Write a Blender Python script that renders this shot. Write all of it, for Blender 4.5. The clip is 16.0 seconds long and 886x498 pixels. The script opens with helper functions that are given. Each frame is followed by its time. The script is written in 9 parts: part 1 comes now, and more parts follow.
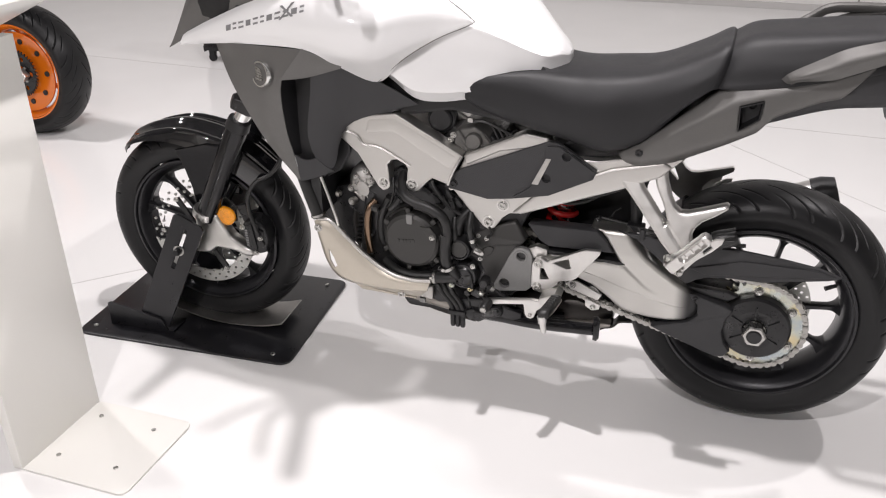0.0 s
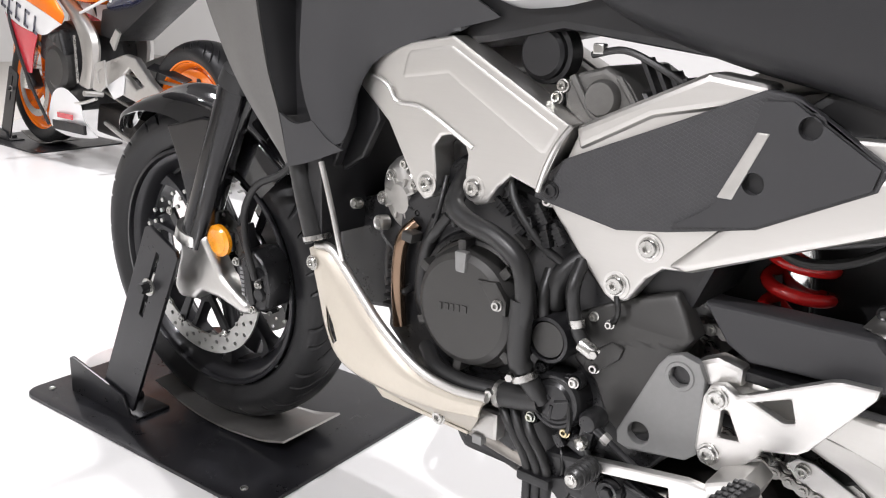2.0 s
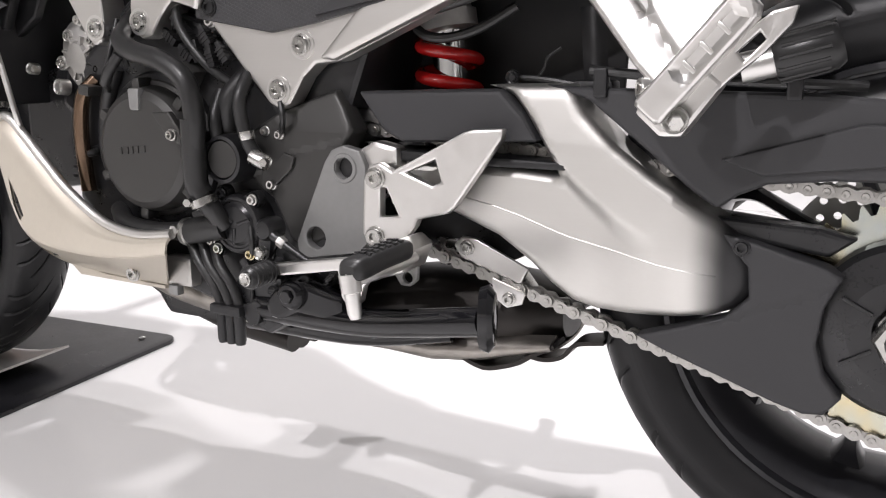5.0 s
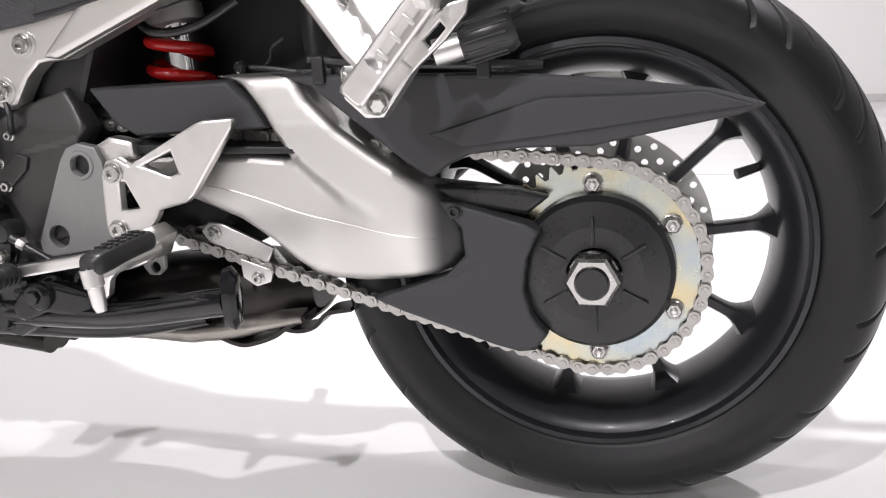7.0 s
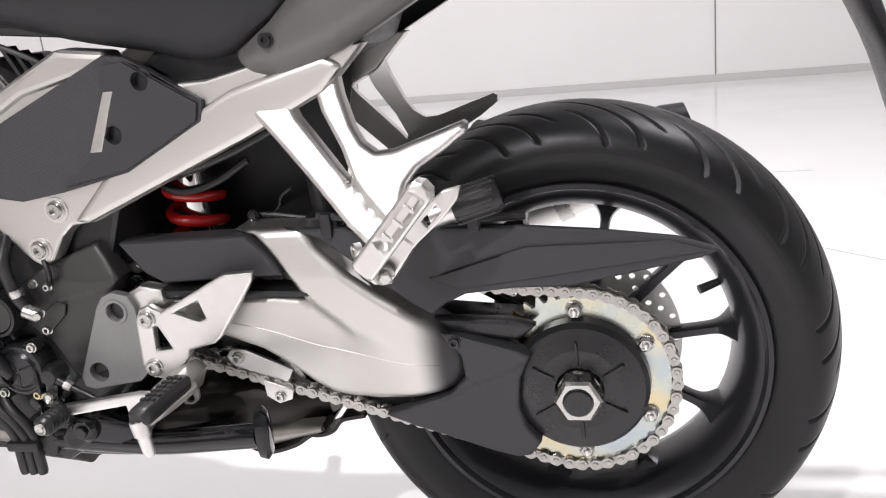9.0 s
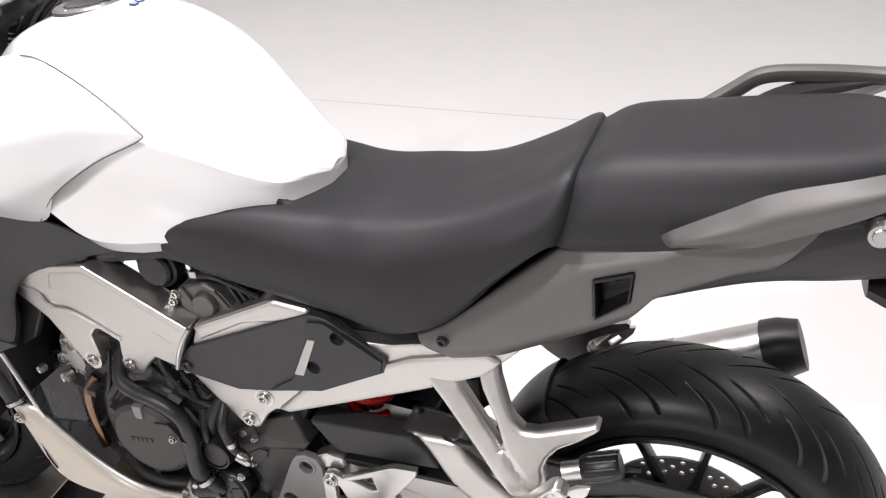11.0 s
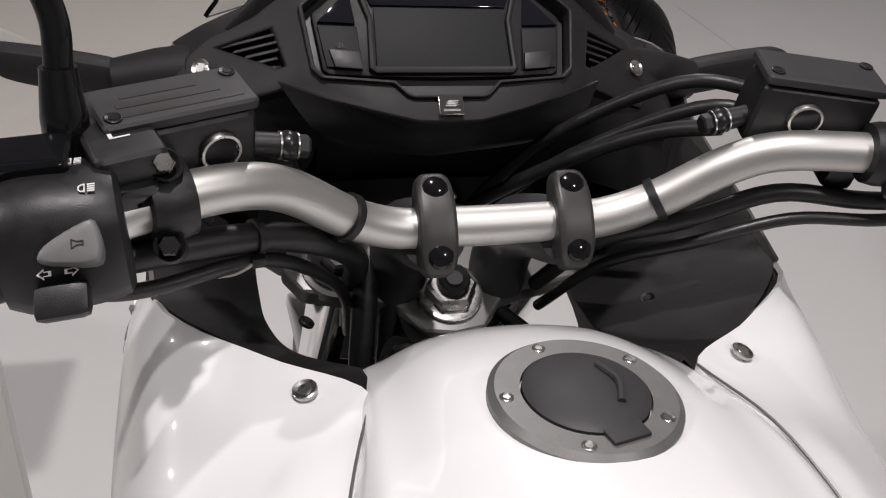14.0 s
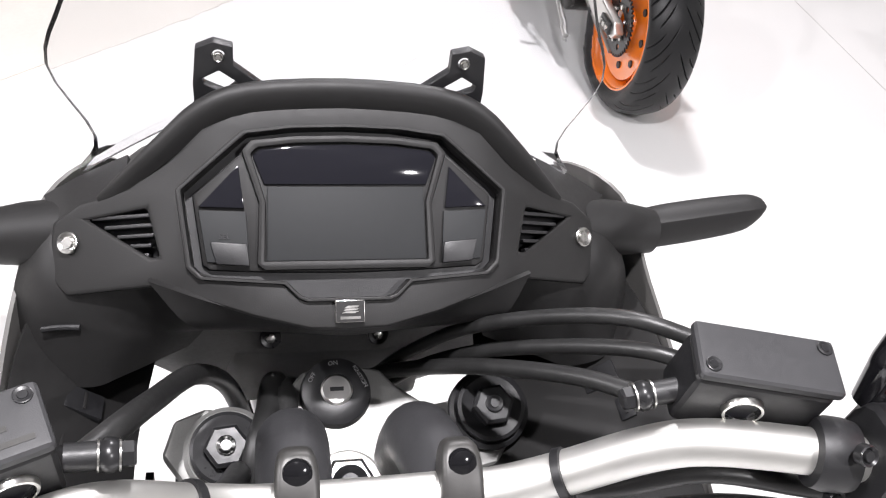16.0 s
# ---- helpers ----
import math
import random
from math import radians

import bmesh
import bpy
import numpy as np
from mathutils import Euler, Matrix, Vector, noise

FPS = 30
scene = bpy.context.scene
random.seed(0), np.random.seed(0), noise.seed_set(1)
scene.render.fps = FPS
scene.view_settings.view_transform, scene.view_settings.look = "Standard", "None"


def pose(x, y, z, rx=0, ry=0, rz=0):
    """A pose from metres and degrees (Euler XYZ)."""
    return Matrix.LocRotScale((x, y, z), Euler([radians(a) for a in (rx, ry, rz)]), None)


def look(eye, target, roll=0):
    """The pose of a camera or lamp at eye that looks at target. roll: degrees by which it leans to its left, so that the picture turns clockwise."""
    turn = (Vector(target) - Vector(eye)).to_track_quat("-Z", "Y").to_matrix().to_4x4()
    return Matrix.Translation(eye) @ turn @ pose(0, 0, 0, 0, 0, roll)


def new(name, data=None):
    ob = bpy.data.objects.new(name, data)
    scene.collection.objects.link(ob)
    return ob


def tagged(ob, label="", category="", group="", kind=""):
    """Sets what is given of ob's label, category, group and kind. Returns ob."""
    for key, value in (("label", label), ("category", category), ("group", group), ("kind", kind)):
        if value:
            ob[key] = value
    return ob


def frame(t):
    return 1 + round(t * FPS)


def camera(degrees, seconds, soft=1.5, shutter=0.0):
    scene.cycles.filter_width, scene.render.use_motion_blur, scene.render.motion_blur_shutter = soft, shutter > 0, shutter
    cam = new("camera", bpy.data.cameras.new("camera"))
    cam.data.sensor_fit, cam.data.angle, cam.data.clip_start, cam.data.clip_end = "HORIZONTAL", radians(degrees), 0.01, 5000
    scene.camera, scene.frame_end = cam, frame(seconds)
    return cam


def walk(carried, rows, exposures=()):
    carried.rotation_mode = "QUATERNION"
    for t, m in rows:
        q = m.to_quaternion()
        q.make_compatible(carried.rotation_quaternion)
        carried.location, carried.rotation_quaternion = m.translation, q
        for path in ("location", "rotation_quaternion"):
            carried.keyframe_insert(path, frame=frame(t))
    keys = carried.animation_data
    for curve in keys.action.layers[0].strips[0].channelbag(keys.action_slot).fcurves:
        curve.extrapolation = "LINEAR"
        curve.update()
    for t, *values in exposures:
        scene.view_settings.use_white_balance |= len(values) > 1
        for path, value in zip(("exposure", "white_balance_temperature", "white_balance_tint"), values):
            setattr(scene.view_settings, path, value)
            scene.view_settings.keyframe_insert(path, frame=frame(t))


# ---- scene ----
cam = camera(53.9, 16.0, 1.15)
PATH = [
    (0, (1.36, -2.029, 1.47), (0.764, -0.353, 0.556), -0.7),
    (0.5, (1.398, -1.704, 1.399), (0.609, -0.214, 0.323), -2.1),
    (1, (1.352, -1.354, 1.349), (0.522, 0.112, 0.272), 0.5),
    (1.5, (1.314, -1.084, 1.127), (0.265, 0.421, 0.331), 2.4),
    (2, (1.251, -0.968, 0.829), (0.026, 0.514, 0.279), 1.8),
    (2.5, (1.253, -0.959, 0.636), (-0.106, 0.459, 0.258), 2.8),
    (3, (1.282, -0.973, 0.603), (-0.076, 0.458, 0.272), 2.9),
    (3.5, (1.337, -0.976, 0.586), (0.074, 0.542, 0.266), 3.1),
    (4, (1.382, -0.971, 0.572), (0.253, 0.642, 0.224), 2.2),
    (4.5, (1.418, -0.954, 0.558), (0.405, 0.726, 0.171), 0.9),
    (5, (1.451, -0.938, 0.554), (0.54, 0.793, 0.134), -0.4),
    (5.2, (1.462, -0.936, 0.555), (0.597, 0.817, 0.128), -0.7),
    (7.3, (1.549, -0.998, 0.572), (1.091, 0.884, 0.075), -3.1),
    (7.5, (1.554, -1.011, 0.578), (1.095, 0.864, 0.055), -3.8),
    (8, (1.564, -1.041, 0.613), (1.115, 0.82, 0.034), -4.9),
    (8.5, (1.563, -1.056, 0.679), (1.124, 0.803, 0.088), -5.6),
    (8.7, (1.556, -1.053, 0.708), (1.115, 0.821, 0.166), -5.7),
    (10.8, (1.537, -1.04, 1.448), (0.996, 0.6, 0.439), -4.6),
    (11, (1.527, -1.003, 1.446), (0.872, 0.598, 0.441), -4.8),
    (11.5, (1.478, -0.851, 1.435), (0.503, 0.577, 0.43), -2.4),
    (11.9, (1.384, -0.705, 1.408), (0.247, 0.618, 0.429), -0.9),
    (12, (1.341, -0.641, 1.41), (0.162, 0.642, 0.428), -0.5),
    (12.5, (1.206, -0.477, 1.424), (-0.126, 0.656, 0.453), 1.5),
    (13, (1.094, -0.344, 1.425), (-0.373, 0.598, 0.444), 3.2),
    (13.5, (0.99, -0.227, 1.441), (-0.581, 0.493, 0.434), 4.5),
    (14, (0.903, -0.171, 1.448), (-0.728, 0.312, 0.395), 5.9),
    (14.5, (0.837, -0.148, 1.468), (-0.783, 0.244, 0.361), 8.4),
    (15, (0.788, -0.115, 1.497), (-0.778, 0.282, 0.318), 9.3),
    (15.5, (0.757, -0.086, 1.537), (-0.761, 0.315, 0.3), 8.4),
    (16, (0.721, -0.065, 1.593), (-0.761, 0.363, 0.32), 9.6),
]
EXPOSURES = [(0.0, -0.47, 6700, 12), (0.5, -0.7, 6750, 12), (1.0, -0.78, 6750, 12), (1.5, -0.02, 6600, 12), (2.0, 0.33, 6450, 10), (2.5, 0.43, 6400, 10), (3.5, 0.35, 6450, 11), (5.0, 0.07, 6550, 12), (7.5, 0.18, 6500, 12), (8.7, 0.12, 6500, 12), (10.8, -0.17, 6600, 12), (11.5, -0.36, 6600, 12), (12.0, -0.64, 6650, 13), (12.5, -1.46, 6700, 13), (13.0, -1.95, 6700, 14), (13.5, -2.05, 6700, 14), (14.0, -1.4, 6750, 13), (14.5, -0.66, 6800, 13), (15.0, -0.1, 6600, 11), (15.5, 0.1, 6550, 11), (16.0, 0.13, 6500, 11)]
walk(cam, [(t, look(eye, target, roll)) for t, eye, target, roll in PATH], EXPOSURES)

# ---- body ----
from mathutils.bvhtree import BVHTree
from mathutils.geometry import delaunay_2d_cdt

# world and lamps
world = bpy.data.worlds.new("hall_light")
scene.world = world
world.use_nodes = True
bg = world.node_tree.nodes["Background"]
bg.inputs[0].default_value = (0.95, 0.97, 1.0, 1)
bg.inputs[1].default_value = 0.6


def lamp(name, kind, at, target, watts, size=0.2, colour=(1, 0.975, 1.0)):
    data = bpy.data.lights.new(name, kind)
    data.energy, data.color = watts, colour
    if kind == "AREA":
        data.shape, data.size = "DISK", size
    else:
        data.shadow_soft_size = size
    ob = new(name, data)
    ob.matrix_world = look(at, target)
    return ob


lamp("spot_overhead", "AREA", (0.82, -0.09, 3.4), (0.8, -0.09, 0), 108, 0.10)
lamp("spot_front", "AREA", (0.84, -2.68, 3.4), (0.75, 0, 0.3), 80, 0.09)
lamp("spot_low", "AREA", (-1.2, -6.4, 3.6), (0.6, 0, 0.4), 106, 0.16)
lamp("spot_right", "AREA", (3.6, 2.2, 4.6), (0.8, 0, 0.4), 118, 0.16)
lamp("spot_far", "AREA", (-3.2, 1.0, 4.6), (-2.6, 1.5, 0), 160, 0.3)

# ---- materials ----


def material(name, colour, rough=0.5, metal=0.0, coat=0.0, grain=0.0, scale=60.0, bump=0.0, bump_scale=300.0, stain=0.0, spec=0.5, sheen=0.0):
    m = bpy.data.materials.new(name)
    m.use_nodes = True
    nt = m.node_tree
    b = nt.nodes["Principled BSDF"]
    b.inputs["Base Color"].default_value = (*colour, 1)
    b.inputs["Roughness"].default_value = rough
    b.inputs["Metallic"].default_value = metal
    b.inputs["Coat Weight"].default_value = coat
    b.inputs["Coat Roughness"].default_value = 0.04
    b.inputs["Specular IOR Level"].default_value = spec
    tc = nt.nodes.new("ShaderNodeTexCoord")
    if grain or stain:
        n1 = nt.nodes.new("ShaderNodeTexNoise")
        n1.inputs["Scale"].default_value = scale
        n1.inputs["Detail"].default_value = 6
        n2 = nt.nodes.new("ShaderNodeTexNoise")
        n2.inputs["Scale"].default_value = scale / 9
        n2.inputs["Detail"].default_value = 3
        for n in (n1, n2):
            nt.links.new(tc.outputs["Object"], n.inputs["Vector"])
        mix = nt.nodes.new("ShaderNodeMath")
        mix.operation = "MULTIPLY_ADD"
        mix.inputs[1].default_value = 0.5
        nt.links.new(n1.outputs[0], mix.inputs[0])
        half = nt.nodes.new("ShaderNodeMath")
        half.operation = "MULTIPLY"
        half.inputs[1].default_value = 0.5
        nt.links.new(n2.outputs[0], half.inputs[0])
        nt.links.new(half.outputs[0], mix.inputs[2])
        if grain:
            ramp = nt.nodes.new("ShaderNodeMapRange")
            ramp.inputs[1].default_value, ramp.inputs[2].default_value = 0.3, 0.7
            ramp.inputs[3].default_value, ramp.inputs[4].default_value = 1 - grain, 1 + grain
            nt.links.new(mix.outputs[0], ramp.inputs[0])
            mul = nt.nodes.new("ShaderNodeMixRGB")
            mul.blend_type = "MULTIPLY"
            mul.inputs[0].default_value = 1
            mul.inputs[1].default_value = (*colour, 1)
            nt.links.new(ramp.outputs[0], mul.inputs[2])
            nt.links.new(mul.outputs[0], b.inputs["Base Color"])
        if stain:
            rr = nt.nodes.new("ShaderNodeMapRange")
            rr.inputs[1].default_value, rr.inputs[2].default_value = 0.3, 0.7
            rr.inputs[3].default_value, rr.inputs[4].default_value = max(0.02, rough - stain), min(1, rough + stain)
            nt.links.new(mix.outputs[0], rr.inputs[0])
            nt.links.new(rr.outputs[0], b.inputs["Roughness"])
    if bump:
        n3 = nt.nodes.new("ShaderNodeTexNoise")
        n3.inputs["Scale"].default_value = bump_scale
        n3.inputs["Detail"].default_value = 4
        nt.links.new(tc.outputs["Object"], n3.inputs["Vector"])
        bp = nt.nodes.new("ShaderNodeBump")
        bp.inputs["Strength"].default_value = bump
        bp.inputs["Distance"].default_value = 0.001
        nt.links.new(n3.outputs[0], bp.inputs["Height"])
        nt.links.new(bp.outputs[0], b.inputs["Normal"])
    return m


def pearl(name, colour):
    """White paint with fine pearl flakes under a clear coat."""
    m = material(name, colour, 0.32, 0.0, 1.0)
    nt = m.node_tree
    b = nt.nodes["Principled BSDF"]
    tc = nt.nodes.new("ShaderNodeTexCoord")
    vo = nt.nodes.new("ShaderNodeTexVoronoi")
    vo.inputs["Scale"].default_value = 900
    nt.links.new(tc.outputs["Object"], vo.inputs["Vector"])
    bp = nt.nodes.new("ShaderNodeBump")
    bp.inputs["Strength"].default_value = 0.12
    bp.inputs["Distance"].default_value = 0.0006
    nt.links.new(vo.outputs["Color"], bp.inputs["Height"])
    nt.links.new(bp.outputs[0], b.inputs["Normal"])
    b.inputs["Specular IOR Level"].default_value = 0.6
    return m


def brushed(name, colour, rough, stretch=(4, 220, 220)):
    """Metal with fine drawn lines along x."""
    m = material(name, colour, rough, 1.0)
    nt = m.node_tree
    b = nt.nodes["Principled BSDF"]
    tc = nt.nodes.new("ShaderNodeTexCoord")
    mp = nt.nodes.new("ShaderNodeMapping")
    mp.inputs["Scale"].default_value = stretch
    n = nt.nodes.new("ShaderNodeTexNoise")
    n.inputs["Scale"].default_value = 3
    n.inputs["Detail"].default_value = 5
    nt.links.new(tc.outputs["Object"], mp.inputs[0])
    nt.links.new(mp.outputs[0], n.inputs["Vector"])
    mr = nt.nodes.new("ShaderNodeMapRange")
    mr.inputs[1].default_value, mr.inputs[2].default_value = 0.3, 0.7
    mr.inputs[3].default_value, mr.inputs[4].default_value = rough - 0.04, rough + 0.05
    nt.links.new(n.outputs[0], mr.inputs[0])
    nt.links.new(mr.outputs[0], b.inputs["Roughness"])
    bp = nt.nodes.new("ShaderNodeBump")
    bp.inputs["Strength"].default_value = 0.04
    bp.inputs["Distance"].default_value = 0.0004
    nt.links.new(n.outputs[0], bp.inputs["Height"])
    nt.links.new(bp.outputs[0], b.inputs["Normal"])
    return m


WHITE = pearl("pearl_white_paint", (0.82, 0.82, 0.82))
SATIN = material("satin_grey_paint", (0.13, 0.127, 0.122), 0.42, 0.35, 0.0, 0.05, 250, 0.05, 900)
MATT = material("matt_charcoal_plastic", (0.029, 0.029, 0.031), 0.55, 0, 0, 0.12, 300, 0.12, 1400, 0.08)
DASHM = material("grained_dash_plastic", (0.0125, 0.0122, 0.0122), 0.52, 0, 0, 0.1, 260, 0.12, 1500, 0.08, spec=0.3)
BLACK = material("black_plastic", (0.0095, 0.0095, 0.0105), 0.45, 0, 0, 0.15, 200, 0.1, 1200, 0.1)
FENDERM = material("gloss_black_fender_paint", (0.006, 0.006, 0.007), 0.06, 0, 1.0)
DISCM = material("brake_disc_steel", (0.55, 0.55, 0.53), 0.44, 1.0, 0, 0.08, 60, 0, 1, 0.06)
GLOSS = material("gloss_black_paint", (0.006, 0.006, 0.007), 0.1, 0, 0.15, spec=0.35)
ENAMEL = material("black_engine_enamel", (0.015, 0.015, 0.016), 0.3, 0.1, 0, 0.06, 300, 0.05, 1100, 0.05)
COVERM = material("dark_grey_engine_cover", (0.050, 0.049, 0.047), 0.42, 0.4, 0, 0.05, 300, 0.05, 1100, 0.04)
DARKCAST = material("dull_cast_alloy", (0.16, 0.157, 0.15), 0.5, 0.8, 0, 0.12, 120, 0.25, 400, 0.08)
ALU = brushed("silver_frame_aluminium", (0.60, 0.588, 0.565), 0.42)
SWINGM = brushed("brushed_swingarm_aluminium", (0.6, 0.59, 0.565), 0.42, (6, 260, 160))


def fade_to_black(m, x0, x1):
    """Blends bare metal into a black, barely metallic colour along x."""
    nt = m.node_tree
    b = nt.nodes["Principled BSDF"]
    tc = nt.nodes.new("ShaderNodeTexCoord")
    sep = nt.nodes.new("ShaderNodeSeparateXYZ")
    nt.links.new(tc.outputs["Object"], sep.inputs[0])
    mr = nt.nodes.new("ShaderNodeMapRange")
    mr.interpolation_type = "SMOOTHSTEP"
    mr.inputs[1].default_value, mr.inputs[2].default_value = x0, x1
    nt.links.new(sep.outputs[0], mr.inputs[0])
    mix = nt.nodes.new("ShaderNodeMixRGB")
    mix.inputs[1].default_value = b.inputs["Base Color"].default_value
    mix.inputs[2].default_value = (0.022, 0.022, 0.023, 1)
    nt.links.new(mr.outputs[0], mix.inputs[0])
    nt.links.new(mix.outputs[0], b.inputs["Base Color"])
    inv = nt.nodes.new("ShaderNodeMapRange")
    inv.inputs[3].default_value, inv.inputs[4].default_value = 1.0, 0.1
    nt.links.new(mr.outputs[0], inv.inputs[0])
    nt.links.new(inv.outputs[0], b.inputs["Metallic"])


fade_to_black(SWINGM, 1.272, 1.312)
FORGED = material("satin_forged_aluminium", (0.68, 0.67, 0.65), 0.36, 1.0, 0, 0.06, 60, 0.06, 500, 0.08)
CAST = material("cast_aluminium", (0.5, 0.49, 0.47), 0.45, 1.0, 0, 0.12, 80, 0.3, 400, 0.1)
CHAMP = material("champagne_silver_paint", (0.56, 0.515, 0.44), 0.4, 0.45, 0.25, 0.03, 200)
GREYPLATE = material("grey_painted_plate", (0.24, 0.24, 0.236), 0.48, 0.4, 0, 0.05, 150)
CHROME = material("chrome", (0.88, 0.88, 0.87), 0.08, 1.0)
STEEL = material("zinc_steel", (0.50, 0.495, 0.475), 0.28, 1.0, 0, 0.12, 120, 0, 1, 0.08)
ZINC = material("yellow_zinc_sprocket", (0.62, 0.63, 0.55), 0.27, 1.0, 0, 0.18, 25, 0, 1, 0.1)
tint_c = ZINC.node_tree.nodes.new("ShaderNodeTexCoord")
tint_n = ZINC.node_tree.nodes.new("ShaderNodeTexNoise")
tint_n.inputs["Scale"].default_value = 16
tint_n.inputs["Detail"].default_value = 3
tint_r = ZINC.node_tree.nodes.new("ShaderNodeValToRGB")
tint_r.color_ramp.elements[0].position, tint_r.color_ramp.elements[0].color = 0.36, (0.42, 0.47, 0.50, 1)
tint_r.color_ramp.elements[1].position, tint_r.color_ramp.elements[1].color = 0.66, (0.62, 0.53, 0.33, 1)
tint_r.color_ramp.elements.new(0.52).color = (0.52, 0.53, 0.45, 1)
ZINC.node_tree.links.new(tint_c.outputs["Object"], tint_n.inputs["Vector"])
ZINC.node_tree.links.new(tint_n.outputs["Fac"], tint_r.inputs["Fac"])
ZINC.node_tree.links.new(tint_r.outputs["Color"], ZINC.node_tree.nodes["Principled BSDF"].inputs["Base Color"])
CHAINM = material("chain_steel", (0.42, 0.41, 0.39), 0.38, 1.0, 0, 0.15, 200, 0, 1, 0.1)
RUBBER = material("tyre_rubber", (0.0085, 0.0085, 0.0092), 0.42, 0, 0, 0.15, 90, 0.15, 800, 0.08, spec=0.34)
HOSE = material("black_rubber_hose", (0.016, 0.016, 0.016), 0.4, 0, 0, 0.15, 120, 0.1, 600, 0.08)
RIMM = material("satin_black_rim", (0.022, 0.022, 0.025), 0.36, 0.4, 0.2, 0.1, 100, 0, 1, 0.06)
VINYL = material("seat_vinyl", (0.016, 0.016, 0.0175), 0.5, 0, 0, 0.08, 150, 0.35, 1500, 0.06, spec=0.38)
YOKEM = material("sand_cast_yoke_grey", (0.2, 0.2, 0.193), 0.42, 0.6, 0, 0.1, 900, 0.07, 1300)
REDM = material("red_spring_enamel", (0.5, 0.012, 0.012), 0.25, 0, 0.6)
AMBER = material("amber_reflector", (0.82, 0.30, 0.008), 0.16, 0, 1.0, 0.45, 300, 0.8, 500)
GOLD = material("heat_tinted_pipe", (0.24, 0.165, 0.115), 0.25, 1.0, 0, 0.25, 30, 0, 1, 0.1)
SHIELD = material("stained_exhaust_steel", (0.33, 0.31, 0.285), 0.42, 1.0, 0, 0.4, 35, 0.25, 160, 0.2)
PIPE = material("exhaust_steel", (0.032, 0.029, 0.027), 0.42, 0.7, 0, 0.2, 30, 0.05, 100, 0.12)
BARM = material("satin_handlebar_aluminium", (0.62, 0.615, 0.59), 0.46, 1.0, 0, 0.03, 40, 0, 1, 0.04)
LCD = material("instrument_screen", (0.020, 0.021, 0.022), 0.6, 0, 0.0, 0.04, 200, spec=0.2)
LCDTOP = material("instrument_lens", (0.010, 0.010, 0.013), 0.05, 0, 0.0, spec=0.3)
PRINT = material("white_print", (0.75, 0.75, 0.74), 0.5)
GREYPRINT = material("grey_print", (0.25, 0.25, 0.255), 0.4, 0.4)
BLUE = material("blue_sticker", (0.03, 0.08, 0.22), 0.35, 0, 0.4)
SWITCH = material("grey_switch_plastic", (0.15, 0.15, 0.15), 0.45, 0, 0, 0.06, 200)
REDSW = material("red_switch_plastic", (0.65, 0.03, 0.025), 0.4)
TAILRED = material("red_tail_lens", (0.45, 0.01, 0.015), 0.1, 0, 1.0)
SMOKE = material("smoked_lens", (0.05, 0.06, 0.08), 0.12, 0, 1.0)
ORANGE = material("orange_paint", (0.85, 0.19, 0.008), 0.25, 0, 0.8)
REDP = material("red_paint", (0.6, 0.03, 0.05), 0.25, 0, 0.8)
NAVY = material("navy_paint", (0.012, 0.016, 0.05), 0.2, 0, 0.9)
PLATEM = material("black_powder_coat", (0.011, 0.011, 0.013), 0.3, 0, 0, 0.04, 200, 0.02, 1500, 0.04)
CASEM = material("black_suitcase_fabric", (0.02, 0.02, 0.022), 0.65, 0, 0, 0.2, 200, 0.5, 800)
FLOORM = material("white_gloss_floor", (0.8, 0.795, 0.785), 0.16, 0, 0, 0.015, 3.0, 0.01, 40, 0.05)
BEIGE = material("cream_carpet", (0.72, 0.69, 0.64), 0.8, 0, 0, 0.04, 60)
WALLM = material("cream_wall_paint", (0.78, 0.775, 0.76), 0.6, 0, 0, 0.02, 2)
CEILM = material("ceiling_paint", (0.28, 0.28, 0.29), 0.8, 0, 0, 0.03, 3)
SIGNM = material("white_sign_lacquer", (0.8, 0.79, 0.75), 0.3, 0, 0.3, 0.01, 5)
SEAM = material("floor_joint_grey", (0.55, 0.54, 0.53), 0.7)


def studded(name, colour):
    """Moulded plastic with a raised pattern of small staggered cells."""
    m = material(name, colour, 0.5, 0, 0, 0.12, 300)
    nt = m.node_tree
    tc = nt.nodes.new("ShaderNodeTexCoord")
    mp = nt.nodes.new("ShaderNodeMapping")
    mp.inputs["Rotation"].default_value = (radians(-90), 0, radians(24))
    mp.inputs["Scale"].default_value = (1, 1, 1)
    br = nt.nodes.new("ShaderNodeTexBrick")
    br.inputs["Scale"].default_value = 1
    br.inputs["Brick Width"].default_value = 0.0058
    br.inputs["Row Height"].default_value = 0.0040
    br.inputs["Mortar Size"].default_value = 0.0007
    br.inputs["Mortar Smooth"].default_value = 0.6
    nt.links.new(tc.outputs["Object"], mp.inputs[0])
    nt.links.new(mp.outputs[0], br.inputs["Vector"])
    bp = nt.nodes.new("ShaderNodeBump")
    bp.invert = True
    bp.inputs["Strength"].default_value = 0.5
    bp.inputs["Distance"].default_value = 0.0008
    nt.links.new(br.outputs["Fac"], bp.inputs["Height"])
    nt.links.new(bp.outputs[0], nt.nodes["Principled BSDF"].inputs["Normal"])
    return m


STUD = studded("studded_charcoal_plastic", (0.036, 0.036, 0.038))


def glass(name, tint):
    m = bpy.data.materials.new(name)
    m.use_nodes = True
    b = m.node_tree.nodes["Principled BSDF"]
    b.inputs["Base Color"].default_value = (*tint, 1)
    b.inputs["Roughness"].default_value = 0.02
    b.inputs["Transmission Weight"].default_value = 1.0
    b.inputs["IOR"].default_value = 1.45
    return m


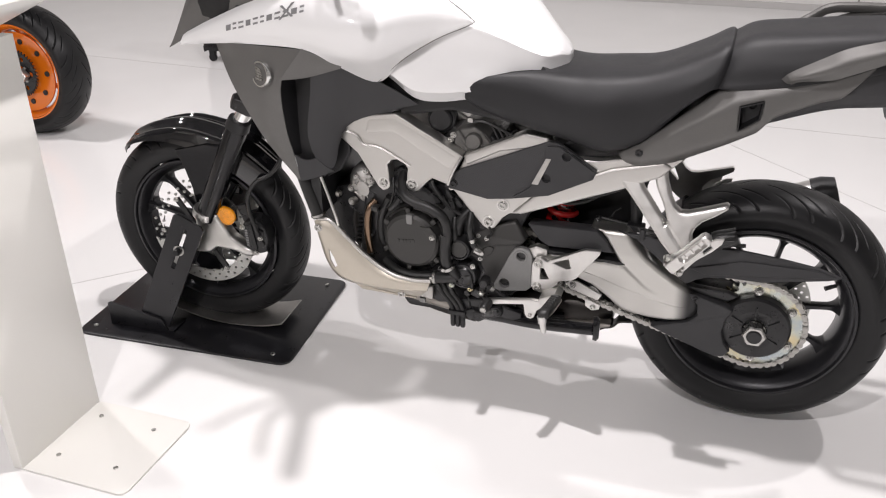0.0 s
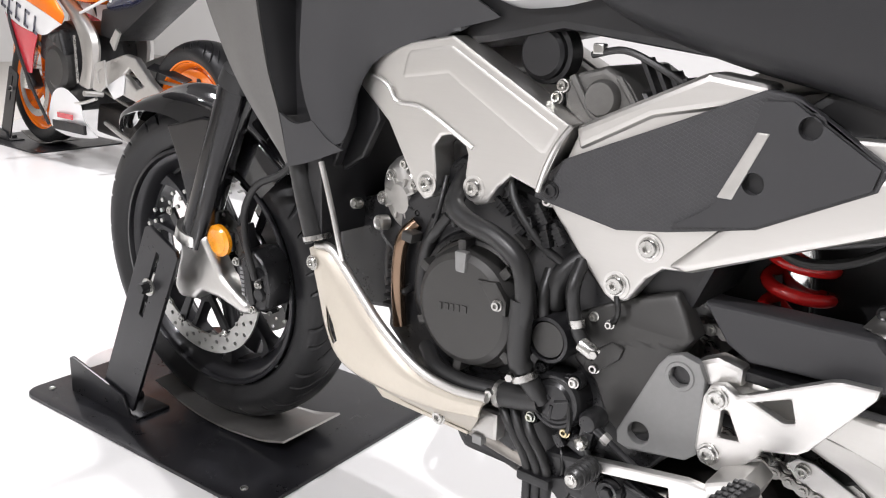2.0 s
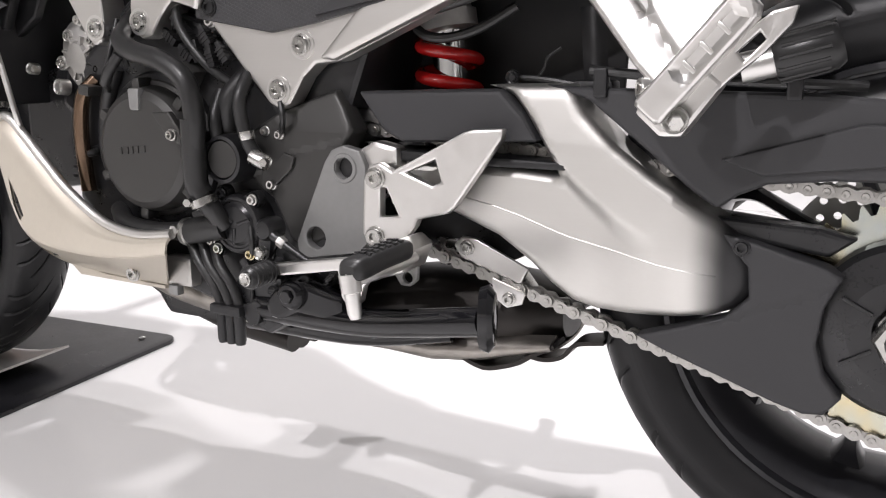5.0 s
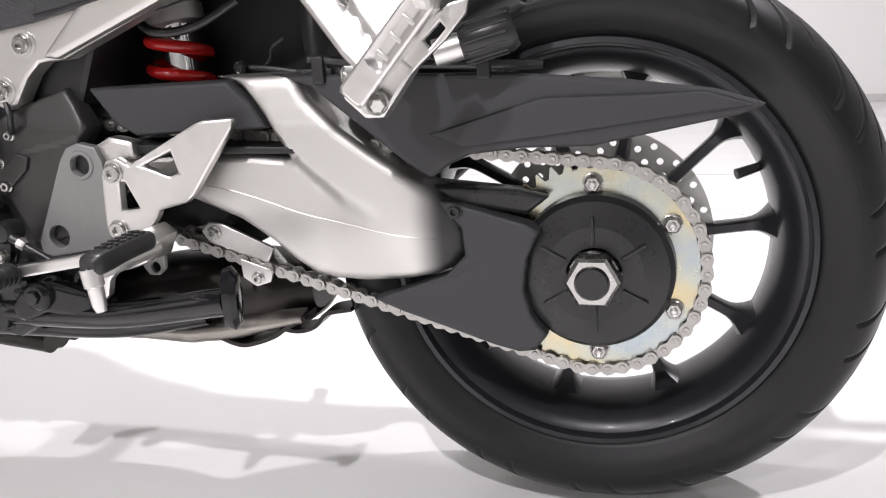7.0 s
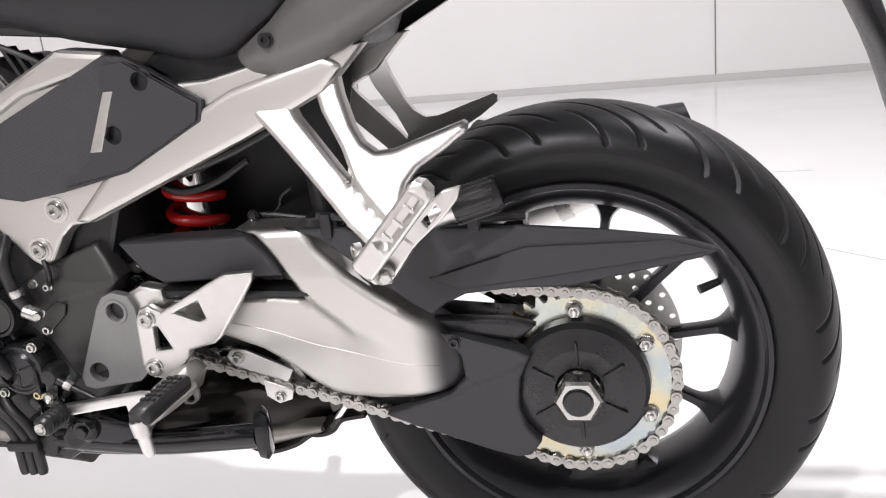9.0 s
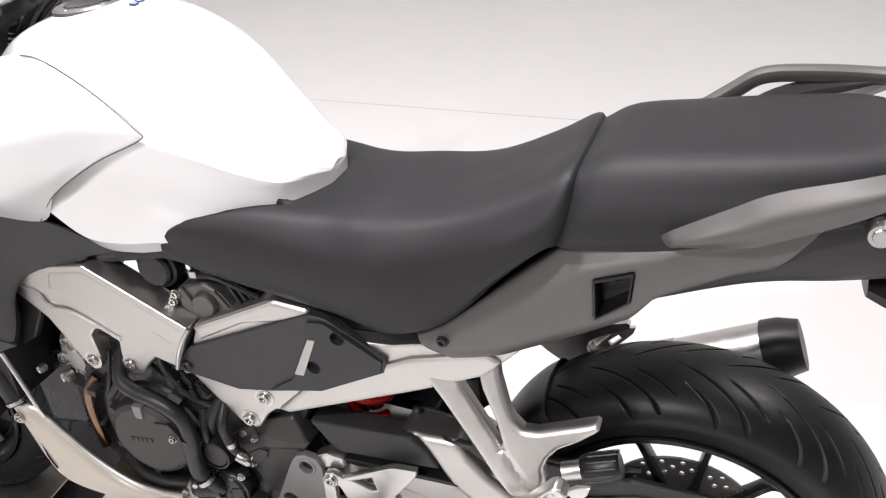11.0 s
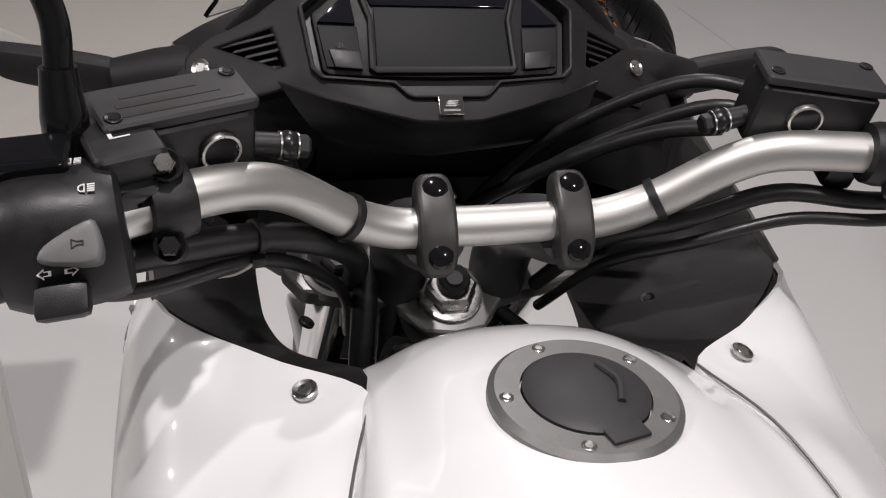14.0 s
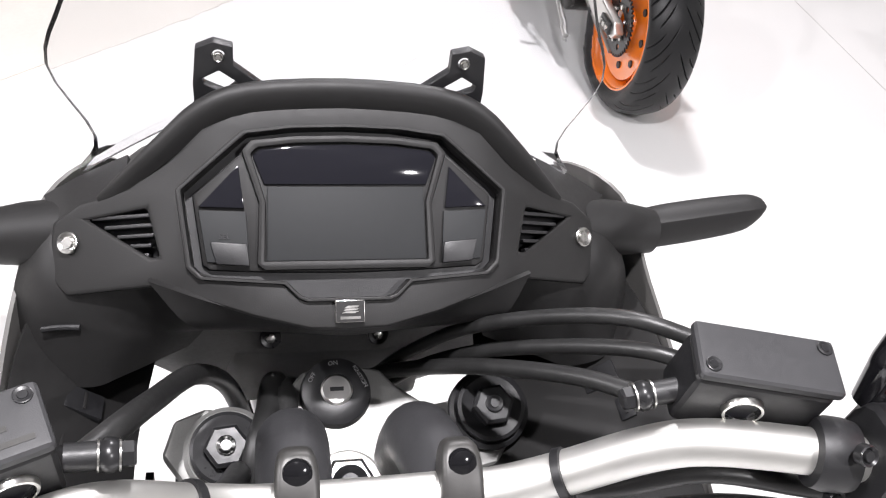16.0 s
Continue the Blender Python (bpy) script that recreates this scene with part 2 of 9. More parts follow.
CLEAR = glass("clear_screen", (0.97, 0.98, 1.0))

# ---- mesh helpers ----


def part(name, bm, mat, parent=None, label="", angle=32):
    me = bpy.data.meshes.new(name)
    bmesh.ops.remove_doubles(bm, verts=bm.verts, dist=1e-6)
    bm.normal_update()
    cut = math.radians(angle)
    for f in bm.faces:
        f.smooth = True
    for e in bm.edges:
        e.smooth = len(e.link_faces) == 2 and e.calc_face_angle(0) < cut
        if e.smooth and e.calc_face_angle(0) > 0.1:
            flat = [abs(f.normal.y) > 0.9995 for f in e.link_faces]
            e.smooth = flat[0] == flat[1]
    bm.to_mesh(me)
    bm.free()
    me.materials.append(mat)
    ob = new(name, me)
    if parent is not None:
        ob.parent = parent
    if label:
        tagged(ob, label)
    return ob


def mirror(bm):
    """A copy of the mesh on the other side of y = 0."""
    c = bm.copy()
    for q in c.verts:
        q.co.y = -q.co.y
    bmesh.ops.reverse_faces(c, faces=c.faces)
    return c


def pair(name, bm, mat, parent, label=""):
    c = mirror(bm)
    return part(name, bm, mat, parent, label), part(name, c, mat, parent, label)


def move(bm, m):
    bmesh.ops.transform(bm, matrix=m, verts=bm.verts)
    return bm


def merge(*bms):
    out = bmesh.new()
    for b in bms:
        me = bpy.data.meshes.new("tmp")
        b.to_mesh(me)
        b.free()
        out.from_mesh(me)
        bpy.data.meshes.remove(me)
    return out


def plate(outline, y0, y1, bev=0.002, holes=(), seg=2, taper=1.0):
    """A flat shape drawn in x and z, of depth y0 to y1, with rounded edges and open holes."""
    bm = bmesh.new()
    edges = []
    for loop in (outline, *holes):
        vs = [bm.verts.new((x, y0, z)) for x, z in loop]
        edges += [bm.edges.new((vs[i], vs[(i + 1) % len(vs)])) for i in range(len(vs))]
    if holes:
        bmesh.ops.triangle_fill(bm, edges=edges, use_beauty=True)
    else:
        bm.faces.new(bm.verts[:])
    g = bmesh.ops.extrude_face_region(bm, geom=bm.faces[:])
    vs = [q for q in g["geom"] if isinstance(q, bmesh.types.BMVert)]
    bmesh.ops.translate(bm, verts=vs, vec=(0, y1 - y0, 0))
    if taper != 1.0:
        c = sum((q.co for q in vs), Vector()) / len(vs)
        for q in vs:
            q.co.x, q.co.z = c.x + (q.co.x - c.x) * taper, c.z + (q.co.z - c.z) * taper
    bmesh.ops.recalc_face_normals(bm, faces=bm.faces)
    if bev:
        sharp = [e for e in bm.edges if len(e.link_faces) == 2 and e.calc_face_angle(0) > 0.5]
        bmesh.ops.bevel(bm, geom=sharp, offset=bev, segments=seg, affect="EDGES", clamp_overlap=True, profile=0.6)
    return bm


def box(x0, x1, y0, y1, z0, z1, bev=0.003, seg=2):
    return plate([(x0, z0), (x1, z0), (x1, z1), (x0, z1)], y0, y1, bev, seg=seg)


def cut_hole(bm, poly):
    """Opens a convex hole, drawn in x and z, through a panel."""
    n = len(poly)
    c = Vector((sum(p[0] for p in poly) / n, 0, sum(p[1] for p in poly) / n))
    sides = []
    for i in range(n):
        a, b = poly[i], poly[(i + 1) % n]
        no = Vector((b[1] - a[1], 0, a[0] - b[0])).normalized()
        co = Vector((a[0], 0, a[1]))
        if (c - co).dot(no) > 0:
            no = -no
        sides.append((co, no))
        bmesh.ops.bisect_plane(bm, geom=bm.verts[:] + bm.edges[:] + bm.faces[:], plane_co=co, plane_no=no)
    out = [f for f in bm.faces if all((f.calc_center_median() - co).dot(no) < 0 for co, no in sides)]
    bmesh.ops.delete(bm, geom=out, context="FACES")
    return bm


def circle(x, z, r, n=20, a0=0.0):
    return [(x + r * math.cos(a0 + i * math.tau / n), z + r * math.sin(a0 + i * math.tau / n)) for i in range(n)]


def lathe(profile, cx=0.0, cz=0.0, n=48, closed=False):
    """Turns (radius, y) pairs round the y axis through (cx, cz)."""
    bm = bmesh.new()
    rings = []
    for r, y in profile:
        if r < 1e-5:
            rings.append([bm.verts.new((cx, y, cz))])
        else:
            rings.append([bm.verts.new((cx + r * math.cos(i * math.tau / n), y, cz + r * math.sin(i * math.tau / n))) for i in range(n)])
    m = len(rings)
    for k in range(m if closed else m - 1):
        a, b = rings[k], rings[(k + 1) % m]
        for i in range(n):
            j = (i + 1) % n
            if len(a) == 1 and len(b) == 1:
                continue
            if len(a) == 1:
                bm.faces.new((a[0], b[i], b[j]))
            elif len(b) == 1:
                bm.faces.new((a[i], b[0], a[j]))
            else:
                bm.faces.new((a[i], b[i], b[j], a[j]))
    bmesh.ops.recalc_face_normals(bm, faces=bm.faces)
    return bm


def curve(points, sub=6, closed=False):
    """Points on a smooth line through the given ones."""
    p = [Vector(q) for q in points]
    n = len(p)
    out = []
    for i in range(n if closed else n - 1):
        if closed:
            a, b, c, d = p[i - 1], p[i], p[(i + 1) % n], p[(i + 2) % n]
        else:
            b, c = p[i], p[i + 1]
            a = p[i - 1] if i else b * 2 - c
            d = p[i + 2] if i + 2 < n else c * 2 - b
        for k in range(sub):
            t = k / sub
            out.append(0.5 * (2 * b + (c - a) * t + (2 * a - 5 * b + 4 * c - d) * t * t + (3 * b - a - 3 * c + d) * t ** 3))
    if not closed:
        out.append(p[-1])
    return out


def tube(points, r, n=12, sub=6, smooth=True, flat=1.0, caps=True):
    """A round bar along a line; r is one radius or one for each given point."""
    rs = r if isinstance(r, (list, tuple)) else [r] * len(points)
    pts = curve(points, sub) if smooth and len(points) > 2 else [Vector(q) for q in points]
    k = (len(pts) - 1) / (len(points) - 1)
    bm = bmesh.new()
    rings = []
    up = None
    for i, q in enumerate(pts):
        d = (pts[min(i + 1, len(pts) - 1)] - pts[max(i - 1, 0)]).normalized()
        if up is None:
            up = d.orthogonal().normalized()
        up = (up - d * up.dot(d)).normalized()
        side = d.cross(up)
        u = i / k
        j = min(int(u), len(rs) - 2)
        rad = rs[j] + (rs[j + 1] - rs[j]) * (u - j)
        rings.append([bm.verts.new(q + up * rad * math.cos(a * math.tau / n) + side * rad * flat * math.sin(a * math.tau / n)) for a in range(n)])
    for a, b in zip(rings, rings[1:]):
        for i in range(n):
            bm.faces.new((a[i], a[(i + 1) % n], b[(i + 1) % n], b[i]))
    if caps:
        bm.faces.new(rings[0][::-1])
        bm.faces.new(rings[-1])
    bmesh.ops.recalc_face_normals(bm, faces=bm.faces)
    return bm


def sheet(columns, sub=5, thick=0.004):
    """A curved panel through a grid of points, with thickness."""
    cols = [curve(c, sub) for c in columns]
    rows = [curve([c[i] for c in cols], sub) for i in range(len(cols[0]))]
    bm = bmesh.new()
    vs = [[bm.verts.new(q) for q in r] for r in rows]
    for a, b in zip(vs, vs[1:]):
        for i in range(len(a) - 1):
            bm.faces.new((a[i], a[i + 1], b[i + 1], b[i]))
    bmesh.ops.remove_doubles(bm, verts=bm.verts, dist=1e-5)
    bmesh.ops.recalc_face_normals(bm, faces=bm.faces)
    bmesh.ops.solidify(bm, geom=bm.faces[:], thickness=thick)
    bmesh.ops.recalc_face_normals(bm, faces=bm.faces)
    return bm


def loft(sections, sub=5, across=3, closed=True, caps=True):
    """A skin over cross sections with the same number of points."""
    secs = [curve(s, across, closed) for s in sections]
    lines = [curve([s[i] for s in secs], sub) for i in range(len(secs[0]))]
    bm = bmesh.new()
    vs = [[bm.verts.new(q) for q in ln] for ln in lines]
    n = len(vs)
    for i in range(n if closed else n - 1):
        a, b = vs[i], vs[(i + 1) % n]
        for k in range(len(a) - 1):
            bm.faces.new((a[k], a[k + 1], b[k + 1], b[k]))
    if caps and closed:
        bm.faces.new([q[0] for q in vs])
        bm.faces.new([q[-1] for q in vs][::-1])
    bmesh.ops.recalc_face_normals(bm, faces=bm.faces)
    return bm


def relief(outline, front, back, r=0.008, holes=(), step=0.006):
    """A moulded slab drawn in x and z: its face follows front(x, z), its edges are rounded by r, its back lies at back."""
    loops = []
    for loop in (outline, *holes):
        pts = []
        for i, a in enumerate(loop):
            b = loop[(i + 1) % len(loop)]
            n = max(1, round(math.dist(a, b) / step))
            pts += [(a[0] + (b[0] - a[0]) * k / n, a[1] + (b[1] - a[1]) * k / n) for k in range(n)]
        loops.append(np.array(pts))
    seg_a = np.concatenate(loops)
    seg_b = np.concatenate([np.roll(p, -1, 0) for p in loops])
    run = seg_b - seg_a
    size = (run ** 2).sum(1)

    def inside(q, loop):
        a, b = loop, np.roll(loop, -1, 0)
        cut = (a[:, 1] > q[1]) != (b[:, 1] > q[1])
        x = a[:, 0] + (q[1] - a[:, 1]) * (b[:, 0] - a[:, 0]) / np.where(cut, b[:, 1] - a[:, 1], 1.0)
        return int((cut & (q[0] < x)).sum()) % 2 == 1

    def gap(q):
        u = np.clip(((q - seg_a) * run).sum(1) / size, 0, 1)
        return float(np.sqrt(((seg_a + run * u[:, None] - q) ** 2).sum(1).min()))

    within = lambda q: inside(q, loops[0]) and not any(inside(q, h) for h in loops[1:])
    pts = [tuple(q) for q in seg_a]
    for p in loops:
        t = np.roll(p, -1, 0) - np.roll(p, 1, 0)
        n = np.stack([-t[:, 1], t[:, 0]], 1) / np.linalg.norm(t, axis=1)[:, None]
        for f in (0.12, 0.35, 0.65, 1.0):
            for s in (-1, 1):
                for q in p + n * s * r * f:
                    if within(q) and gap(q) > r * f * 0.93:
                        pts.append(tuple(q))
    lo, hi = seg_a.min(0), seg_a.max(0)
    for i in range(int((hi[0] - lo[0]) / step) + 1):
        for k in range(int((hi[1] - lo[1]) / step) + 1):
            q = np.array((lo[0] + (i + 0.5 * (k % 2)) * step, lo[1] + k * step))
            if within(q) and gap(q) > r + step * 0.5:
                pts.append(tuple(q))
    edges, at = [], 0
    for p in loops:
        edges += [(at + k, at + (k + 1) % len(p)) for k in range(len(p))]
        at += len(p)
    flat_v, _, tris, _, _, _ = delaunay_2d_cdt([Vector(q) for q in pts], edges, [], 1, 1e-6)
    bm = bmesh.new()
    vs = []
    for q in flat_v:
        d = min(gap(np.array(q)), r)
        vs.append(bm.verts.new((q[0], front(q[0], q[1]) + r - math.sqrt(max(0.0, r * r - (r - d) ** 2)), q[1])))
    for t in tris:
        c = np.array(sum((flat_v[k] for k in t), Vector((0, 0))) / len(t))
        if within(c):
            bm.faces.new([vs[k] for k in t])
    rim = [e for e in bm.edges if len(e.link_faces) == 1]
    g = bmesh.ops.extrude_edge_only(bm, edges=rim)
    for q in g["geom"]:
        if isinstance(q, bmesh.types.BMVert):
            q.co.y = back(q.co.x, q.co.z) if callable(back) else back
    bmesh.ops.holes_fill(bm, edges=[e for e in g["geom"] if isinstance(e, bmesh.types.BMEdge)], sides=0) if not holes else None
    for q in [q for q in bm.verts if not q.link_faces]:
        bm.verts.remove(q)
    bmesh.ops.recalc_face_normals(bm, faces=bm.faces)
    return bm


def below(line):
    """How far a point (x, z) lies under a line given left to right."""
    xs, zs = [p[0] for p in line], [p[1] for p in line]
    return lambda x, z: float(np.interp(x, xs, zs)) - z


def ease(v, a, b):
    u = max(0.0, min(1.0, (v - a) / (b - a)))
    return u * u * (3 - 2 * u)


def both(x, half):
    """A whole cross section at x from its (y, z) points between the top middle and the underside."""
    right = [(x, y, z) for y, z in half]
    left = [(x, -y, z) for y, z in reversed(half) if y > 1e-4]
    return right + left


def bolt(x, y, z, r=0.008, mat=None, parent=None, out=0.005, side=-1, name="bolt"):
    """A flanged socket bolt whose head looks along y."""
    prof = [(0, out * 0.35), (r * 0.42, out * 0.35), (r * 0.42, out), (r * 0.72, out), (r * 0.8, out * 0.8), (r * 0.8, out * 0.4), (r, out * 0.35), (r, 0), (0, 0)]
    bm = lathe(prof, 0, 0, 12)
    if side < 0:
        for q in bm.verts:
            q.co.y = -q.co.y
        bmesh.ops.reverse_faces(bm, faces=bm.faces)
    return part(name, move(bm, Matrix.Translation((x, y, z))), mat or STEEL, parent)


def knob(p, d, r, h, mat, parent, name="bolt", n=14, hexed=False):
    """A short round or six-sided head at p that stands h proud along d."""
    prof = [(0, h), (r * 0.5, h), (r * 0.55, h * 0.7), (r * 0.9, h), (r, h * 0.85), (r, 0), (0, 0)] if not hexed else [(0, h), (r * 0.85, h), (r, h * 0.8), (r, 0), (0, 0)]
    bm = lathe(prof, 0, 0, 6 if hexed else n)
    move(bm, Matrix.Translation(p) @ Vector(d).to_track_quat("Y", "Z").to_matrix().to_4x4())
    return part(name, bm, mat, parent)


def empty(name, label, category, group="", kind=""):
    return tagged(new(name), label, category, group, kind)

# ---- structure ----


def flat(name, corners, z, mat, label, thick=0.004):
    bm = bmesh.new()
    vs = [bm.verts.new((x, y, z)) for x, y in corners]
    bm.faces.new(vs)
    g = bmesh.ops.extrude_face_region(bm, geom=bm.faces[:])
    bmesh.ops.translate(bm, verts=[q for q in g["geom"] if isinstance(q, bmesh.types.BMVert)], vec=(0, 0, -thick))
    bmesh.ops.recalc_face_normals(bm, faces=bm.faces)
    return tagged(part(name, bm, mat), label, name.split("_")[0], kind="structure")


X0, X1, Y0, Y1, TOP = -9.0, 8.0, -8.0, 5.35, 5.2
flat("floor", [(X0, Y0), (X1, Y0), (X1, Y1), (X0, Y1)], 0, FLOORM, "glossy white exhibition stand floor panels", 0.05)
flat("floor_carpet", [(X0, Y0), (5.12, Y0), (-8.18, 5.3), (X0, 5.3)], 0.004, BEIGE, "cream carpet beyond the white stand floor")
for nm, a in (("wall_north", (X0, X1, Y1, Y1 + 0.15)), ("wall_south", (X0, X1, Y0 - 0.15, Y0)), ("wall_west", (X0 - 0.15, X0, Y0, Y1)), ("wall_east", (X1, X1 + 0.15, Y0, Y1))):
    tagged(part(nm, box(*a, 0, TOP, 0), WALLM), "plain cream painted exhibition wall", "wall", kind="structure")
tagged(part("ceiling", box(X0, X1, Y0, Y1, TOP, TOP + 0.1, 0), CEILM), "plain pale hall ceiling", "ceiling", kind="structure")


def joint(a, b, w=0.004):
    a, b = Vector((*a, 0)), Vector((*b, 0))
    s = (b - a).cross(Vector((0, 0, 1))).normalized() * w / 2
    bm = bmesh.new()
    top = [bm.verts.new(q + Vector((0, 0, 0.0012))) for q in (a + s, b + s, b - s, a - s)]
    bm.faces.new(top)
    g = bmesh.ops.extrude_face_region(bm, geom=bm.faces[:])
    bmesh.ops.translate(bm, verts=[q for q in g["geom"] if isinstance(q, bmesh.types.BMVert)], vec=(0, 0, -0.001))
    bmesh.ops.recalc_face_normals(bm, faces=bm.faces)
    tagged(part("floor_joint", bm, SEAM), "thin dark joint between white floor panels", "joint", kind="structure")


joint((-4.0, 2.62), (2.2, 2.42))
joint((-1.2, -0.45), (-2.3, 0.6), 0.003)
joint((-1.2, -0.45), (-0.55, 0.2), 0.003)
joint((1.0, 2.45), (2.9, 0.62), 0.003)
tagged(part("trim", box(X0, X1, Y1 - 0.012, Y1 - 0.001, 0, 0.05, 0.002), SEAM), "dark skirting strip along the wall", "trim", kind="structure")
for k in (-0.5, 2.1, -3.1):
    tagged(part("trim", box(k - 0.004, k + 0.004, Y1 - 0.006, Y1 - 0.001, 0.05, TOP, 0), GREYPLATE), "thin vertical wall panel joint", "trim", kind="structure")


# ---- sign stands ----


def upright(bm):
    """Lays a shape drawn in x and z down, so that it is drawn in x and y."""
    for q in bm.verts:
        x, y, z = q.co
        q.co = (x, z, -y)
    bmesh.ops.recalc_face_normals(bm, faces=bm.faces)
    return bm


def sign_stand(x, y):
    s = empty("sign_stand", "white lacquered bent sheet sign stand screwed to the floor", "sign stand", "sign stands")
    s.location = (x, y, 0)
    foot = [(0.03, 0.0)] + [(0.33 - 0.02 + 0.02 * math.cos(a), 0.02 + 0.02 * math.sin(a)) for a in (-1.57, -0.8, 0)] + [(0.33 - 0.02 + 0.02 * math.cos(a), 0.27 + 0.02 * math.sin(a)) for a in (0, 0.8, 1.57)] + [(0.03, 0.29)]
    part("foot", upright(plate(foot, -0.006, 0.0, 0.0015)), SIGNM, s)
    up = plate([(0.0, 0.0), (0.29, 0.0), (0.29, 1.02), (0.0, 1.02)], 0, 0.03, 0.003)
    part("upright", move(up, Matrix.Rotation(radians(90), 4, "Z")), SIGNM, s).location = (0.03, 0, 0)
    top = box(-0.21, 0.13, -0.05, 0.38, -0.008, 0.008, 0.003)
    b = part("board", move(top, Matrix.Rotation(radians(-24), 4, "Y")), SIGNM, s)
    b.location = (0.0, 0.0, 1.06)
    for u, w in ((0.08, 0.07), (0.25, 0.075), (0.08, 0.235), (0.25, 0.23)):
        knob((u, w, 0.006), (0, 0, 1), 0.006, 0.003, STEEL, s, "screw")
    return s


sign_stand(-0.225, -0.795)
sign_stand(-3.75, 0.52)


# ---- wheel stands ----


def wheel_stand(m):
    s = empty("wheel_chock", "black powder-coated steel display stand under the front wheel", "wheel stand", "wheel stands")
    c = 0.035
    out = []
    for cx, cy, a0 in ((0.197 - c, 0.314 - c, 0), (-0.512 + c, 0.314 - c, 90), (-0.512 + c, -0.202 + c, 180), (0.206 - c, -0.202 + c, 270)):
        out += [(cx + c * math.cos(radians(a0 + k * 22.5)), cy + c * math.sin(radians(a0 + k * 22.5))) for k in range(5)]
    part("base_plate", upright(plate(out, -0.008, 0.0, 0.002)), PLATEM, s)
    for side, y in ((-1, -0.125), (1, 0.18)):
        slot = [(-0.006, -0.075), (0.006, -0.075), (0.006, 0.075), (-0.006, 0.075)]
        strap = plate([(-0.05, -0.29), (0.05, -0.29), (0.05, 0.10), (0.04, 0.11), (-0.04, 0.11), (-0.05, 0.10)], y - 0.004, y + 0.004, 0.0012, holes=[slot])
        part("strap", move(strap, Matrix.Translation((-0.145, 0, 0.305)) @ Matrix.Rotation(radians(26), 4, "Y")), PLATEM, s)
        part("angle_bracket", plate([(-0.43, 0.008), (-0.225, 0.008), (-0.245, 0.055), (-0.42, 0.09), (-0.43, 0.085)], y - 0.012, y - 0.005, 0.002), PLATEM, s)
        part("bracket_foot", box(-0.43, -0.21, min(y - 0.008, y + side * -0.07), max(y - 0.008, y + side * -0.07), 0.008, 0.014, 0.002), PLATEM, s)
        knob((-0.145, y - side * -0.004, 0.303), (0, side, 0), 0.017, 0.004, STEEL, s, "washer", 20)
        knob((-0.145, y - side * -0.008, 0.303), (0, side, 0), 0.011, 0.016, BLACK, s, "nut", 6, True)
        knob((-0.29, y + side * -0.05, 0.014), (0, 0, 1), 0.013, 0.014, BLACK, s, "nut", 6, True)
    cradle = sheet([[(-0.26, w, 0.052), (-0.16, w, 0.024), (-0.06, w, 0.014), (0.05, w, 0.022), (0.12, w, 0.04)] for w in (-0.05, -0.005, 0.055, 0.1)], 3, 0.004)
    part("cradle", cradle, CAST, s, "bare metal wheel cradle")
    for u, w in ((-0.473, -0.157), (0.141, -0.163), (0.136, 0.269), (-0.473, 0.269)):
        knob((u, w, 0.008), (0, 0, 1), 0.007, 0.003, STEEL, s, "screw")
    s.matrix_world = m
    return s


wheel_stand(Matrix.Rotation(radians(3.5), 4, "Z"))
wheel_stand(Matrix.Translation((-3.41, 1.30, 0)))


# ---- suitcase ----


def suitcase():
    s = empty("suitcase", "black fabric trolley suitcase standing on four castors", "suitcase")
    s.matrix_world = pose(-1.72, 2.81, 0, 0, 0, 4)
    w, d, z0, z1 = 0.20, 0.12, 0.075, 0.56
    body = loft([both(0, [(0, z1), (w * 0.9, z1), (w, z1 - 0.03), (w, z0 + 0.03), (w * 0.9, z0), (0, z0)])] * 1 + [[(p[0] + d * k, p[1], p[2]) for p in both(0, [(0, z1), (w * 0.9, z1), (w, z1 - 0.03), (w, z0 + 0.03), (w * 0.9, z0), (0, z0)])] for k in (0.5, 1.0, 1.5, 2.0)], 2, 2)
    part("body", move(body, Matrix.Rotation(radians(90), 4, "Z")), CASEM, s).location = (0, -d, 0)
    part("front_pocket", box(-w + 0.03, w - 0.03, -d - 0.035, -d + 0.005, z0 + 0.05, z0 + 0.28, 0.015, 3), CASEM, s)
    part("front_pocket", box(-w + 0.03, w - 0.03, -d - 0.028, -d + 0.005, z0 + 0.30, z1 - 0.05, 0.012, 3), CASEM, s)
    part("trim_band", box(-w - 0.004, w + 0.004, -d - 0.004, -d + 0.014, z0 + 0.0, z0 + 0.03, 0.004), BLACK, s)
    part("carry_handle", tube([(-0.08, 0, z1), (-0.07, 0, z1 + 0.03), (0.07, 0, z1 + 0.03), (0.08, 0, z1)], 0.01), BLACK, s)
    part("side_handle", tube([(w, 0, 0.27), (w + 0.03, 0, 0.29), (w + 0.03, 0, 0.40), (w, 0, 0.42)], 0.01), BLACK, s)
    for x in (-0.16, 0.16):
        for y in (-0.09, 0.09):
            c = part("castor", merge(lathe([(0, -0.012), (0.024, -0.012), (0.026, -0.006), (0.026, 0.006), (0.024, 0.012), (0, 0.012)], x, 0.026, 20)), BLACK, s)
            c.location.y = y
            part("castor_fork", box(x - 0.016, x + 0.02, y - 0.019, y + 0.019, 0.04, z0 + 0.005, 0.004), BLACK, s)


suitcase()

# ---- motorcycle ----
FX, FZ, RX, RZ = -0.122, 0.320, 1.475, 0.312
STEER = Matrix.Translation((0.369, 0, 1.06)) @ Matrix.Rotation(radians(5), 4, Vector((0.447, 0, 0.894))) @ Matrix.Translation((-0.369, 0, -1.06))


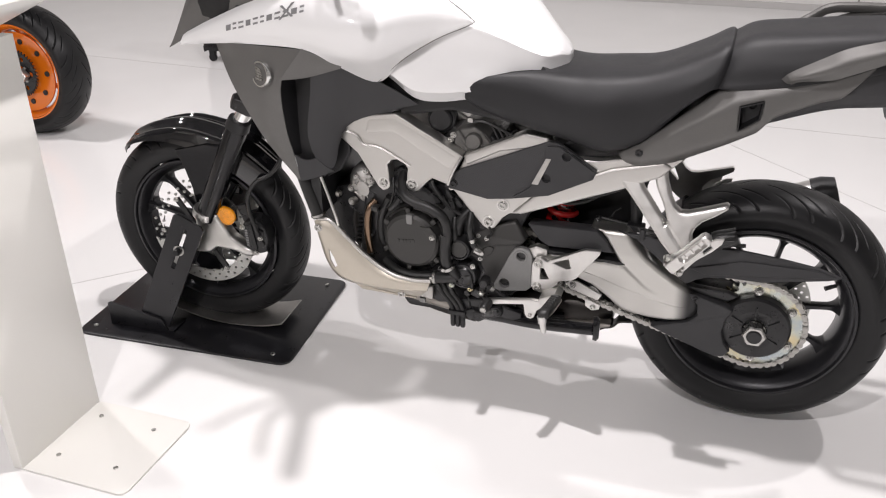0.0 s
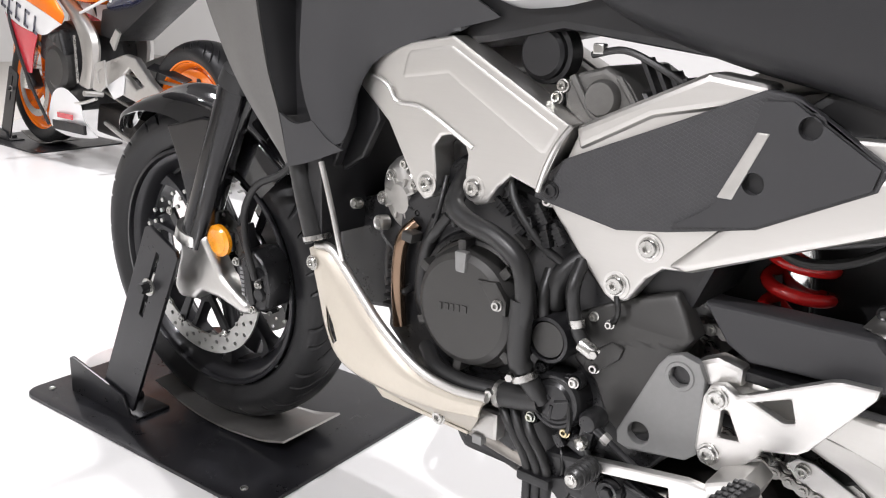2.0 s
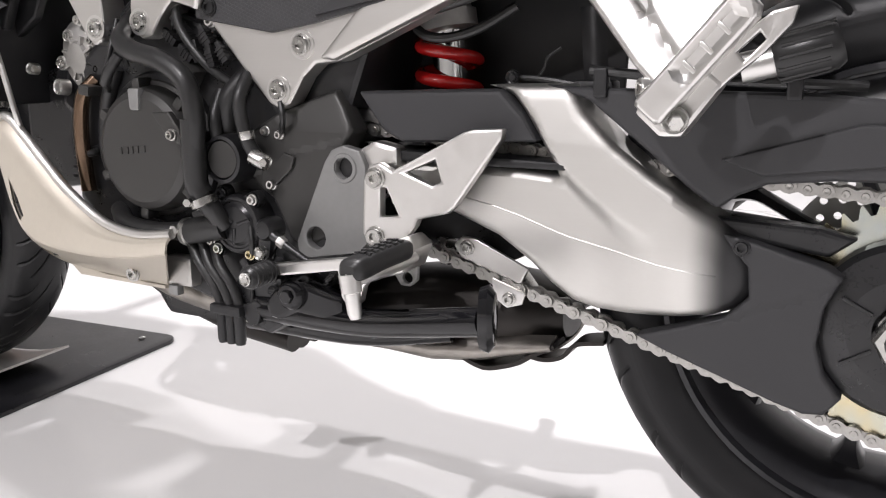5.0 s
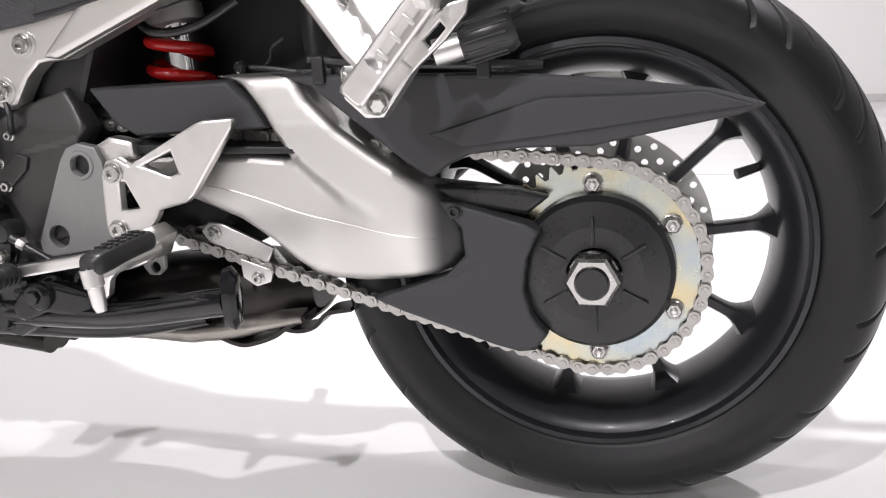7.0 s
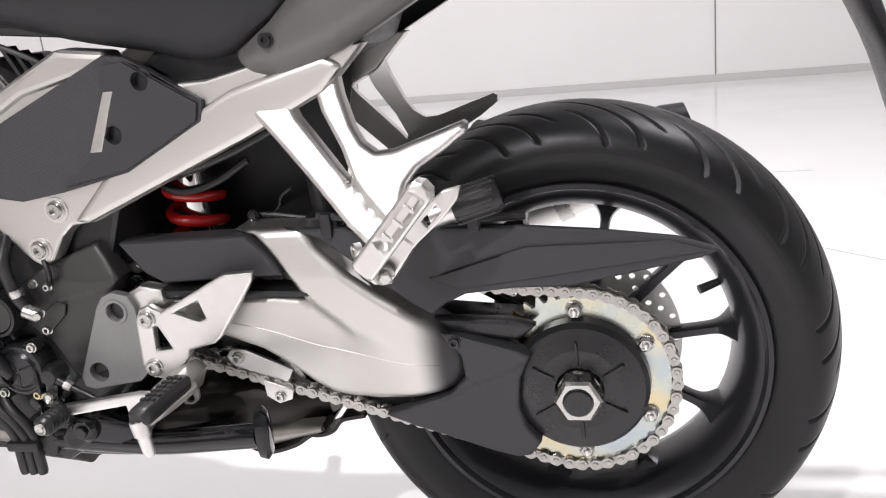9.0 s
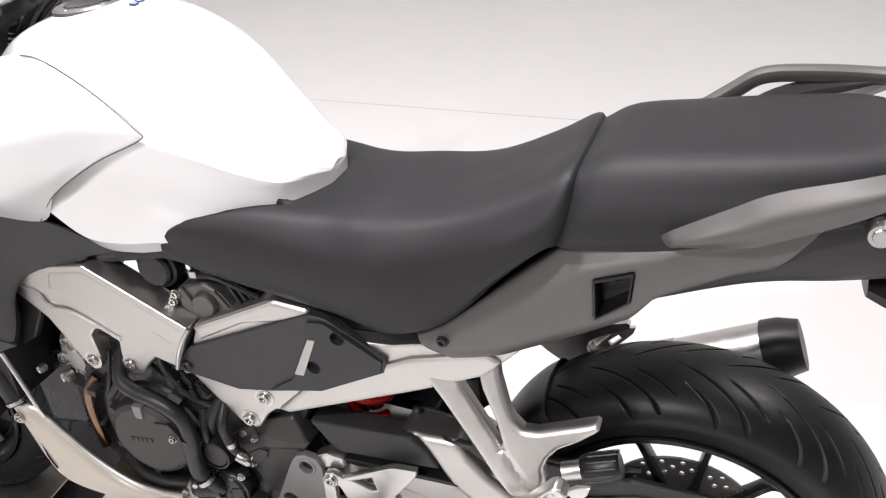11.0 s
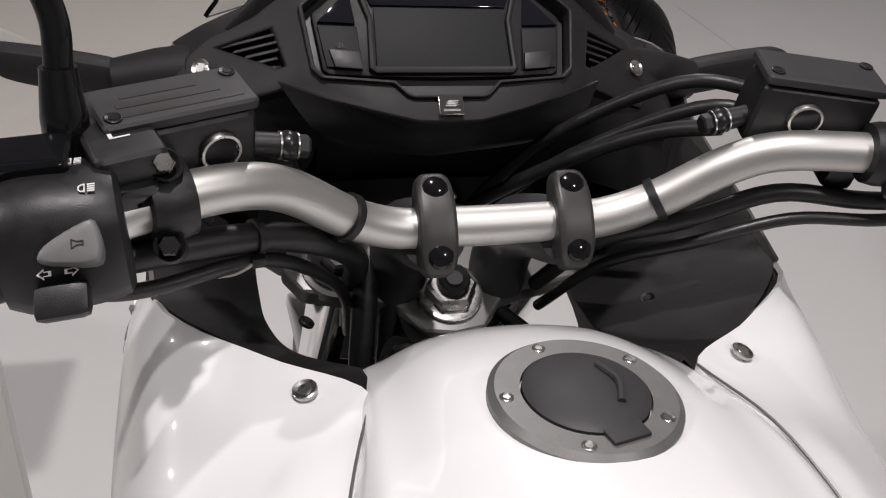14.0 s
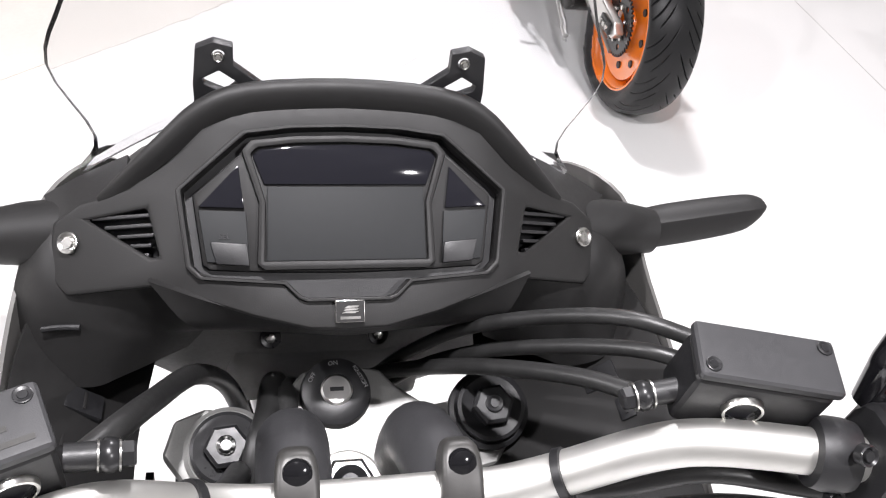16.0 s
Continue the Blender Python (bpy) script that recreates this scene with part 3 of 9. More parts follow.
def tyre(parent, x, z, radius, width, rim, grooves, slant, label):
    """A tyre with slanted tread grooves that its mesh lines follow."""
    m, per = 64, 34
    n = grooves * per
    w, tall = width / 2, radius - rim
    prof = []
    for k in range(m + 1):
        a = radians(-118 + 236 * k / m)
        if abs(a) < 1.571:
            y, h = w * math.sin(a), tall * (0.44 + 0.56 * math.cos(a) ** 0.9)
        else:
            f = (abs(a) - 1.571) / 0.49
            y, h = math.copysign(w * (1 - 0.2 * f ** 1.5), a), tall * 0.44 * (1 - f)
        prof.append((y, h, a / 1.571))
    verts, faces, digs = [], [], []
    for i in range(n):
        for y, h, s in prof:
            q = min(abs(s), 1.0)
            bend = (slant * q ** 0.8 + 0.22 * math.sin(q * 3.1)) * math.tau / grooves
            th = i * math.tau / n - bend
            c = (i + (per // 2 if s > 0 else 0)) % per
            dig = 0.0
            if c == 0 and 0.06 < q < 0.84:
                dig = 0.006 * min(1, (q - 0.06) / 0.06, (0.84 - q) / 0.06)
            if c == 12 and 0.34 < q < 0.90:
                dig = 0.0055 * min(1, (q - 0.34) / 0.05, (0.90 - q) / 0.05)
            if c == 23 and 0.16 < q < 0.52:
                dig = 0.005 * min(1, (q - 0.16) / 0.04, (0.52 - q) / 0.04)
            if 0.98 < abs(s) < 1.0 or 1.20 < abs(s) < 1.23 or 1.26 < abs(s) < 1.28:
                dig = max(dig, 0.001)
            digs.append(dig)
            r = rim + h - dig
            verts.append((x + r * math.cos(th), y, z + r * math.sin(th)))
    k = len(prof)
    for i in range(n):
        for j in range(k - 1):
            a, b = i * k + j, ((i + 1) % n) * k + j
            faces.append((a, b, b + 1, a + 1))
    me = bpy.data.meshes.new("tyre")
    me.from_pydata(verts, [], faces)
    me.polygons.foreach_set("use_smooth", [max(digs[q] for q in f) - min(digs[q] for q in f) < 0.001 for f in faces])
    me.materials.append(RUBBER)
    me.update()
    ob = new("tyre", me)
    ob.parent = parent
    tagged(ob, label)
    return ob


def wheel(name, parent, x, z, rim, width, spokes, mat, hub, hub_w, lean=0.0):
    """A cast rim; its spokes are parts of it."""
    w = width / 2
    half = [(rim + 0.014, w - 0.004), (rim + 0.013, w), (rim + 0.007, w + 0.001), (rim + 0.0045, w - 0.003), (rim + 0.0035, w - 0.0075), (rim - 0.001, w - 0.0095), (rim - 0.008, w - 0.017), (rim - 0.014, w - 0.026), (rim - 0.020, w - 0.036), (rim - 0.026, 0.018)]
    prof = [(r, -y) for r, y in half] + [(r, y) for r, y in reversed(half)] + [(rim - 0.012, 0.012), (rim - 0.012, -0.012)]
    ob = part(name, lathe(prof, x, z, 96, True), mat, parent)
    part("hub", lathe([(0.012, -hub_w), (hub * 0.8, -hub_w), (hub, -hub_w * 0.6), (hub, hub_w * 0.6), (hub * 0.8, hub_w), (0.012, hub_w)], x, z, 40), mat, ob)
    for k in range(spokes):
        for s in (-1, 1):
            b = (k + 0.25 * s) * math.tau / spokes + lean
            a = b + 0.06
            r0, r1 = hub * 0.8, rim - 0.022
            secs = []
            for f, wd, dp in ((0, 0.012, 0.02), (0.3, 0.0075, 0.016), (0.72, 0.0062, 0.013), (0.88, 0.0085, 0.016), (1.0, 0.022, 0.03)):
                r = r0 + (r1 - r0) * f
                ang = b + (a - b) * f
                c = Vector((x + r * math.cos(ang), 0, z + r * math.sin(ang)))
                t = Vector((-math.sin(ang), 0, math.cos(ang)))
                secs.append([c + t * wd * u + Vector((0, dp * v, 0)) for u, v in ((-1, -0.7), (-0.7, -1), (0.7, -1), (1, -0.7), (1, 0.7), (0.7, 1), (-0.7, 1), (-1, 0.7))])
            part("spoke", loft(secs, 3, 1), mat, ob)
    return ob


def disc(parent, x, y, z, r, inner, n, label="drilled steel brake disc"):
    rows = ((0.94, 0.0), (0.86, 0.5), (0.78, 0.0))
    holes = []
    for f, off in rows:
        for i in range(n):
            a = (i + off) * math.tau / n
            holes.append(circle(x + r * f * math.cos(a), z + r * f * math.sin(a), 0.0042, 8))
    bm = plate(circle(x, z, r, 72), y - 0.0025, y + 0.0025, 0, holes=[circle(x, z, inner, 48), *holes])
    return part("brake_disc", bm, DISCM, parent, label)


bike = empty("motorcycle", "white and grey sport touring motorcycle standing on a wheel stand", "motorcycle")

# front wheel
fw = wheel("front_wheel", bike, FX, FZ, 0.222, 0.106, 5, RIMM, 0.04, 0.045)
tyre(fw, FX, FZ, 0.317, 0.115, 0.238, 17, 0.9, "black road tyre with slanted grooves")
for sy in (-1, 1):
    disc(fw, FX, sy * 0.064, FZ, 0.165, 0.128, 26)
    carrier = part("disc_carrier", lathe([(0.03, sy * 0.05), (0.06, sy * 0.05), (0.062, sy * 0.062), (0.03, sy * 0.062)], FX, FZ, 40, True), ENAMEL, fw)
    for a in [k * math.tau / 6 for k in range(6)]:
        arm = plate([(FX + 0.052 * math.cos(a - 0.14), FZ + 0.052 * math.sin(a - 0.14)), (FX + 0.131 * math.cos(a - 0.07), FZ + 0.131 * math.sin(a - 0.07)), (FX + 0.131 * math.cos(a + 0.07), FZ + 0.131 * math.sin(a + 0.07)), (FX + 0.052 * math.cos(a + 0.14), FZ + 0.052 * math.sin(a + 0.14))], sy * 0.064 - 0.0035, sy * 0.064 + 0.0035, 0.001)
        part("carrier_arm", arm, ENAMEL, carrier)
    for k in range(6):
        a = k * math.tau / 6
        bolt(FX + 0.128 * math.cos(a), sy * 0.069, FZ + 0.128 * math.sin(a), 0.008, STEEL, fw, 0.004, sy, "rivet")

# fork
FK = lambda z: 0.058 + (z - 0.669) * 0.5
for sy in (-1, 1):
    y = sy * 0.098
    low = part("fork_leg", tube([(FK(0.40), y, 0.40), (FK(0.43), y, 0.43), (FK(0.69), y, 0.69), (FK(0.70), y, 0.70)], [0.031, 0.0315, 0.0315, 0.03], 28, smooth=False), GLOSS, bike, "gloss black fork leg")
    part("dust_seal", tube([(FK(0.69), y, 0.69), (FK(0.715), y, 0.715)], [0.034, 0.031], 28, smooth=False), BLACK, low)
    top = Vector((0.318, y, 1.072))
    part("stanchion", tube([(FK(0.70), y, 0.70), top], 0.0215, 28, smooth=False), CHROME, bike, "chromed fork tube")
    up = Vector((0.45, 0, 0.89)).normalized()
    cap_mat = (ENAMEL, CHROME, YOKEM) if sy < 0 else (BLACK, BLACK, BLACK)
    knob(top - up * 0.012, up, 0.031, 0.014, cap_mat[2], bike, "yoke_boss", 36)
    knob(top, up, 0.026, 0.009, cap_mat[0], bike, "fork_cap", 32)
    knob(top + up * 0.009, up, 0.016, 0.009, BLACK, bike, "cap_hex", 6, True)
    knob(top + up * 0.018, up, 0.0068, 0.003, cap_mat[1], bike, "adjuster", 20)
    foot_o = [(-0.108, 0.43), (-0.085, 0.42), (-0.035, 0.42), (-0.020, 0.392), (0.004, 0.352), (0.040, 0.322), (0.066, 0.308), (0.064, 0.290), (0.044, 0.288), (-0.004, 0.308), (-0.045, 0.312), (-0.07, 0.292), (-0.12, 0.285), (-0.136, 0.305), (-0.120, 0.345), (-0.108, 0.375)]
    foot = relief(foot_o, lambda x, z: -0.116 - 0.006 * ease(0.37 - z, 0, 0.06) * ease(x, -0.14, -0.08) * (1 - ease(x, -0.02, 0.05)), -0.082, 0.011, step=0.007)
    if sy > 0:
        foot = mirror(foot)
    part("foot_clamp", tube([(-0.082, y, 0.405), (-0.073, y, 0.425)], 0.036, 28, smooth=False), FORGED, bike)
    part("axle_clamp", foot, FORGED, bike, "satin aluminium fork foot")
    part("axle", lathe([(0, y + sy * 0.012), (0.015, y + sy * 0.012), (0.017, y + sy * 0.01), (0.017, sy * 0.04), (0, sy * 0.04)], FX, FZ, 24), STEEL, bike)
    y0, y1 = sorted((sy * 0.05, sy * 0.108))
    cal = plate([(0.032, 0.378), (0.05, 0.405), (0.085, 0.412), (0.108, 0.39), (0.115, 0.345), (0.105, 0.305), (0.062, 0.292), (0.048, 0.318)], y0, y1, 0.009, seg=3)
    c = part("brake_caliper", cal, ENAMEL, bike, "black brake caliper")
    part("caliper_rib", plate([(0.055, 0.392), (0.072, 0.402), (0.082, 0.315), (0.066, 0.308)], *sorted((sy * 0.104, sy * 0.114)), 0.004), ENAMEL, c)
    for bz in (0.335, 0.372):
        part("piston_cap", lathe([(0, sy * 0.114), (0.011, sy * 0.114), (0.013, sy * 0.110), (0.013, sy * 0.10), (0, sy * 0.10)], 0.094, bz, 24), ENAMEL, c)
    for bx, bz in ((0.042, 0.386), (0.075, 0.303), (0.094, 0.354)):
        bolt(bx, sy * 0.11, bz, 0.008, STEEL, c, 0.006, sy)
    for k in range(7):
        part("lettering_bar", box(0.047, 0.055, *sorted((sy * 0.1078, sy * 0.1092)), 0.324 + 0.008 * k, 0.329 + 0.008 * k, 0), GREYPRINT, c)
    part("caliper_bracket", plate([(0.02, 0.44), (0.05, 0.45), (0.06, 0.40), (0.04, 0.385)], *sorted((sy * 0.07, sy * 0.09)), 0.004), ENAMEL, bike)
    part("brake_hose", tube([(0.094, sy * 0.118, 0.365), (0.085, sy * 0.12, 0.41), (0.075, sy * 0.115, 0.45), (0.075, sy * 0.11, 0.49), (0.10, sy * 0.10, 0.53), (0.15, sy * 0.08, 0.56), (0.2, sy * 0.06, 0.66), (0.22, sy * 0.05, 0.8)], 0.006), HOSE, bike)
    refl = lathe([(0, 0.012), (0.022, 0.0115), (0.029, 0.007), (0.03, 0.0), (0, 0)], 0, 0, 28)
    r = part("reflector", move(refl, Matrix.Translation((-0.010, sy * 0.098, 0.412)) @ Matrix.Rotation(radians(0 if sy > 0 else 180), 4, "Z")), AMBER, bike, "round amber side reflector")
    part("reflector_bracket", plate([(-0.05, 0.43), (0.02, 0.43), (0.02, 0.395), (-0.04, 0.40)], sy * 0.09, sy * 0.0985, 0.002), BLACK, bike)

# front fender
secs = []
for a, w, lift in ((131, 0.046, 0.026), (128, 0.056, 0.030), (121, 0.064, 0.034), (108, 0.068, 0.031), (90, 0.07, 0.028), (65, 0.068, 0.022), (42, 0.062, 0.018)):
    r, dp = 0.313 + lift, 0.018 + 0.052 * min(1, max(0, (118 - a) / 45))
    c, s = math.cos(radians(a)), math.sin(radians(a))
    secs.append([(FX + (r - d) * c, y * w, FZ + (r - d) * s) for y, d in ((-1.14, dp), (-1.07, dp * 0.5), (-0.95, 0.008), (-0.8, 0.004), (-0.62, 0.0095), (-0.3, 0.003), (0, -0.006), (0.3, 0.003), (0.62, 0.0095), (0.8, 0.004), (0.95, 0.008), (1.07, dp * 0.5), (1.14, dp))])
part("front_fender", sheet(secs, 4, 0.003), FENDERM, bike, "gloss black front fender")
stay = plate([(-0.15, 0.60), (-0.05, 0.625), (0.04, 0.62), (0.03, 0.58), (-0.03, 0.50), (-0.07, 0.42), (-0.10, 0.395), (-0.115, 0.42), (-0.115, 0.48), (-0.13, 0.545)], -0.083, -0.072, 0.004, seg=3)
pair("fender_stay", stay, GLOSS, bike)
for ob in bike.children:
    ob.matrix_basis = Matrix(((1, 0, 0, 0), (0, 1, -0.036, 0.0371), (0, 0, 1, 0), (0, 0, 0, 1))) @ STEER

# shrouds
shell = []
strip = [[(0.10, -0.175, 0.94), (0.158, -0.215, 0.855), (0.208, -0.22, 0.766), (0.250, -0.212, 0.692), (0.305, -0.188, 0.603)],
         [(0.20, -0.225, 0.955), (0.235, -0.236, 0.87), (0.255, -0.228, 0.77), (0.276, -0.212, 0.69), (0.308, -0.19, 0.600)],
         [(0.38, -0.238, 0.957), (0.312, -0.238, 0.875), (0.300, -0.216, 0.75), (0.307, -0.2, 0.672), (0.314, -0.192, 0.604)]]
shell += pair("shroud_panel", sheet(strip, 5, 0.004), SATIN, bike, "satin grey side shroud with a round badge")
blade = [[(0.385, -0.234, 0.955), (0.378, -0.214, 0.872), (0.352, -0.2, 0.75), (0.352, -0.193, 0.70), (0.362, -0.19, 0.668)],
         [(0.44, -0.213, 0.925), (0.425, -0.204, 0.87), (0.40, -0.188, 0.78), (0.393, -0.178, 0.70), (0.402, -0.172, 0.640)],
         [(0.526, -0.15, 0.870), (0.505, -0.15, 0.84), (0.475, -0.15, 0.80), (0.455, -0.148, 0.77), (0.435, -0.147, 0.745)],
         [(0.618, -0.12, 0.812), (0.612, -0.12, 0.809), (0.60, -0.121, 0.806), (0.58, -0.125, 0.801), (0.555, -0.13, 0.795)]]
shell += pair("shroud_blade", sheet(blade, 5, 0.004), MATT, bike, "matt charcoal rear half of the side shroud")
lip = [[(0.308, -0.200, 0.674), (0.312, -0.196, 0.64), (0.310, -0.191, 0.597)], [(0.335, -0.197, 0.661), (0.345, -0.191, 0.634), (0.350, -0.185, 0.608)], [(0.364, -0.1895, 0.667), (0.384, -0.183, 0.645), (0.404, -0.172, 0.630)]]
shell += pair("shroud_lip", sheet(lip, 4, 0.004), MATT, bike)
band = [[(0.375, -0.241, 0.959), (0.415, -0.229, 0.942), (0.462, -0.212, 0.917)], [(0.345, -0.241, 0.922), (0.40, -0.228, 0.913), (0.460, -0.211, 0.914)], [(0.308, -0.2405, 0.878), (0.375, -0.2235, 0.886), (0.458, -0.210, 0.911)]]
shell += pair("shroud_band", sheet(band, 4, 0.004), SATIN, bike)
inner = plate([(0.22, 0.90), (0.40, 0.90), (0.395, 0.70), (0.375, 0.645), (0.32, 0.625), (0.275, 0.69)], -0.172, -0.165, 0)
shell += pair("shroud_inner", inner, BLACK, bike)
inner2 = sheet([[(0.302, -0.235, 0.875), (0.297, -0.213, 0.75), (0.303, -0.197, 0.668)], [(0.315, -0.17, 0.87), (0.315, -0.165, 0.75), (0.318, -0.16, 0.668)]], 3, 0.002)
shell += pair("shroud_duct", inner2, BLACK, bike)
for sy in (-1, 1):
    d = Vector((-0.42, sy, 0.12)).normalized()
    base = Vector((0.262, sy * 0.233, 0.889)) + d * 0.006
    bm = lathe([(0, 0.004), (0.027, 0.004), (0.0275, 0.006), (0.031, 0.006), (0.032, 0.004), (0.032, -0.006), (0, -0.006)], 0, 0, 36)
    q = d.to_track_quat("Y", "Z").to_matrix().to_4x4()
    b = part("badge", move(bm, Matrix.Translation(base) @ q), CHROME, bike, "round chrome-ringed badge")
    bm = lathe([(0, 0.0055), (0.0265, 0.0055), (0.0265, 0.003), (0, 0.003)], 0, 0, 36)
    part("badge_face", move(bm, Matrix.Translation(base) @ q), SATIN, b, "dark brown enamel badge face")
    wing = merge(*[plate([(-0.012 + 0.002 * k, -0.006 + 0.0045 * k), (0.006 + 0.002 * k, -0.006 + 0.005 * k), (0.012, -0.002 + 0.005 * k), (-0.006 + 0.002 * k, -0.003 + 0.005 * k)], 0.0066, 0.0075, 0) for k in range(4)])
    part("badge_mark", move(wing, Matrix.Translation(base) @ q @ Matrix.Diagonal((1.25, 0.9, 1.25, 1))), STEEL, b)
    part("badge_mark", move(box(-0.013, 0.013, 0.0066, 0.0074, -0.0145, -0.0105, 0), Matrix.Translation(base) @ q), STEEL, b)

# white side cowls
cowl = [[(0.012, -0.176, 0.957), (0.008, -0.180, 0.949), (0.003, -0.180, 0.941), (-0.002, -0.178, 0.933), (-0.004, -0.174, 0.926)],
        [(0.11, -0.193, 1.003), (0.114, -0.207, 0.990), (0.117, -0.213, 0.974), (0.119, -0.210, 0.959), (0.12, -0.200, 0.945)],
        [(0.25, -0.216, 1.060), (0.247, -0.232, 1.043), (0.243, -0.239, 1.018), (0.24, -0.238, 0.988), (0.24, -0.230, 0.958)],
        [(0.424, -0.227, 1.111), (0.41, -0.249, 1.07), (0.395, -0.256, 1.02), (0.38, -0.250, 0.985), (0.38, -0.238, 0.957)],
        [(0.490, -0.163, 1.113), (0.502, -0.218, 1.092), (0.508, -0.256, 1.025), (0.48, -0.246, 0.96), (0.45, -0.213, 0.918)],
        [(0.53, -0.104, 1.110), (0.556, -0.170, 1.095), (0.576, -0.240, 1.04), (0.555, -0.230, 0.955), (0.527, -0.150, 0.868)],
        [(0.60, -0.126, 1.112), (0.625, -0.166, 1.094), (0.64, -0.208, 1.050), (0.63, -0.208, 0.985), (0.608, -0.180, 0.938)],
        [(0.69, -0.149, 1.082), (0.698, -0.164, 1.068), (0.702, -0.176, 1.043), (0.698, -0.178, 1.012), (0.69, -0.173, 0.990)],
        [(0.766, -0.168, 1.040), (0.768, -0.169, 1.037), (0.769, -0.170, 1.034), (0.769, -0.170, 1.030), (0.768, -0.169, 1.026)]]
cowl_bm = sheet(cowl, 6, 0.004)
cowl_tree = BVHTree.FromBMesh(cowl_bm)
shell += pair("side_cowl", cowl_bm, WHITE, bike, "pearl white side cowl beside the tank")
# Thin grey tube draws the shadow line of the gap around the cowl.
gap_pts = [cowl[k][0] for k in (5, 6, 7, 8)] + [cowl[k][-1] for k in (8, 7, 6, 5)]
shell += pair("edge_seal", tube([(x, y, z + 0.0008) for x, y, z in gap_pts[:4]] + [(x, y - 0.001, z) for x, y, z in gap_pts[4:]], 0.0009, 8), SATIN, bike, "thin grey line drawing the shaded gap along the cowl edge")
upper = [[(0.06, -0.165, 1.11), (0.018, -0.185, 1.005), (-0.018, -0.180, 0.945), (-0.040, -0.176, 0.916)],
         [(0.13, -0.185, 1.185), (0.09, -0.192, 1.08), (0.06, -0.186, 1.01), (0.045, -0.176, 0.962)],
         [(0.20, -0.216, 1.200), (0.18, -0.214, 1.12), (0.165, -0.204, 1.06), (0.15, -0.195, 1.014)],
         [(0.25, -0.236, 1.152), (0.25, -0.233, 1.12), (0.25, -0.226, 1.09), (0.25, -0.213, 1.056)],
         [(0.34, -0.236, 1.129), (0.34, -0.234, 1.113), (0.34, -0.230, 1.098), (0.34, -0.221, 1.081)],
         [(0.422, -0.229, 1.113), (0.422, -0.229, 1.111), (0.422, -0.228, 1.109), (0.422, -0.226, 1.107)]]
shell += pair("cowl_upper", sheet(upper, 5, 0.003), SATIN, bike, "satin grey panel above the white cowl")
for sy in (-1, 1):
    def cowl_mark(x, z):
        at, n, k, d = cowl_tree.ray_cast(Vector((x, -1, z)), Vector((0, 1, 0)))
        n = n if n.y < 0 else -n
        at, n = (at, n) if sy < 0 else (Vector((at.x, -at.y, at.z)), Vector((n.x, -n.y, n.z)))
        along = Vector((-sy, 0, 0))
        along = (along - n * n.dot(along)).normalized()
        return Matrix.Translation(at) @ Matrix((along, -n, along.cross(-n))).transposed().to_4x4() @ Matrix.Rotation(radians(-16) * -sy, 4, "Y")


    at_x = 0.168
    for k, wd in enumerate((0.0135, 0.0095, 0.0135, 0.0125, 0.0125, 0.0095, 0.0135, 0.0135, 0.0135, 0.0135, 0.0095)):
        wd *= 1.2
        lean = 0.003
        strip = lambda a0, a1: plate([(-wd / 2 + a0 * lean, a0 * 0.0075), (wd / 2 + a0 * lean, a0 * 0.0075), (wd / 2 + a1 * lean, a1 * 0.0075), (-wd / 2 + a1 * lean, a1 * 0.0075)], -0.0007, 0.003, 0)
        bm = merge(strip(-1, -0.42), strip(0.42, 1)) if k % 3 else strip(-0.85, 0.85)
        part("lettering_bar", move(bm, cowl_mark(at_x + wd / 2, 0.993 + 0.285 * (at_x - 0.168))), GREYPRINT, bike, "grey bars of lettering on the cowl")
        at_x += wd + 0.0068
    cross = merge(plate([(-0.042, -0.024), (-0.033, -0.024), (0.042, 0.024), (0.031, 0.024)], -0.0012, 0.003, 0), plate([(-0.022, 0.024), (-0.012, 0.024), (0.024, -0.024), (0.014, -0.024)], -0.0014, 0.003, 0))
    part("lettering_mark", move(cross, cowl_mark(0.350, 1.047) @ Matrix.Diagonal((0.64, 1, 0.62, 1))), GREYPRINT, bike, "grey cross-shaped mark on the cowl")
    knob((0.521, 0.010 + sy * 0.141, 1.1092), (0.1, sy * 0.25, 1), 0.0075, 0.0026, STEEL, bike, "cowl_screw", 18)

shell += [ob for ob in bike.children if ob.name.startswith(("badge", "lettering_bar", "lettering_mark"))]
for ob in shell:
    ob.location.y = 0.010
    if ob.name.startswith(("side_cowl", "edge_seal")):
        for q in ob.data.vertices:
            if q.co.y > 0:
                q.co.y -= 0.019 * ease(q.co.x, 0.70, 0.775)

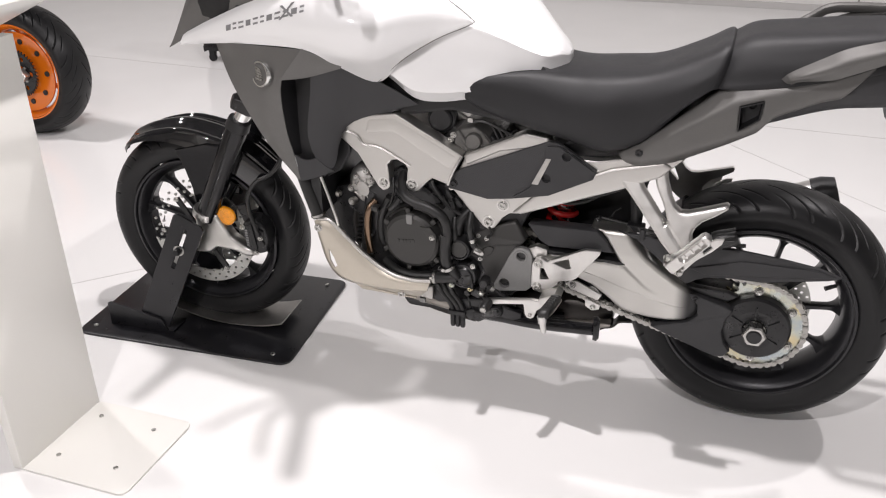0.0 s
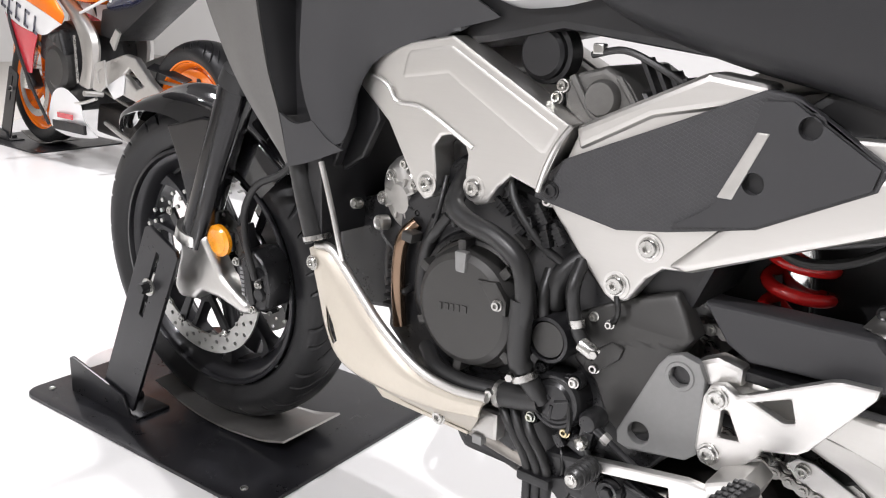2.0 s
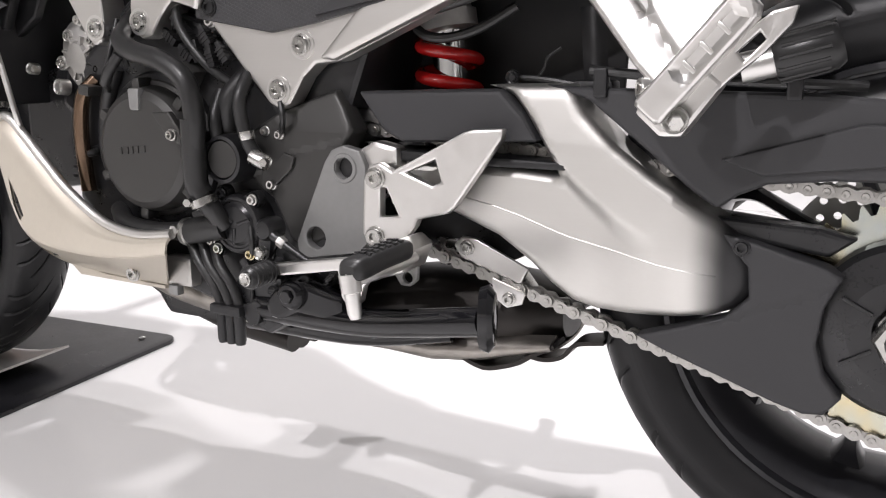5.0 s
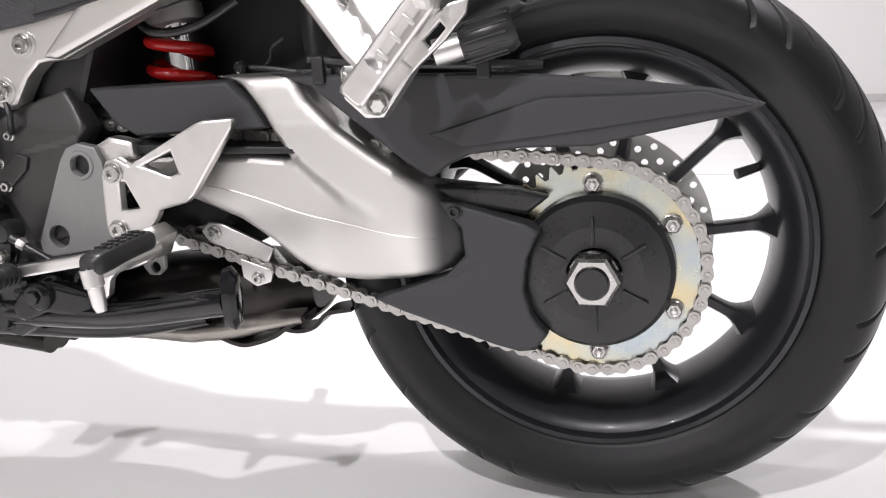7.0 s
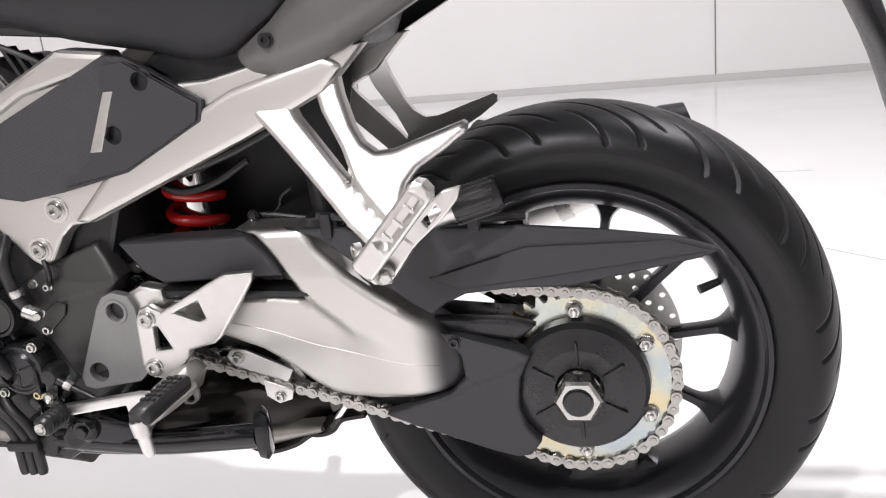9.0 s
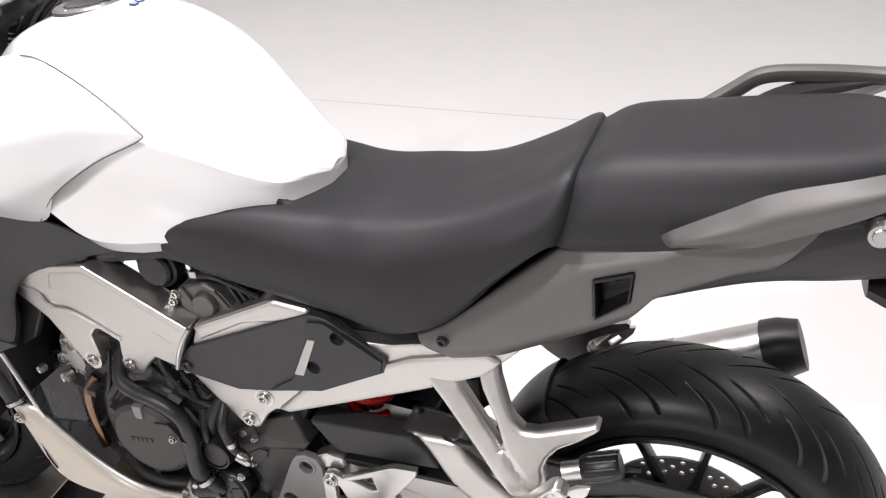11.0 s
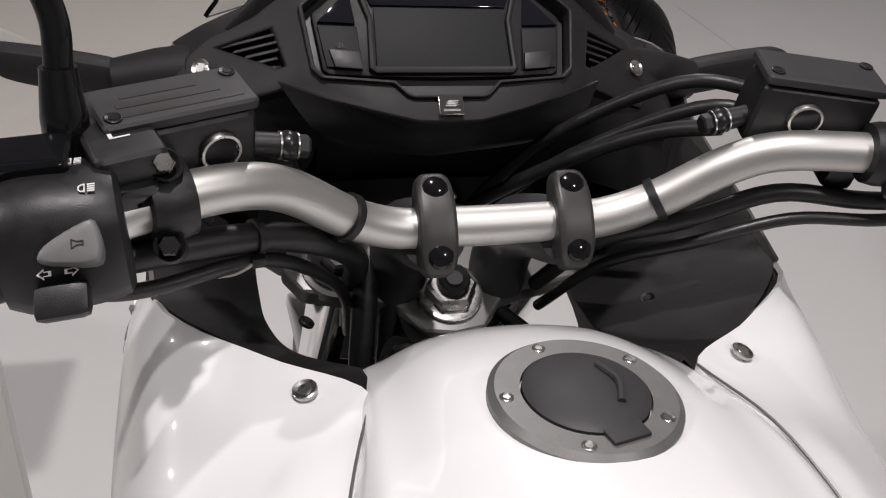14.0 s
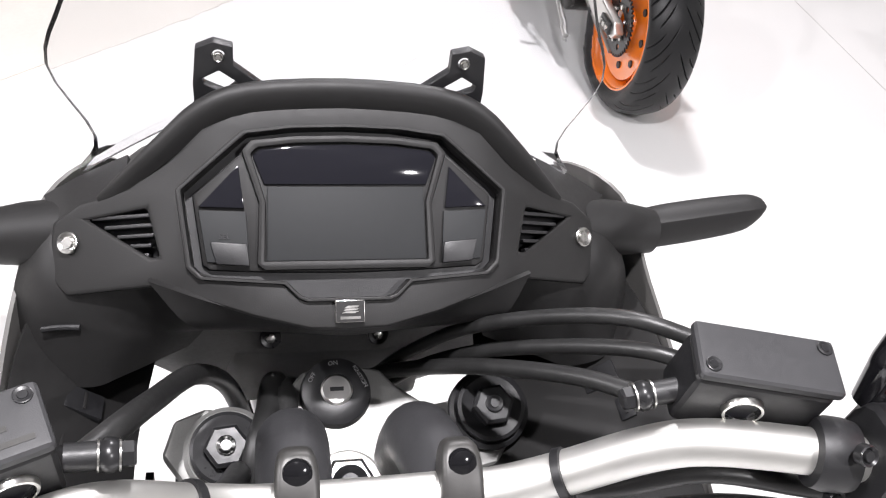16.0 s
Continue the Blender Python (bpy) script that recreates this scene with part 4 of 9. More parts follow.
# tank
half = [(0.485, [(0, 1.118), (0.05, 1.112), (0.092, 1.09), (0.122, 1.06), (0.126, 1.0), (0.115, 0.9)]),
        (0.55, [(0, 1.146), (0.055, 1.142), (0.098, 1.117), (0.124, 1.072), (0.142, 1.02), (0.128, 0.88)]),
        (0.62, [(0, 1.157), (0.055, 1.153), (0.106, 1.128), (0.134, 1.080), (0.151, 1.022), (0.134, 0.835)]),
        (0.69, [(0, 1.163), (0.055, 1.155), (0.106, 1.124), (0.139, 1.078), (0.153, 1.02), (0.136, 0.833)]),
        (0.76, [(0, 1.150), (0.053, 1.138), (0.100, 1.102), (0.131, 1.058), (0.151, 1.015), (0.134, 0.845)]),
        (0.83, [(0, 1.108), (0.05, 1.097), (0.086, 1.064), (0.114, 1.024), (0.141, 0.992), (0.122, 0.845)]),
        (0.882, [(0, 1.050), (0.045, 1.042), (0.08, 1.014), (0.106, 0.985), (0.122, 0.968), (0.098, 0.87)]),
        (0.926, [(0, 1.0), (0.04, 0.990), (0.07, 0.972), (0.092, 0.955), (0.098, 0.950), (0.08, 0.885)]),
        (0.953, [(0, 0.967), (0.03, 0.962), (0.05, 0.955), (0.06, 0.948), (0.06, 0.943), (0.048, 0.89)]),
        (0.968, [(0, 0.946), (0.012, 0.943), (0.02, 0.941), (0.024, 0.939), (0.024, 0.937), (0.02, 0.90)])]
half = [(0.455, [(0, 1.075), (0.04, 1.072), (0.08, 1.06), (0.1, 1.035), (0.105, 0.99), (0.1, 0.92)])] + half


def crease(h, at, f=0.10):
    """Tightens a cross section at some of its points."""
    out = []
    for k, p in enumerate(h):
        if k in at and 0 < k < len(h) - 1:
            p, a, b = Vector(p), Vector(h[k - 1]), Vector(h[k + 1])
            out += [tuple(p + (a - p) * f), tuple(p), tuple(p + (b - p) * f)]
        else:
            out.append(tuple(p))
    return out


half = [(x, crease(crease(h, (4,), 0.26), (2,), 0.3)) for x, h in half]
tank_bm = loft([both(x, h) for x, h in half], 6, 4)
for q in tank_bm.verts:
    q.co.y += (0.014 - 0.040 * ease(q.co.x, 0.78, 0.88)) * max(0.0, min(1.0, (q.co.y - 0.06) / 0.05))
tank = part("fuel_tank", tank_bm, WHITE, bike, "pearl white fuel tank")
capn = Vector((-0.07, 0, 1)).normalized()
capm = Matrix.Translation((0.597, 0.003, 1.1555)) @ capn.to_track_quat("Y", "X").to_matrix().to_4x4()
ring = part("filler_ring", move(lathe([(0.034, 0.004), (0.047, 0.004), (0.0505, 0.001), (0.0505, -0.012), (0.034, -0.012)], 0, 0, 56), capm), YOKEM, tank, "satin grey filler ring")
part("filler_cap", move(lathe([(0, 0.009), (0.028, 0.008), (0.033, 0.005), (0.0335, -0.01), (0, -0.01)], 0, 0, 48), capm), MATT, tank, "matt dark filler cap")
part("cap_flap", move(box(-0.011, 0.011, 0.003, 0.0062, 0.027, 0.0405, 0.002), capm @ Matrix.Rotation(radians(102), 4, "Y")), MATT, tank)
part("cap_ridge", move(tube([(-0.016, 0.0088, -0.012), (0.0, 0.0095, -0.017), (0.016, 0.0088, -0.012)], 0.0022, 8), capm), MATT, tank)
for k in range(5):
    a = radians(20 + 72 * k)
    q = capm @ Vector((0.042 * math.cos(a), 0.004, 0.042 * math.sin(a)))
    knob(q - capn * 0.001, capn, 0.0038, 0.0016, STEEL, tank, "cap_screw", 12)
for k, y in enumerate((-0.0135, 0.0015, 0.0165)):
    q = Matrix.Translation((0.692 - 0.002 * k, y - 0.0, 1.1633)) @ Vector((0.03, 0, 1)).to_track_quat("Y", "X").to_matrix().to_4x4()
    st = part("sticker", move(lathe([(0, 0.0012), (0.0068, 0.0012), (0.0068, -0.003), (0, -0.003)], 0, 0, 24), q), BLUE, tank, "small round blue and white sticker")
    part("sticker_mark", move(merge(box(-0.0035, 0.0035, 0.0012, 0.0017, -0.003, -0.001, 0), box(-0.0035, -0.0005, 0.0012, 0.0017, 0.0, 0.003, 0)), q), PRINT, st)

# seats
def pad(name, rows, label):
    rows = [(x, [(y * (0.9 if x > 1.1 else 0.97), z - 0.008 * (x > 1.1)) for y, z in h]) for x, h in rows]
    secs = [[(px + max(0.0, min(1.0, (x - 1.15) / 0.18)) * 0.34 * (pz - 0.95) * (1 if x < 1.4 else 0.4), py, pz) for px, py, pz in both(x, [(y, z - 0.02 * max(0, min(1, (z - 0.9) / 0.05))) for y, z in h])] for x, h in rows]
    return part(name, loft(secs, 5, 4), VINYL, bike, label)


pad("rider_seat", [(0.752, [(0, 0.885), (0.08, 0.885), (0.150, 0.883), (0.157, 0.866), (0.148, 0.846), (0.05, 0.83)]),
                   (0.80, [(0, 0.918), (0.085, 0.918), (0.154, 0.911), (0.161, 0.868), (0.146, 0.82), (0.05, 0.80)]),
                   (0.90, [(0, 0.931), (0.08, 0.930), (0.138, 0.927), (0.157, 0.868), (0.134, 0.79), (0.05, 0.77)]),
                   (1.0, [(0, 0.935), (0.08, 0.930), (0.130, 0.906), (0.154, 0.85), (0.13, 0.768), (0.05, 0.75)]),
                   (1.08, [(0, 0.943), (0.085, 0.938), (0.134, 0.912), (0.158, 0.85), (0.135, 0.752), (0.05, 0.74)]),
                   (1.17, [(0, 0.966), (0.095, 0.962), (0.137, 0.936), (0.155, 0.87), (0.14, 0.79), (0.05, 0.78)]),
                   (1.26, [(0, 1.004), (0.105, 1.0), (0.145, 0.965), (0.155, 0.92), (0.143, 0.87), (0.05, 0.86)]),
                   (1.305, [(0, 1.034), (0.105, 1.03), (0.14, 0.99), (0.148, 0.955), (0.14, 0.92), (0.05, 0.91)]),
                   (1.322, [(0, 1.02), (0.10, 1.015), (0.13, 0.99), (0.135, 0.955), (0.13, 0.93), (0.05, 0.92)])], "charcoal vinyl rider seat")
pad("pillion_seat", [(1.315, [(0, 1.03), (0.09, 1.028), (0.12, 1.0), (0.128, 0.96), (0.125, 0.93), (0.05, 0.92)]),
                     (1.35, [(0, 1.052), (0.10, 1.048), (0.135, 1.01), (0.145, 0.965), (0.14, 0.935), (0.05, 0.925)]),
                     (1.45, [(0, 1.063), (0.105, 1.058), (0.135, 1.02), (0.145, 0.985), (0.14, 0.955), (0.05, 0.945)]),
                     (1.56, [(0, 1.074), (0.105, 1.07), (0.13, 1.038), (0.138, 1.01), (0.13, 0.98), (0.05, 0.97)]),
                     (1.645, [(0, 1.078), (0.095, 1.074), (0.118, 1.045), (0.122, 1.02), (0.115, 1.0), (0.05, 0.99)]),
                     (1.69, [(0, 1.05), (0.08, 1.045), (0.095, 1.03), (0.098, 1.015), (0.09, 1.0), (0.05, 0.995)])], "charcoal vinyl pillion seat")

# tail
slim = lambda q: (q[0] + 0.006, q[1] + 0.024 - 0.02 * max(0, q[0] - 1.15), q[2] - 0.012)
recess = [(1.362, 0.886), (1.408, 0.902), (1.404, 0.862), (1.364, 0.832)]
tail_o = [(1.111, 0.746), (1.116, 0.734), (1.130, 0.720), (1.165, 0.712), (1.24, 0.738), (1.345, 0.792), (1.402, 0.826), (1.430, 0.864), (1.474, 0.884), (1.518, 0.904), (1.556, 0.914), (1.578, 0.942), (1.600, 0.970), (1.624, 0.996), (1.58, 0.988), (1.516, 0.962), (1.444, 0.936), (1.424, 0.940), (1.420, 0.958), (1.342, 0.925), (1.311, 0.905), (1.24, 0.845), (1.158, 0.774)]
tail_fold = below([(1.10, 0.712), (1.150, 0.752), (1.249, 0.825), (1.346, 0.893), (1.392, 0.908), (1.444, 0.922), (1.63, 0.975)])
tail_sill = below([(1.10, 0.745), (1.165, 0.735), (1.24, 0.760), (1.345, 0.812), (1.41, 0.846), (1.44, 0.876), (1.52, 0.915), (1.63, 0.95)])


def tail_face(x, z):
    soft = lambda v: (math.sqrt(v * v + 0.00004) + v) / 2
    y = -0.141 + 0.012 * max(0.0, x - 1.40) / 0.2 + 0.11 * max(0.0, 1.22 - x)
    return y + 0.62 * soft(-tail_fold(x, z)) + 0.9 * soft(tail_sill(x, z))


pair("tail_panel", relief(tail_o, tail_face, lambda x, z: tail_face(x, z) + 0.022, 0.004, holes=[recess]), SATIN, bike, "satin grey tail panel with a strap recess")
lip = [(x + (1.385 - x) * -0.02, z + (0.873 - z) * -0.02) for x, z in recess]
pit = sheet([[(x, -0.145, z), (x + (1.385 - x) * 0.06, -0.128, z + (0.873 - z) * 0.06), (x + (1.385 - x) * 0.12, -0.112, z + (0.873 - z) * 0.12)] for x, z in lip + lip[:1]], 1, 0.002)
pair("strap_recess", merge(pit, plate(lip, -0.114, -0.110, 0)), BLACK, bike)
for sy in (-1, 1):
    knob((1.386, sy * 0.116, 0.884), (0, sy, 0.2), 0.008, 0.006, ENAMEL, bike, "recess_bolt")
    bolt(1.160, sy * 0.1355, 0.757, 0.009, ENAMEL, bike, 0.005, sy)
rail = [[(1.428, -0.15, 0.962), (1.445, -0.172, 0.985), (1.50, -0.175, 1.018), (1.545, -0.175, 1.042), (1.62, -0.172, 1.064), (1.70, -0.155, 1.085), (1.74, -0.12, 1.092)],
        [(1.45, -0.158, 0.955), (1.465, -0.175, 0.966), (1.52, -0.178, 0.975), (1.548, -0.178, 0.985), (1.632, -0.175, 1.024), (1.71, -0.158, 1.068), (1.745, -0.122, 1.078)]]
rail = [[slim(q) for q in c] for c in rail]
pair("grab_rail", sheet([[a, (Vector(a) + Vector(b)) / 2 + Vector((0, -0.012, 0)), b] for a, b in zip(*rail)], 5, 0.02), SATIN, bike, "satin grey cast grab rail")
part("carrier_bar", tube([(1.455, 0.145, 1.0), (1.488, 0.15, 1.022), (1.522, 0.152, 1.043), (1.58, 0.152, 1.049), (1.66, 0.148, 1.05), (1.73, 0.12, 1.052)], 0.011, 14, flat=1.3), SATIN, bike)
part("rear_carrier", sheet([[(1.69, y, 1.044), (1.73, y, 1.05), (1.77, y, 1.046)] for y in (-0.12, -0.06, 0, 0.06, 0.12)], 4, 0.012), SATIN, bike, "satin grey rear carrier plate")
body = loft([both(1.22, [(0, 0.80), (0.08, 0.80), (0.10, 0.785), (0.095, 0.765), (0, 0.755)]), both(1.38, [(0, 0.91), (0.10, 0.905), (0.116, 0.87), (0.10, 0.826), (0, 0.815)]), both(1.5, [(0, 0.96), (0.10, 0.955), (0.118, 0.92), (0.10, 0.872), (0, 0.86)]), both(1.56, [(0, 0.98), (0.10, 0.975), (0.118, 0.94), (0.10, 0.889), (0, 0.875)]), both(1.62, [(0, 0.99), (0.10, 0.985), (0.116, 0.95), (0.098, 0.897), (0, 0.88)]), both(1.70, [(0, 1.0), (0.085, 0.995), (0.10, 0.96), (0.08, 0.902), (0, 0.89)])], 4, 3)
part("tail_body", body, MATT, bike, "matt black tail underside")
part("seat_lock", lathe([(0, -0.132), (0.008, -0.132), (0.009, -0.13), (0.013, -0.13), (0.014, -0.125), (0.014, -0.10), (0, -0.10)], 1.655, 0.975, 24), STEEL, bike, "bright key lock for the seat")
tl = loft([both(1.685, [(0, 0.995), (0.085, 0.99), (0.09, 0.95), (0.07, 0.885), (0, 0.875)]), both(1.74, [(0, 0.985), (0.07, 0.98), (0.075, 0.945), (0.06, 0.89), (0, 0.88)]), both(1.765, [(0, 0.97), (0.05, 0.965), (0.055, 0.94), (0.045, 0.90), (0, 0.895)])], 4, 3)
part("tail_light", tl, TAILRED, bike, "red tail light lens")
part("tail_lens", loft([both(1.69, [(0, 1.003), (0.09, 0.998), (0.094, 0.98), (0.09, 0.968), (0, 0.965)]), both(1.75, [(0, 0.992), (0.07, 0.988), (0.073, 0.975), (0.07, 0.967), (0, 0.965)])], 3, 3), SMOKE, bike)
part("plate_holder", loft([both(1.66, [(0, 0.89), (0.07, 0.885), (0.075, 0.87), (0.06, 0.86), (0, 0.85)]), both(1.74, [(0, 0.84), (0.06, 0.835), (0.065, 0.82), (0.05, 0.80), (0, 0.79)]), both(1.80, [(0, 0.74), (0.05, 0.735), (0.055, 0.72), (0.05, 0.70), (0, 0.69)]), both(1.84, [(0, 0.62), (0.05, 0.615), (0.055, 0.60), (0.05, 0.59), (0, 0.58)])], 4, 2), BLACK, bike, "black number plate holder")

# frame
beam = [(0.405, 0.735), (0.44, 0.758), (0.483, 0.775), (0.562, 0.788), (0.735, 0.697), (0.698, 0.616), (0.657, 0.628), (0.640, 0.612), (0.622, 0.588), (0.605, 0.584), (0.590, 0.596), (0.588, 0.62), (0.591, 0.645), (0.585, 0.66), (0.567, 0.668), (0.548, 0.664), (0.536, 0.65), (0.540, 0.62), (0.541, 0.598), (0.534, 0.582), (0.521, 0.577), (0.508, 0.588), (0.49, 0.617), (0.456, 0.672), (0.403, 0.716)]
pair("frame_beam", plate(beam, -0.128, -0.085, 0.004, seg=3), ALU, bike, "silver aluminium twin-spar frame beam")
pair("frame_beam_top", plate([(0.485, 0.772), (0.562, 0.784), (0.733, 0.694), (0.705, 0.650), (0.555, 0.735), (0.47, 0.722)], -0.1285, -0.07, 0.012, seg=4), ALU, bike)
pair("weld_seam", tube([(0.737, -0.128, 0.697), (0.725, -0.136, 0.675), (0.712, -0.136, 0.648), (0.700, -0.132, 0.618)], 0.0035, 8), FORGED, bike)
pair("weld_seam", tube([(0.41, -0.129, 0.735), (0.455, -0.131, 0.722), (0.475, -0.131, 0.70), (0.52, -0.131, 0.695), (0.60, -0.13, 0.655)], 0.0028, 8), FORGED, bike)
sub = [(0.702, 0.605), (0.745, 0.555), (0.788, 0.508), (0.803, 0.500), (0.818, 0.508), (0.838, 0.538), (0.856, 0.553), (0.889, 0.556), (1.118, 0.652), (1.215, 0.698), (1.262, 0.744), (1.20, 0.748), (1.15, 0.735), (1.07, 0.718), (1.0, 0.715), (0.945, 0.757), (0.886, 0.766), (0.741, 0.694)]
pair("rear_frame", plate(sub, -0.114, -0.085, 0.004, seg=3), ALU, bike, "silver aluminium rear frame plate")
pair("rear_frame_tube", plate([(0.862, 0.558), (0.885, 0.556), (1.118, 0.651), (1.210, 0.694), (1.238, 0.722), (1.215, 0.736), (1.10, 0.706), (0.93, 0.625)], -0.121, -0.09, 0.010, seg=4), ALU, bike)
pair("upper_rail", plate([(0.735, 0.696), (0.742, 0.668), (0.83, 0.715), (0.95, 0.742), (0.95, 0.76), (0.886, 0.768)], -0.118, -0.075, 0.009, seg=3), ALU, bike)
pair("side_cover", plate([(0.688, 0.607), (0.690, 0.622), (0.724, 0.657), (0.86, 0.716), (0.948, 0.756), (0.976, 0.752), (1.066, 0.696), (1.06, 0.672), (0.954, 0.617), (0.86, 0.597), (0.80, 0.588)], -0.122, -0.108, 0.005, seg=3, holes=[circle(0.947, 0.664, 0.0112, 20), circle(0.994, 0.724, 0.0112, 20)]), STUD, bike, "matt charcoal side cover with two holes")
pair("cover_ridge", plate([(0.865, 0.605), (0.905, 0.632), (0.925, 0.66), (0.948, 0.745), (0.975, 0.747), (1.06, 0.694), (1.055, 0.674), (0.954, 0.621)], -0.1265, -0.1205, 0.004, seg=3, holes=[circle(0.947, 0.664, 0.0112, 20), circle(0.994, 0.724, 0.0112, 20)]), MATT, bike)
# Pale metal strip stands in for the highlight on the cover's glossy chamfer.
pair("cover_slot", plate([(0.912, 0.645), (0.928, 0.645), (0.958, 0.715), (0.945, 0.715)], -0.1275, -0.123, 0.0015), CAST, bike)
for sy in (-1, 1):
    for bx, bz in ((0.947, 0.664), (0.994, 0.724)):
        part("cover_hole", lathe([(0, sy * 0.1165), (0.0125, sy * 0.1165), (0.0125, sy * 0.11), (0, sy * 0.11)], bx, bz, 20), BLACK, bike)
    bolt(0.712, sy * 0.122, 0.619, 0.011, ENAMEL, bike, 0.005, sy)
    for bx, bz in ((0.525, 0.599), (0.603, 0.605), (0.839, 0.574), (0.803, 0.523)):
        bolt(bx, sy * (0.1265 if bx < 0.7 else 0.1145), bz, 0.0128, STEEL, bike, 0.007, sy, "frame_bolt")
        part("washer", lathe([(0.0115, sy * (0.1285 if bx < 0.7 else 0.1155)), (0.0165, sy * (0.1285 if bx < 0.7 else 0.1155)), (0.0172, sy * 0.112), (0.0115, sy * 0.112)], bx, bz, 24), FORGED, bike)

# engine
part("crankcase", plate([(0.43, 0.37), (0.455, 0.56), (0.56, 0.64), (0.70, 0.60), (0.80, 0.50), (0.88, 0.46), (0.90, 0.35), (0.84, 0.28), (0.66, 0.25), (0.52, 0.29)], -0.1, 0.1, 0.012, seg=3), ENAMEL, bike, "black engine crankcase")
part("oil_pan", plate([(0.50, 0.30), (0.80, 0.29), (0.78, 0.21), (0.56, 0.21)], -0.075, 0.075, 0.012), ENAMEL, bike, "black oil pan")
part("front_cylinder", move(lathe([(0, -0.106), (0.022, -0.105), (0.026, -0.100), (0.044, -0.098), (0.056, -0.090), (0.062, -0.078), (0.066, 0.085), (0.05, 0.1), (0, 0.1)], 0, 0, 40), Matrix.Translation((0.452, 0.01, 0.562)) @ Matrix.Rotation(radians(-25), 4, "Y") @ Matrix.Diagonal((0.72, 1.05, 0.95, 1))), CAST, bike, "cast aluminium cylinder head cover")
part("cylinder_block", plate([(0.40, 0.50), (0.42, 0.56), (0.56, 0.68), (0.62, 0.60), (0.56, 0.50), (0.46, 0.45)], -0.09, 0.09, 0.01), ENAMEL, bike)
part("rear_cylinder", plate([(0.62, 0.58), (0.66, 0.72), (0.80, 0.74), (0.86, 0.66), (0.80, 0.52)], -0.08, 0.08, 0.012), ENAMEL, bike)
tb = part("throttle_body", plate([(0.700, 0.742), (0.722, 0.754), (0.757, 0.764), (0.785, 0.747), (0.808, 0.716), (0.775, 0.695), (0.735, 0.690), (0.705, 0.712)], -0.095, 0.06, 0.008, seg=3), DARKCAST, bike, "dull cast throttle body")
part("throttle_cap", lathe([(0, -0.106), (0.018, -0.106), (0.021, -0.102), (0.022, -0.09), (0, -0.09)], 0.757, 0.728, 28), DARKCAST, tb)
part("throttle_rib", tube([(0.716, -0.097, 0.75), (0.745, -0.0985, 0.71), (0.77, -0.097, 0.70)], 0.005, 10), DARKCAST, tb)
part("throttle_rib", tube([(0.775, -0.096, 0.752), (0.798, -0.096, 0.722)], 0.004, 10, smooth=False), DARKCAST, tb)
for bx, bz in ((0.704, 0.738), (0.697, 0.724), (0.781, 0.704)):
    bolt(bx, -0.096, bz, 0.008, STEEL, tb, 0.007)
part("air_duct_cap", lathe([(0, -0.094), (0.026, -0.094), (0.030, -0.09), (0.031, -0.084), (0.036, -0.082), (0.037, -0.06), (0, -0.06)], 0.668, 0.772, 36), BLACK, bike, "round black air duct cap")
for k in range(5):
    part("duct_fin", move(box(-0.026, 0.026, -0.097, -0.07, -0.0025, 0.0025, 0.001), Matrix.Translation((0.812 + 0.017 * k, 0, 0.752 - 0.006 * k)) @ Matrix.Rotation(radians(62), 4, "Y")), BLACK, bike)
part("throttle_cable", tube([(0.74, -0.098, 0.775), (0.78, -0.10, 0.782), (0.82, -0.098, 0.768), (0.86, -0.09, 0.745)], 0.004, 8), HOSE, bike)
part("cable_stop", box(0.742, 0.756, -0.103, -0.093, 0.776, 0.788, 0.002), STEEL, bike)
part("airbox", plate([(0.44, 0.76), (0.50, 0.92), (0.92, 0.93), (1.10, 0.80), (1.08, 0.74), (0.88, 0.78), (0.70, 0.80), (0.60, 0.78)], -0.10, 0.10, 0.01), BLACK, bike)
part("battery_box", plate([(0.90, 0.60), (1.25, 0.74), (1.30, 0.85), (1.0, 0.76), (0.90, 0.68)], -0.085, 0.085, 0.01), BLACK, bike)
# clutch cover
CX, CZ = 0.599, 0.447
cl = part("clutch_cover", lathe([(0, -0.140), (0.066, -0.139), (0.0745, -0.134), (0.079, -0.125), (0.081, -0.112), (0.086, -0.110), (0.088, -0.107), (0.088, -0.085), (0, -0.085)], CX, CZ, 64), COVERM, bike, "round dark grey clutch cover")
for k, wd in enumerate((0.005, 0.007, 0.006, 0.006, 0.008)):
    part("cover_bar", box(CX - 0.036 + 0.0095 * k, CX - 0.036 + 0.0095 * k + wd, -0.1412, -0.1395, CZ - 0.006 + 0.001 * k, CZ + 0.003 + 0.001 * k, 0.0005), COVERM, cl, "raised bar of worn lettering")
for a in (97, 45, 12, -38, 150, 205, 262):
    q = radians(a)
    lug = move(box(-0.007, 0.007, -0.130, -0.10, -0.013, 0.012, 0.004), Matrix.Translation((CX + 0.079 * math.cos(q), 0, CZ + 0.079 * math.sin(q))) @ Matrix.Rotation(radians(90) - q, 4, "Y"))
    part("cover_lug", lug, COVERM, cl)
part("cover_tab", plate([(CX - 0.012, CZ + 0.078), (CX + 0.008, CZ + 0.078), (CX + 0.006, CZ + 0.05), (CX - 0.010, CZ + 0.05)], -0.143, -0.13, 0.004), GREYPLATE, cl)
part("cover_facet", plate([(CX + 0.025, CZ + 0.048), (CX + 0.055, CZ + 0.050), (CX + 0.072, CZ + 0.028), (CX + 0.072, CZ + 0.008), (CX + 0.050, CZ + 0.018)], -0.1425, -0.13, 0.003), COVERM, cl)
bolt(CX + 0.060, -0.1425, CZ + 0.022, 0.0075, STEEL, bike, 0.007)
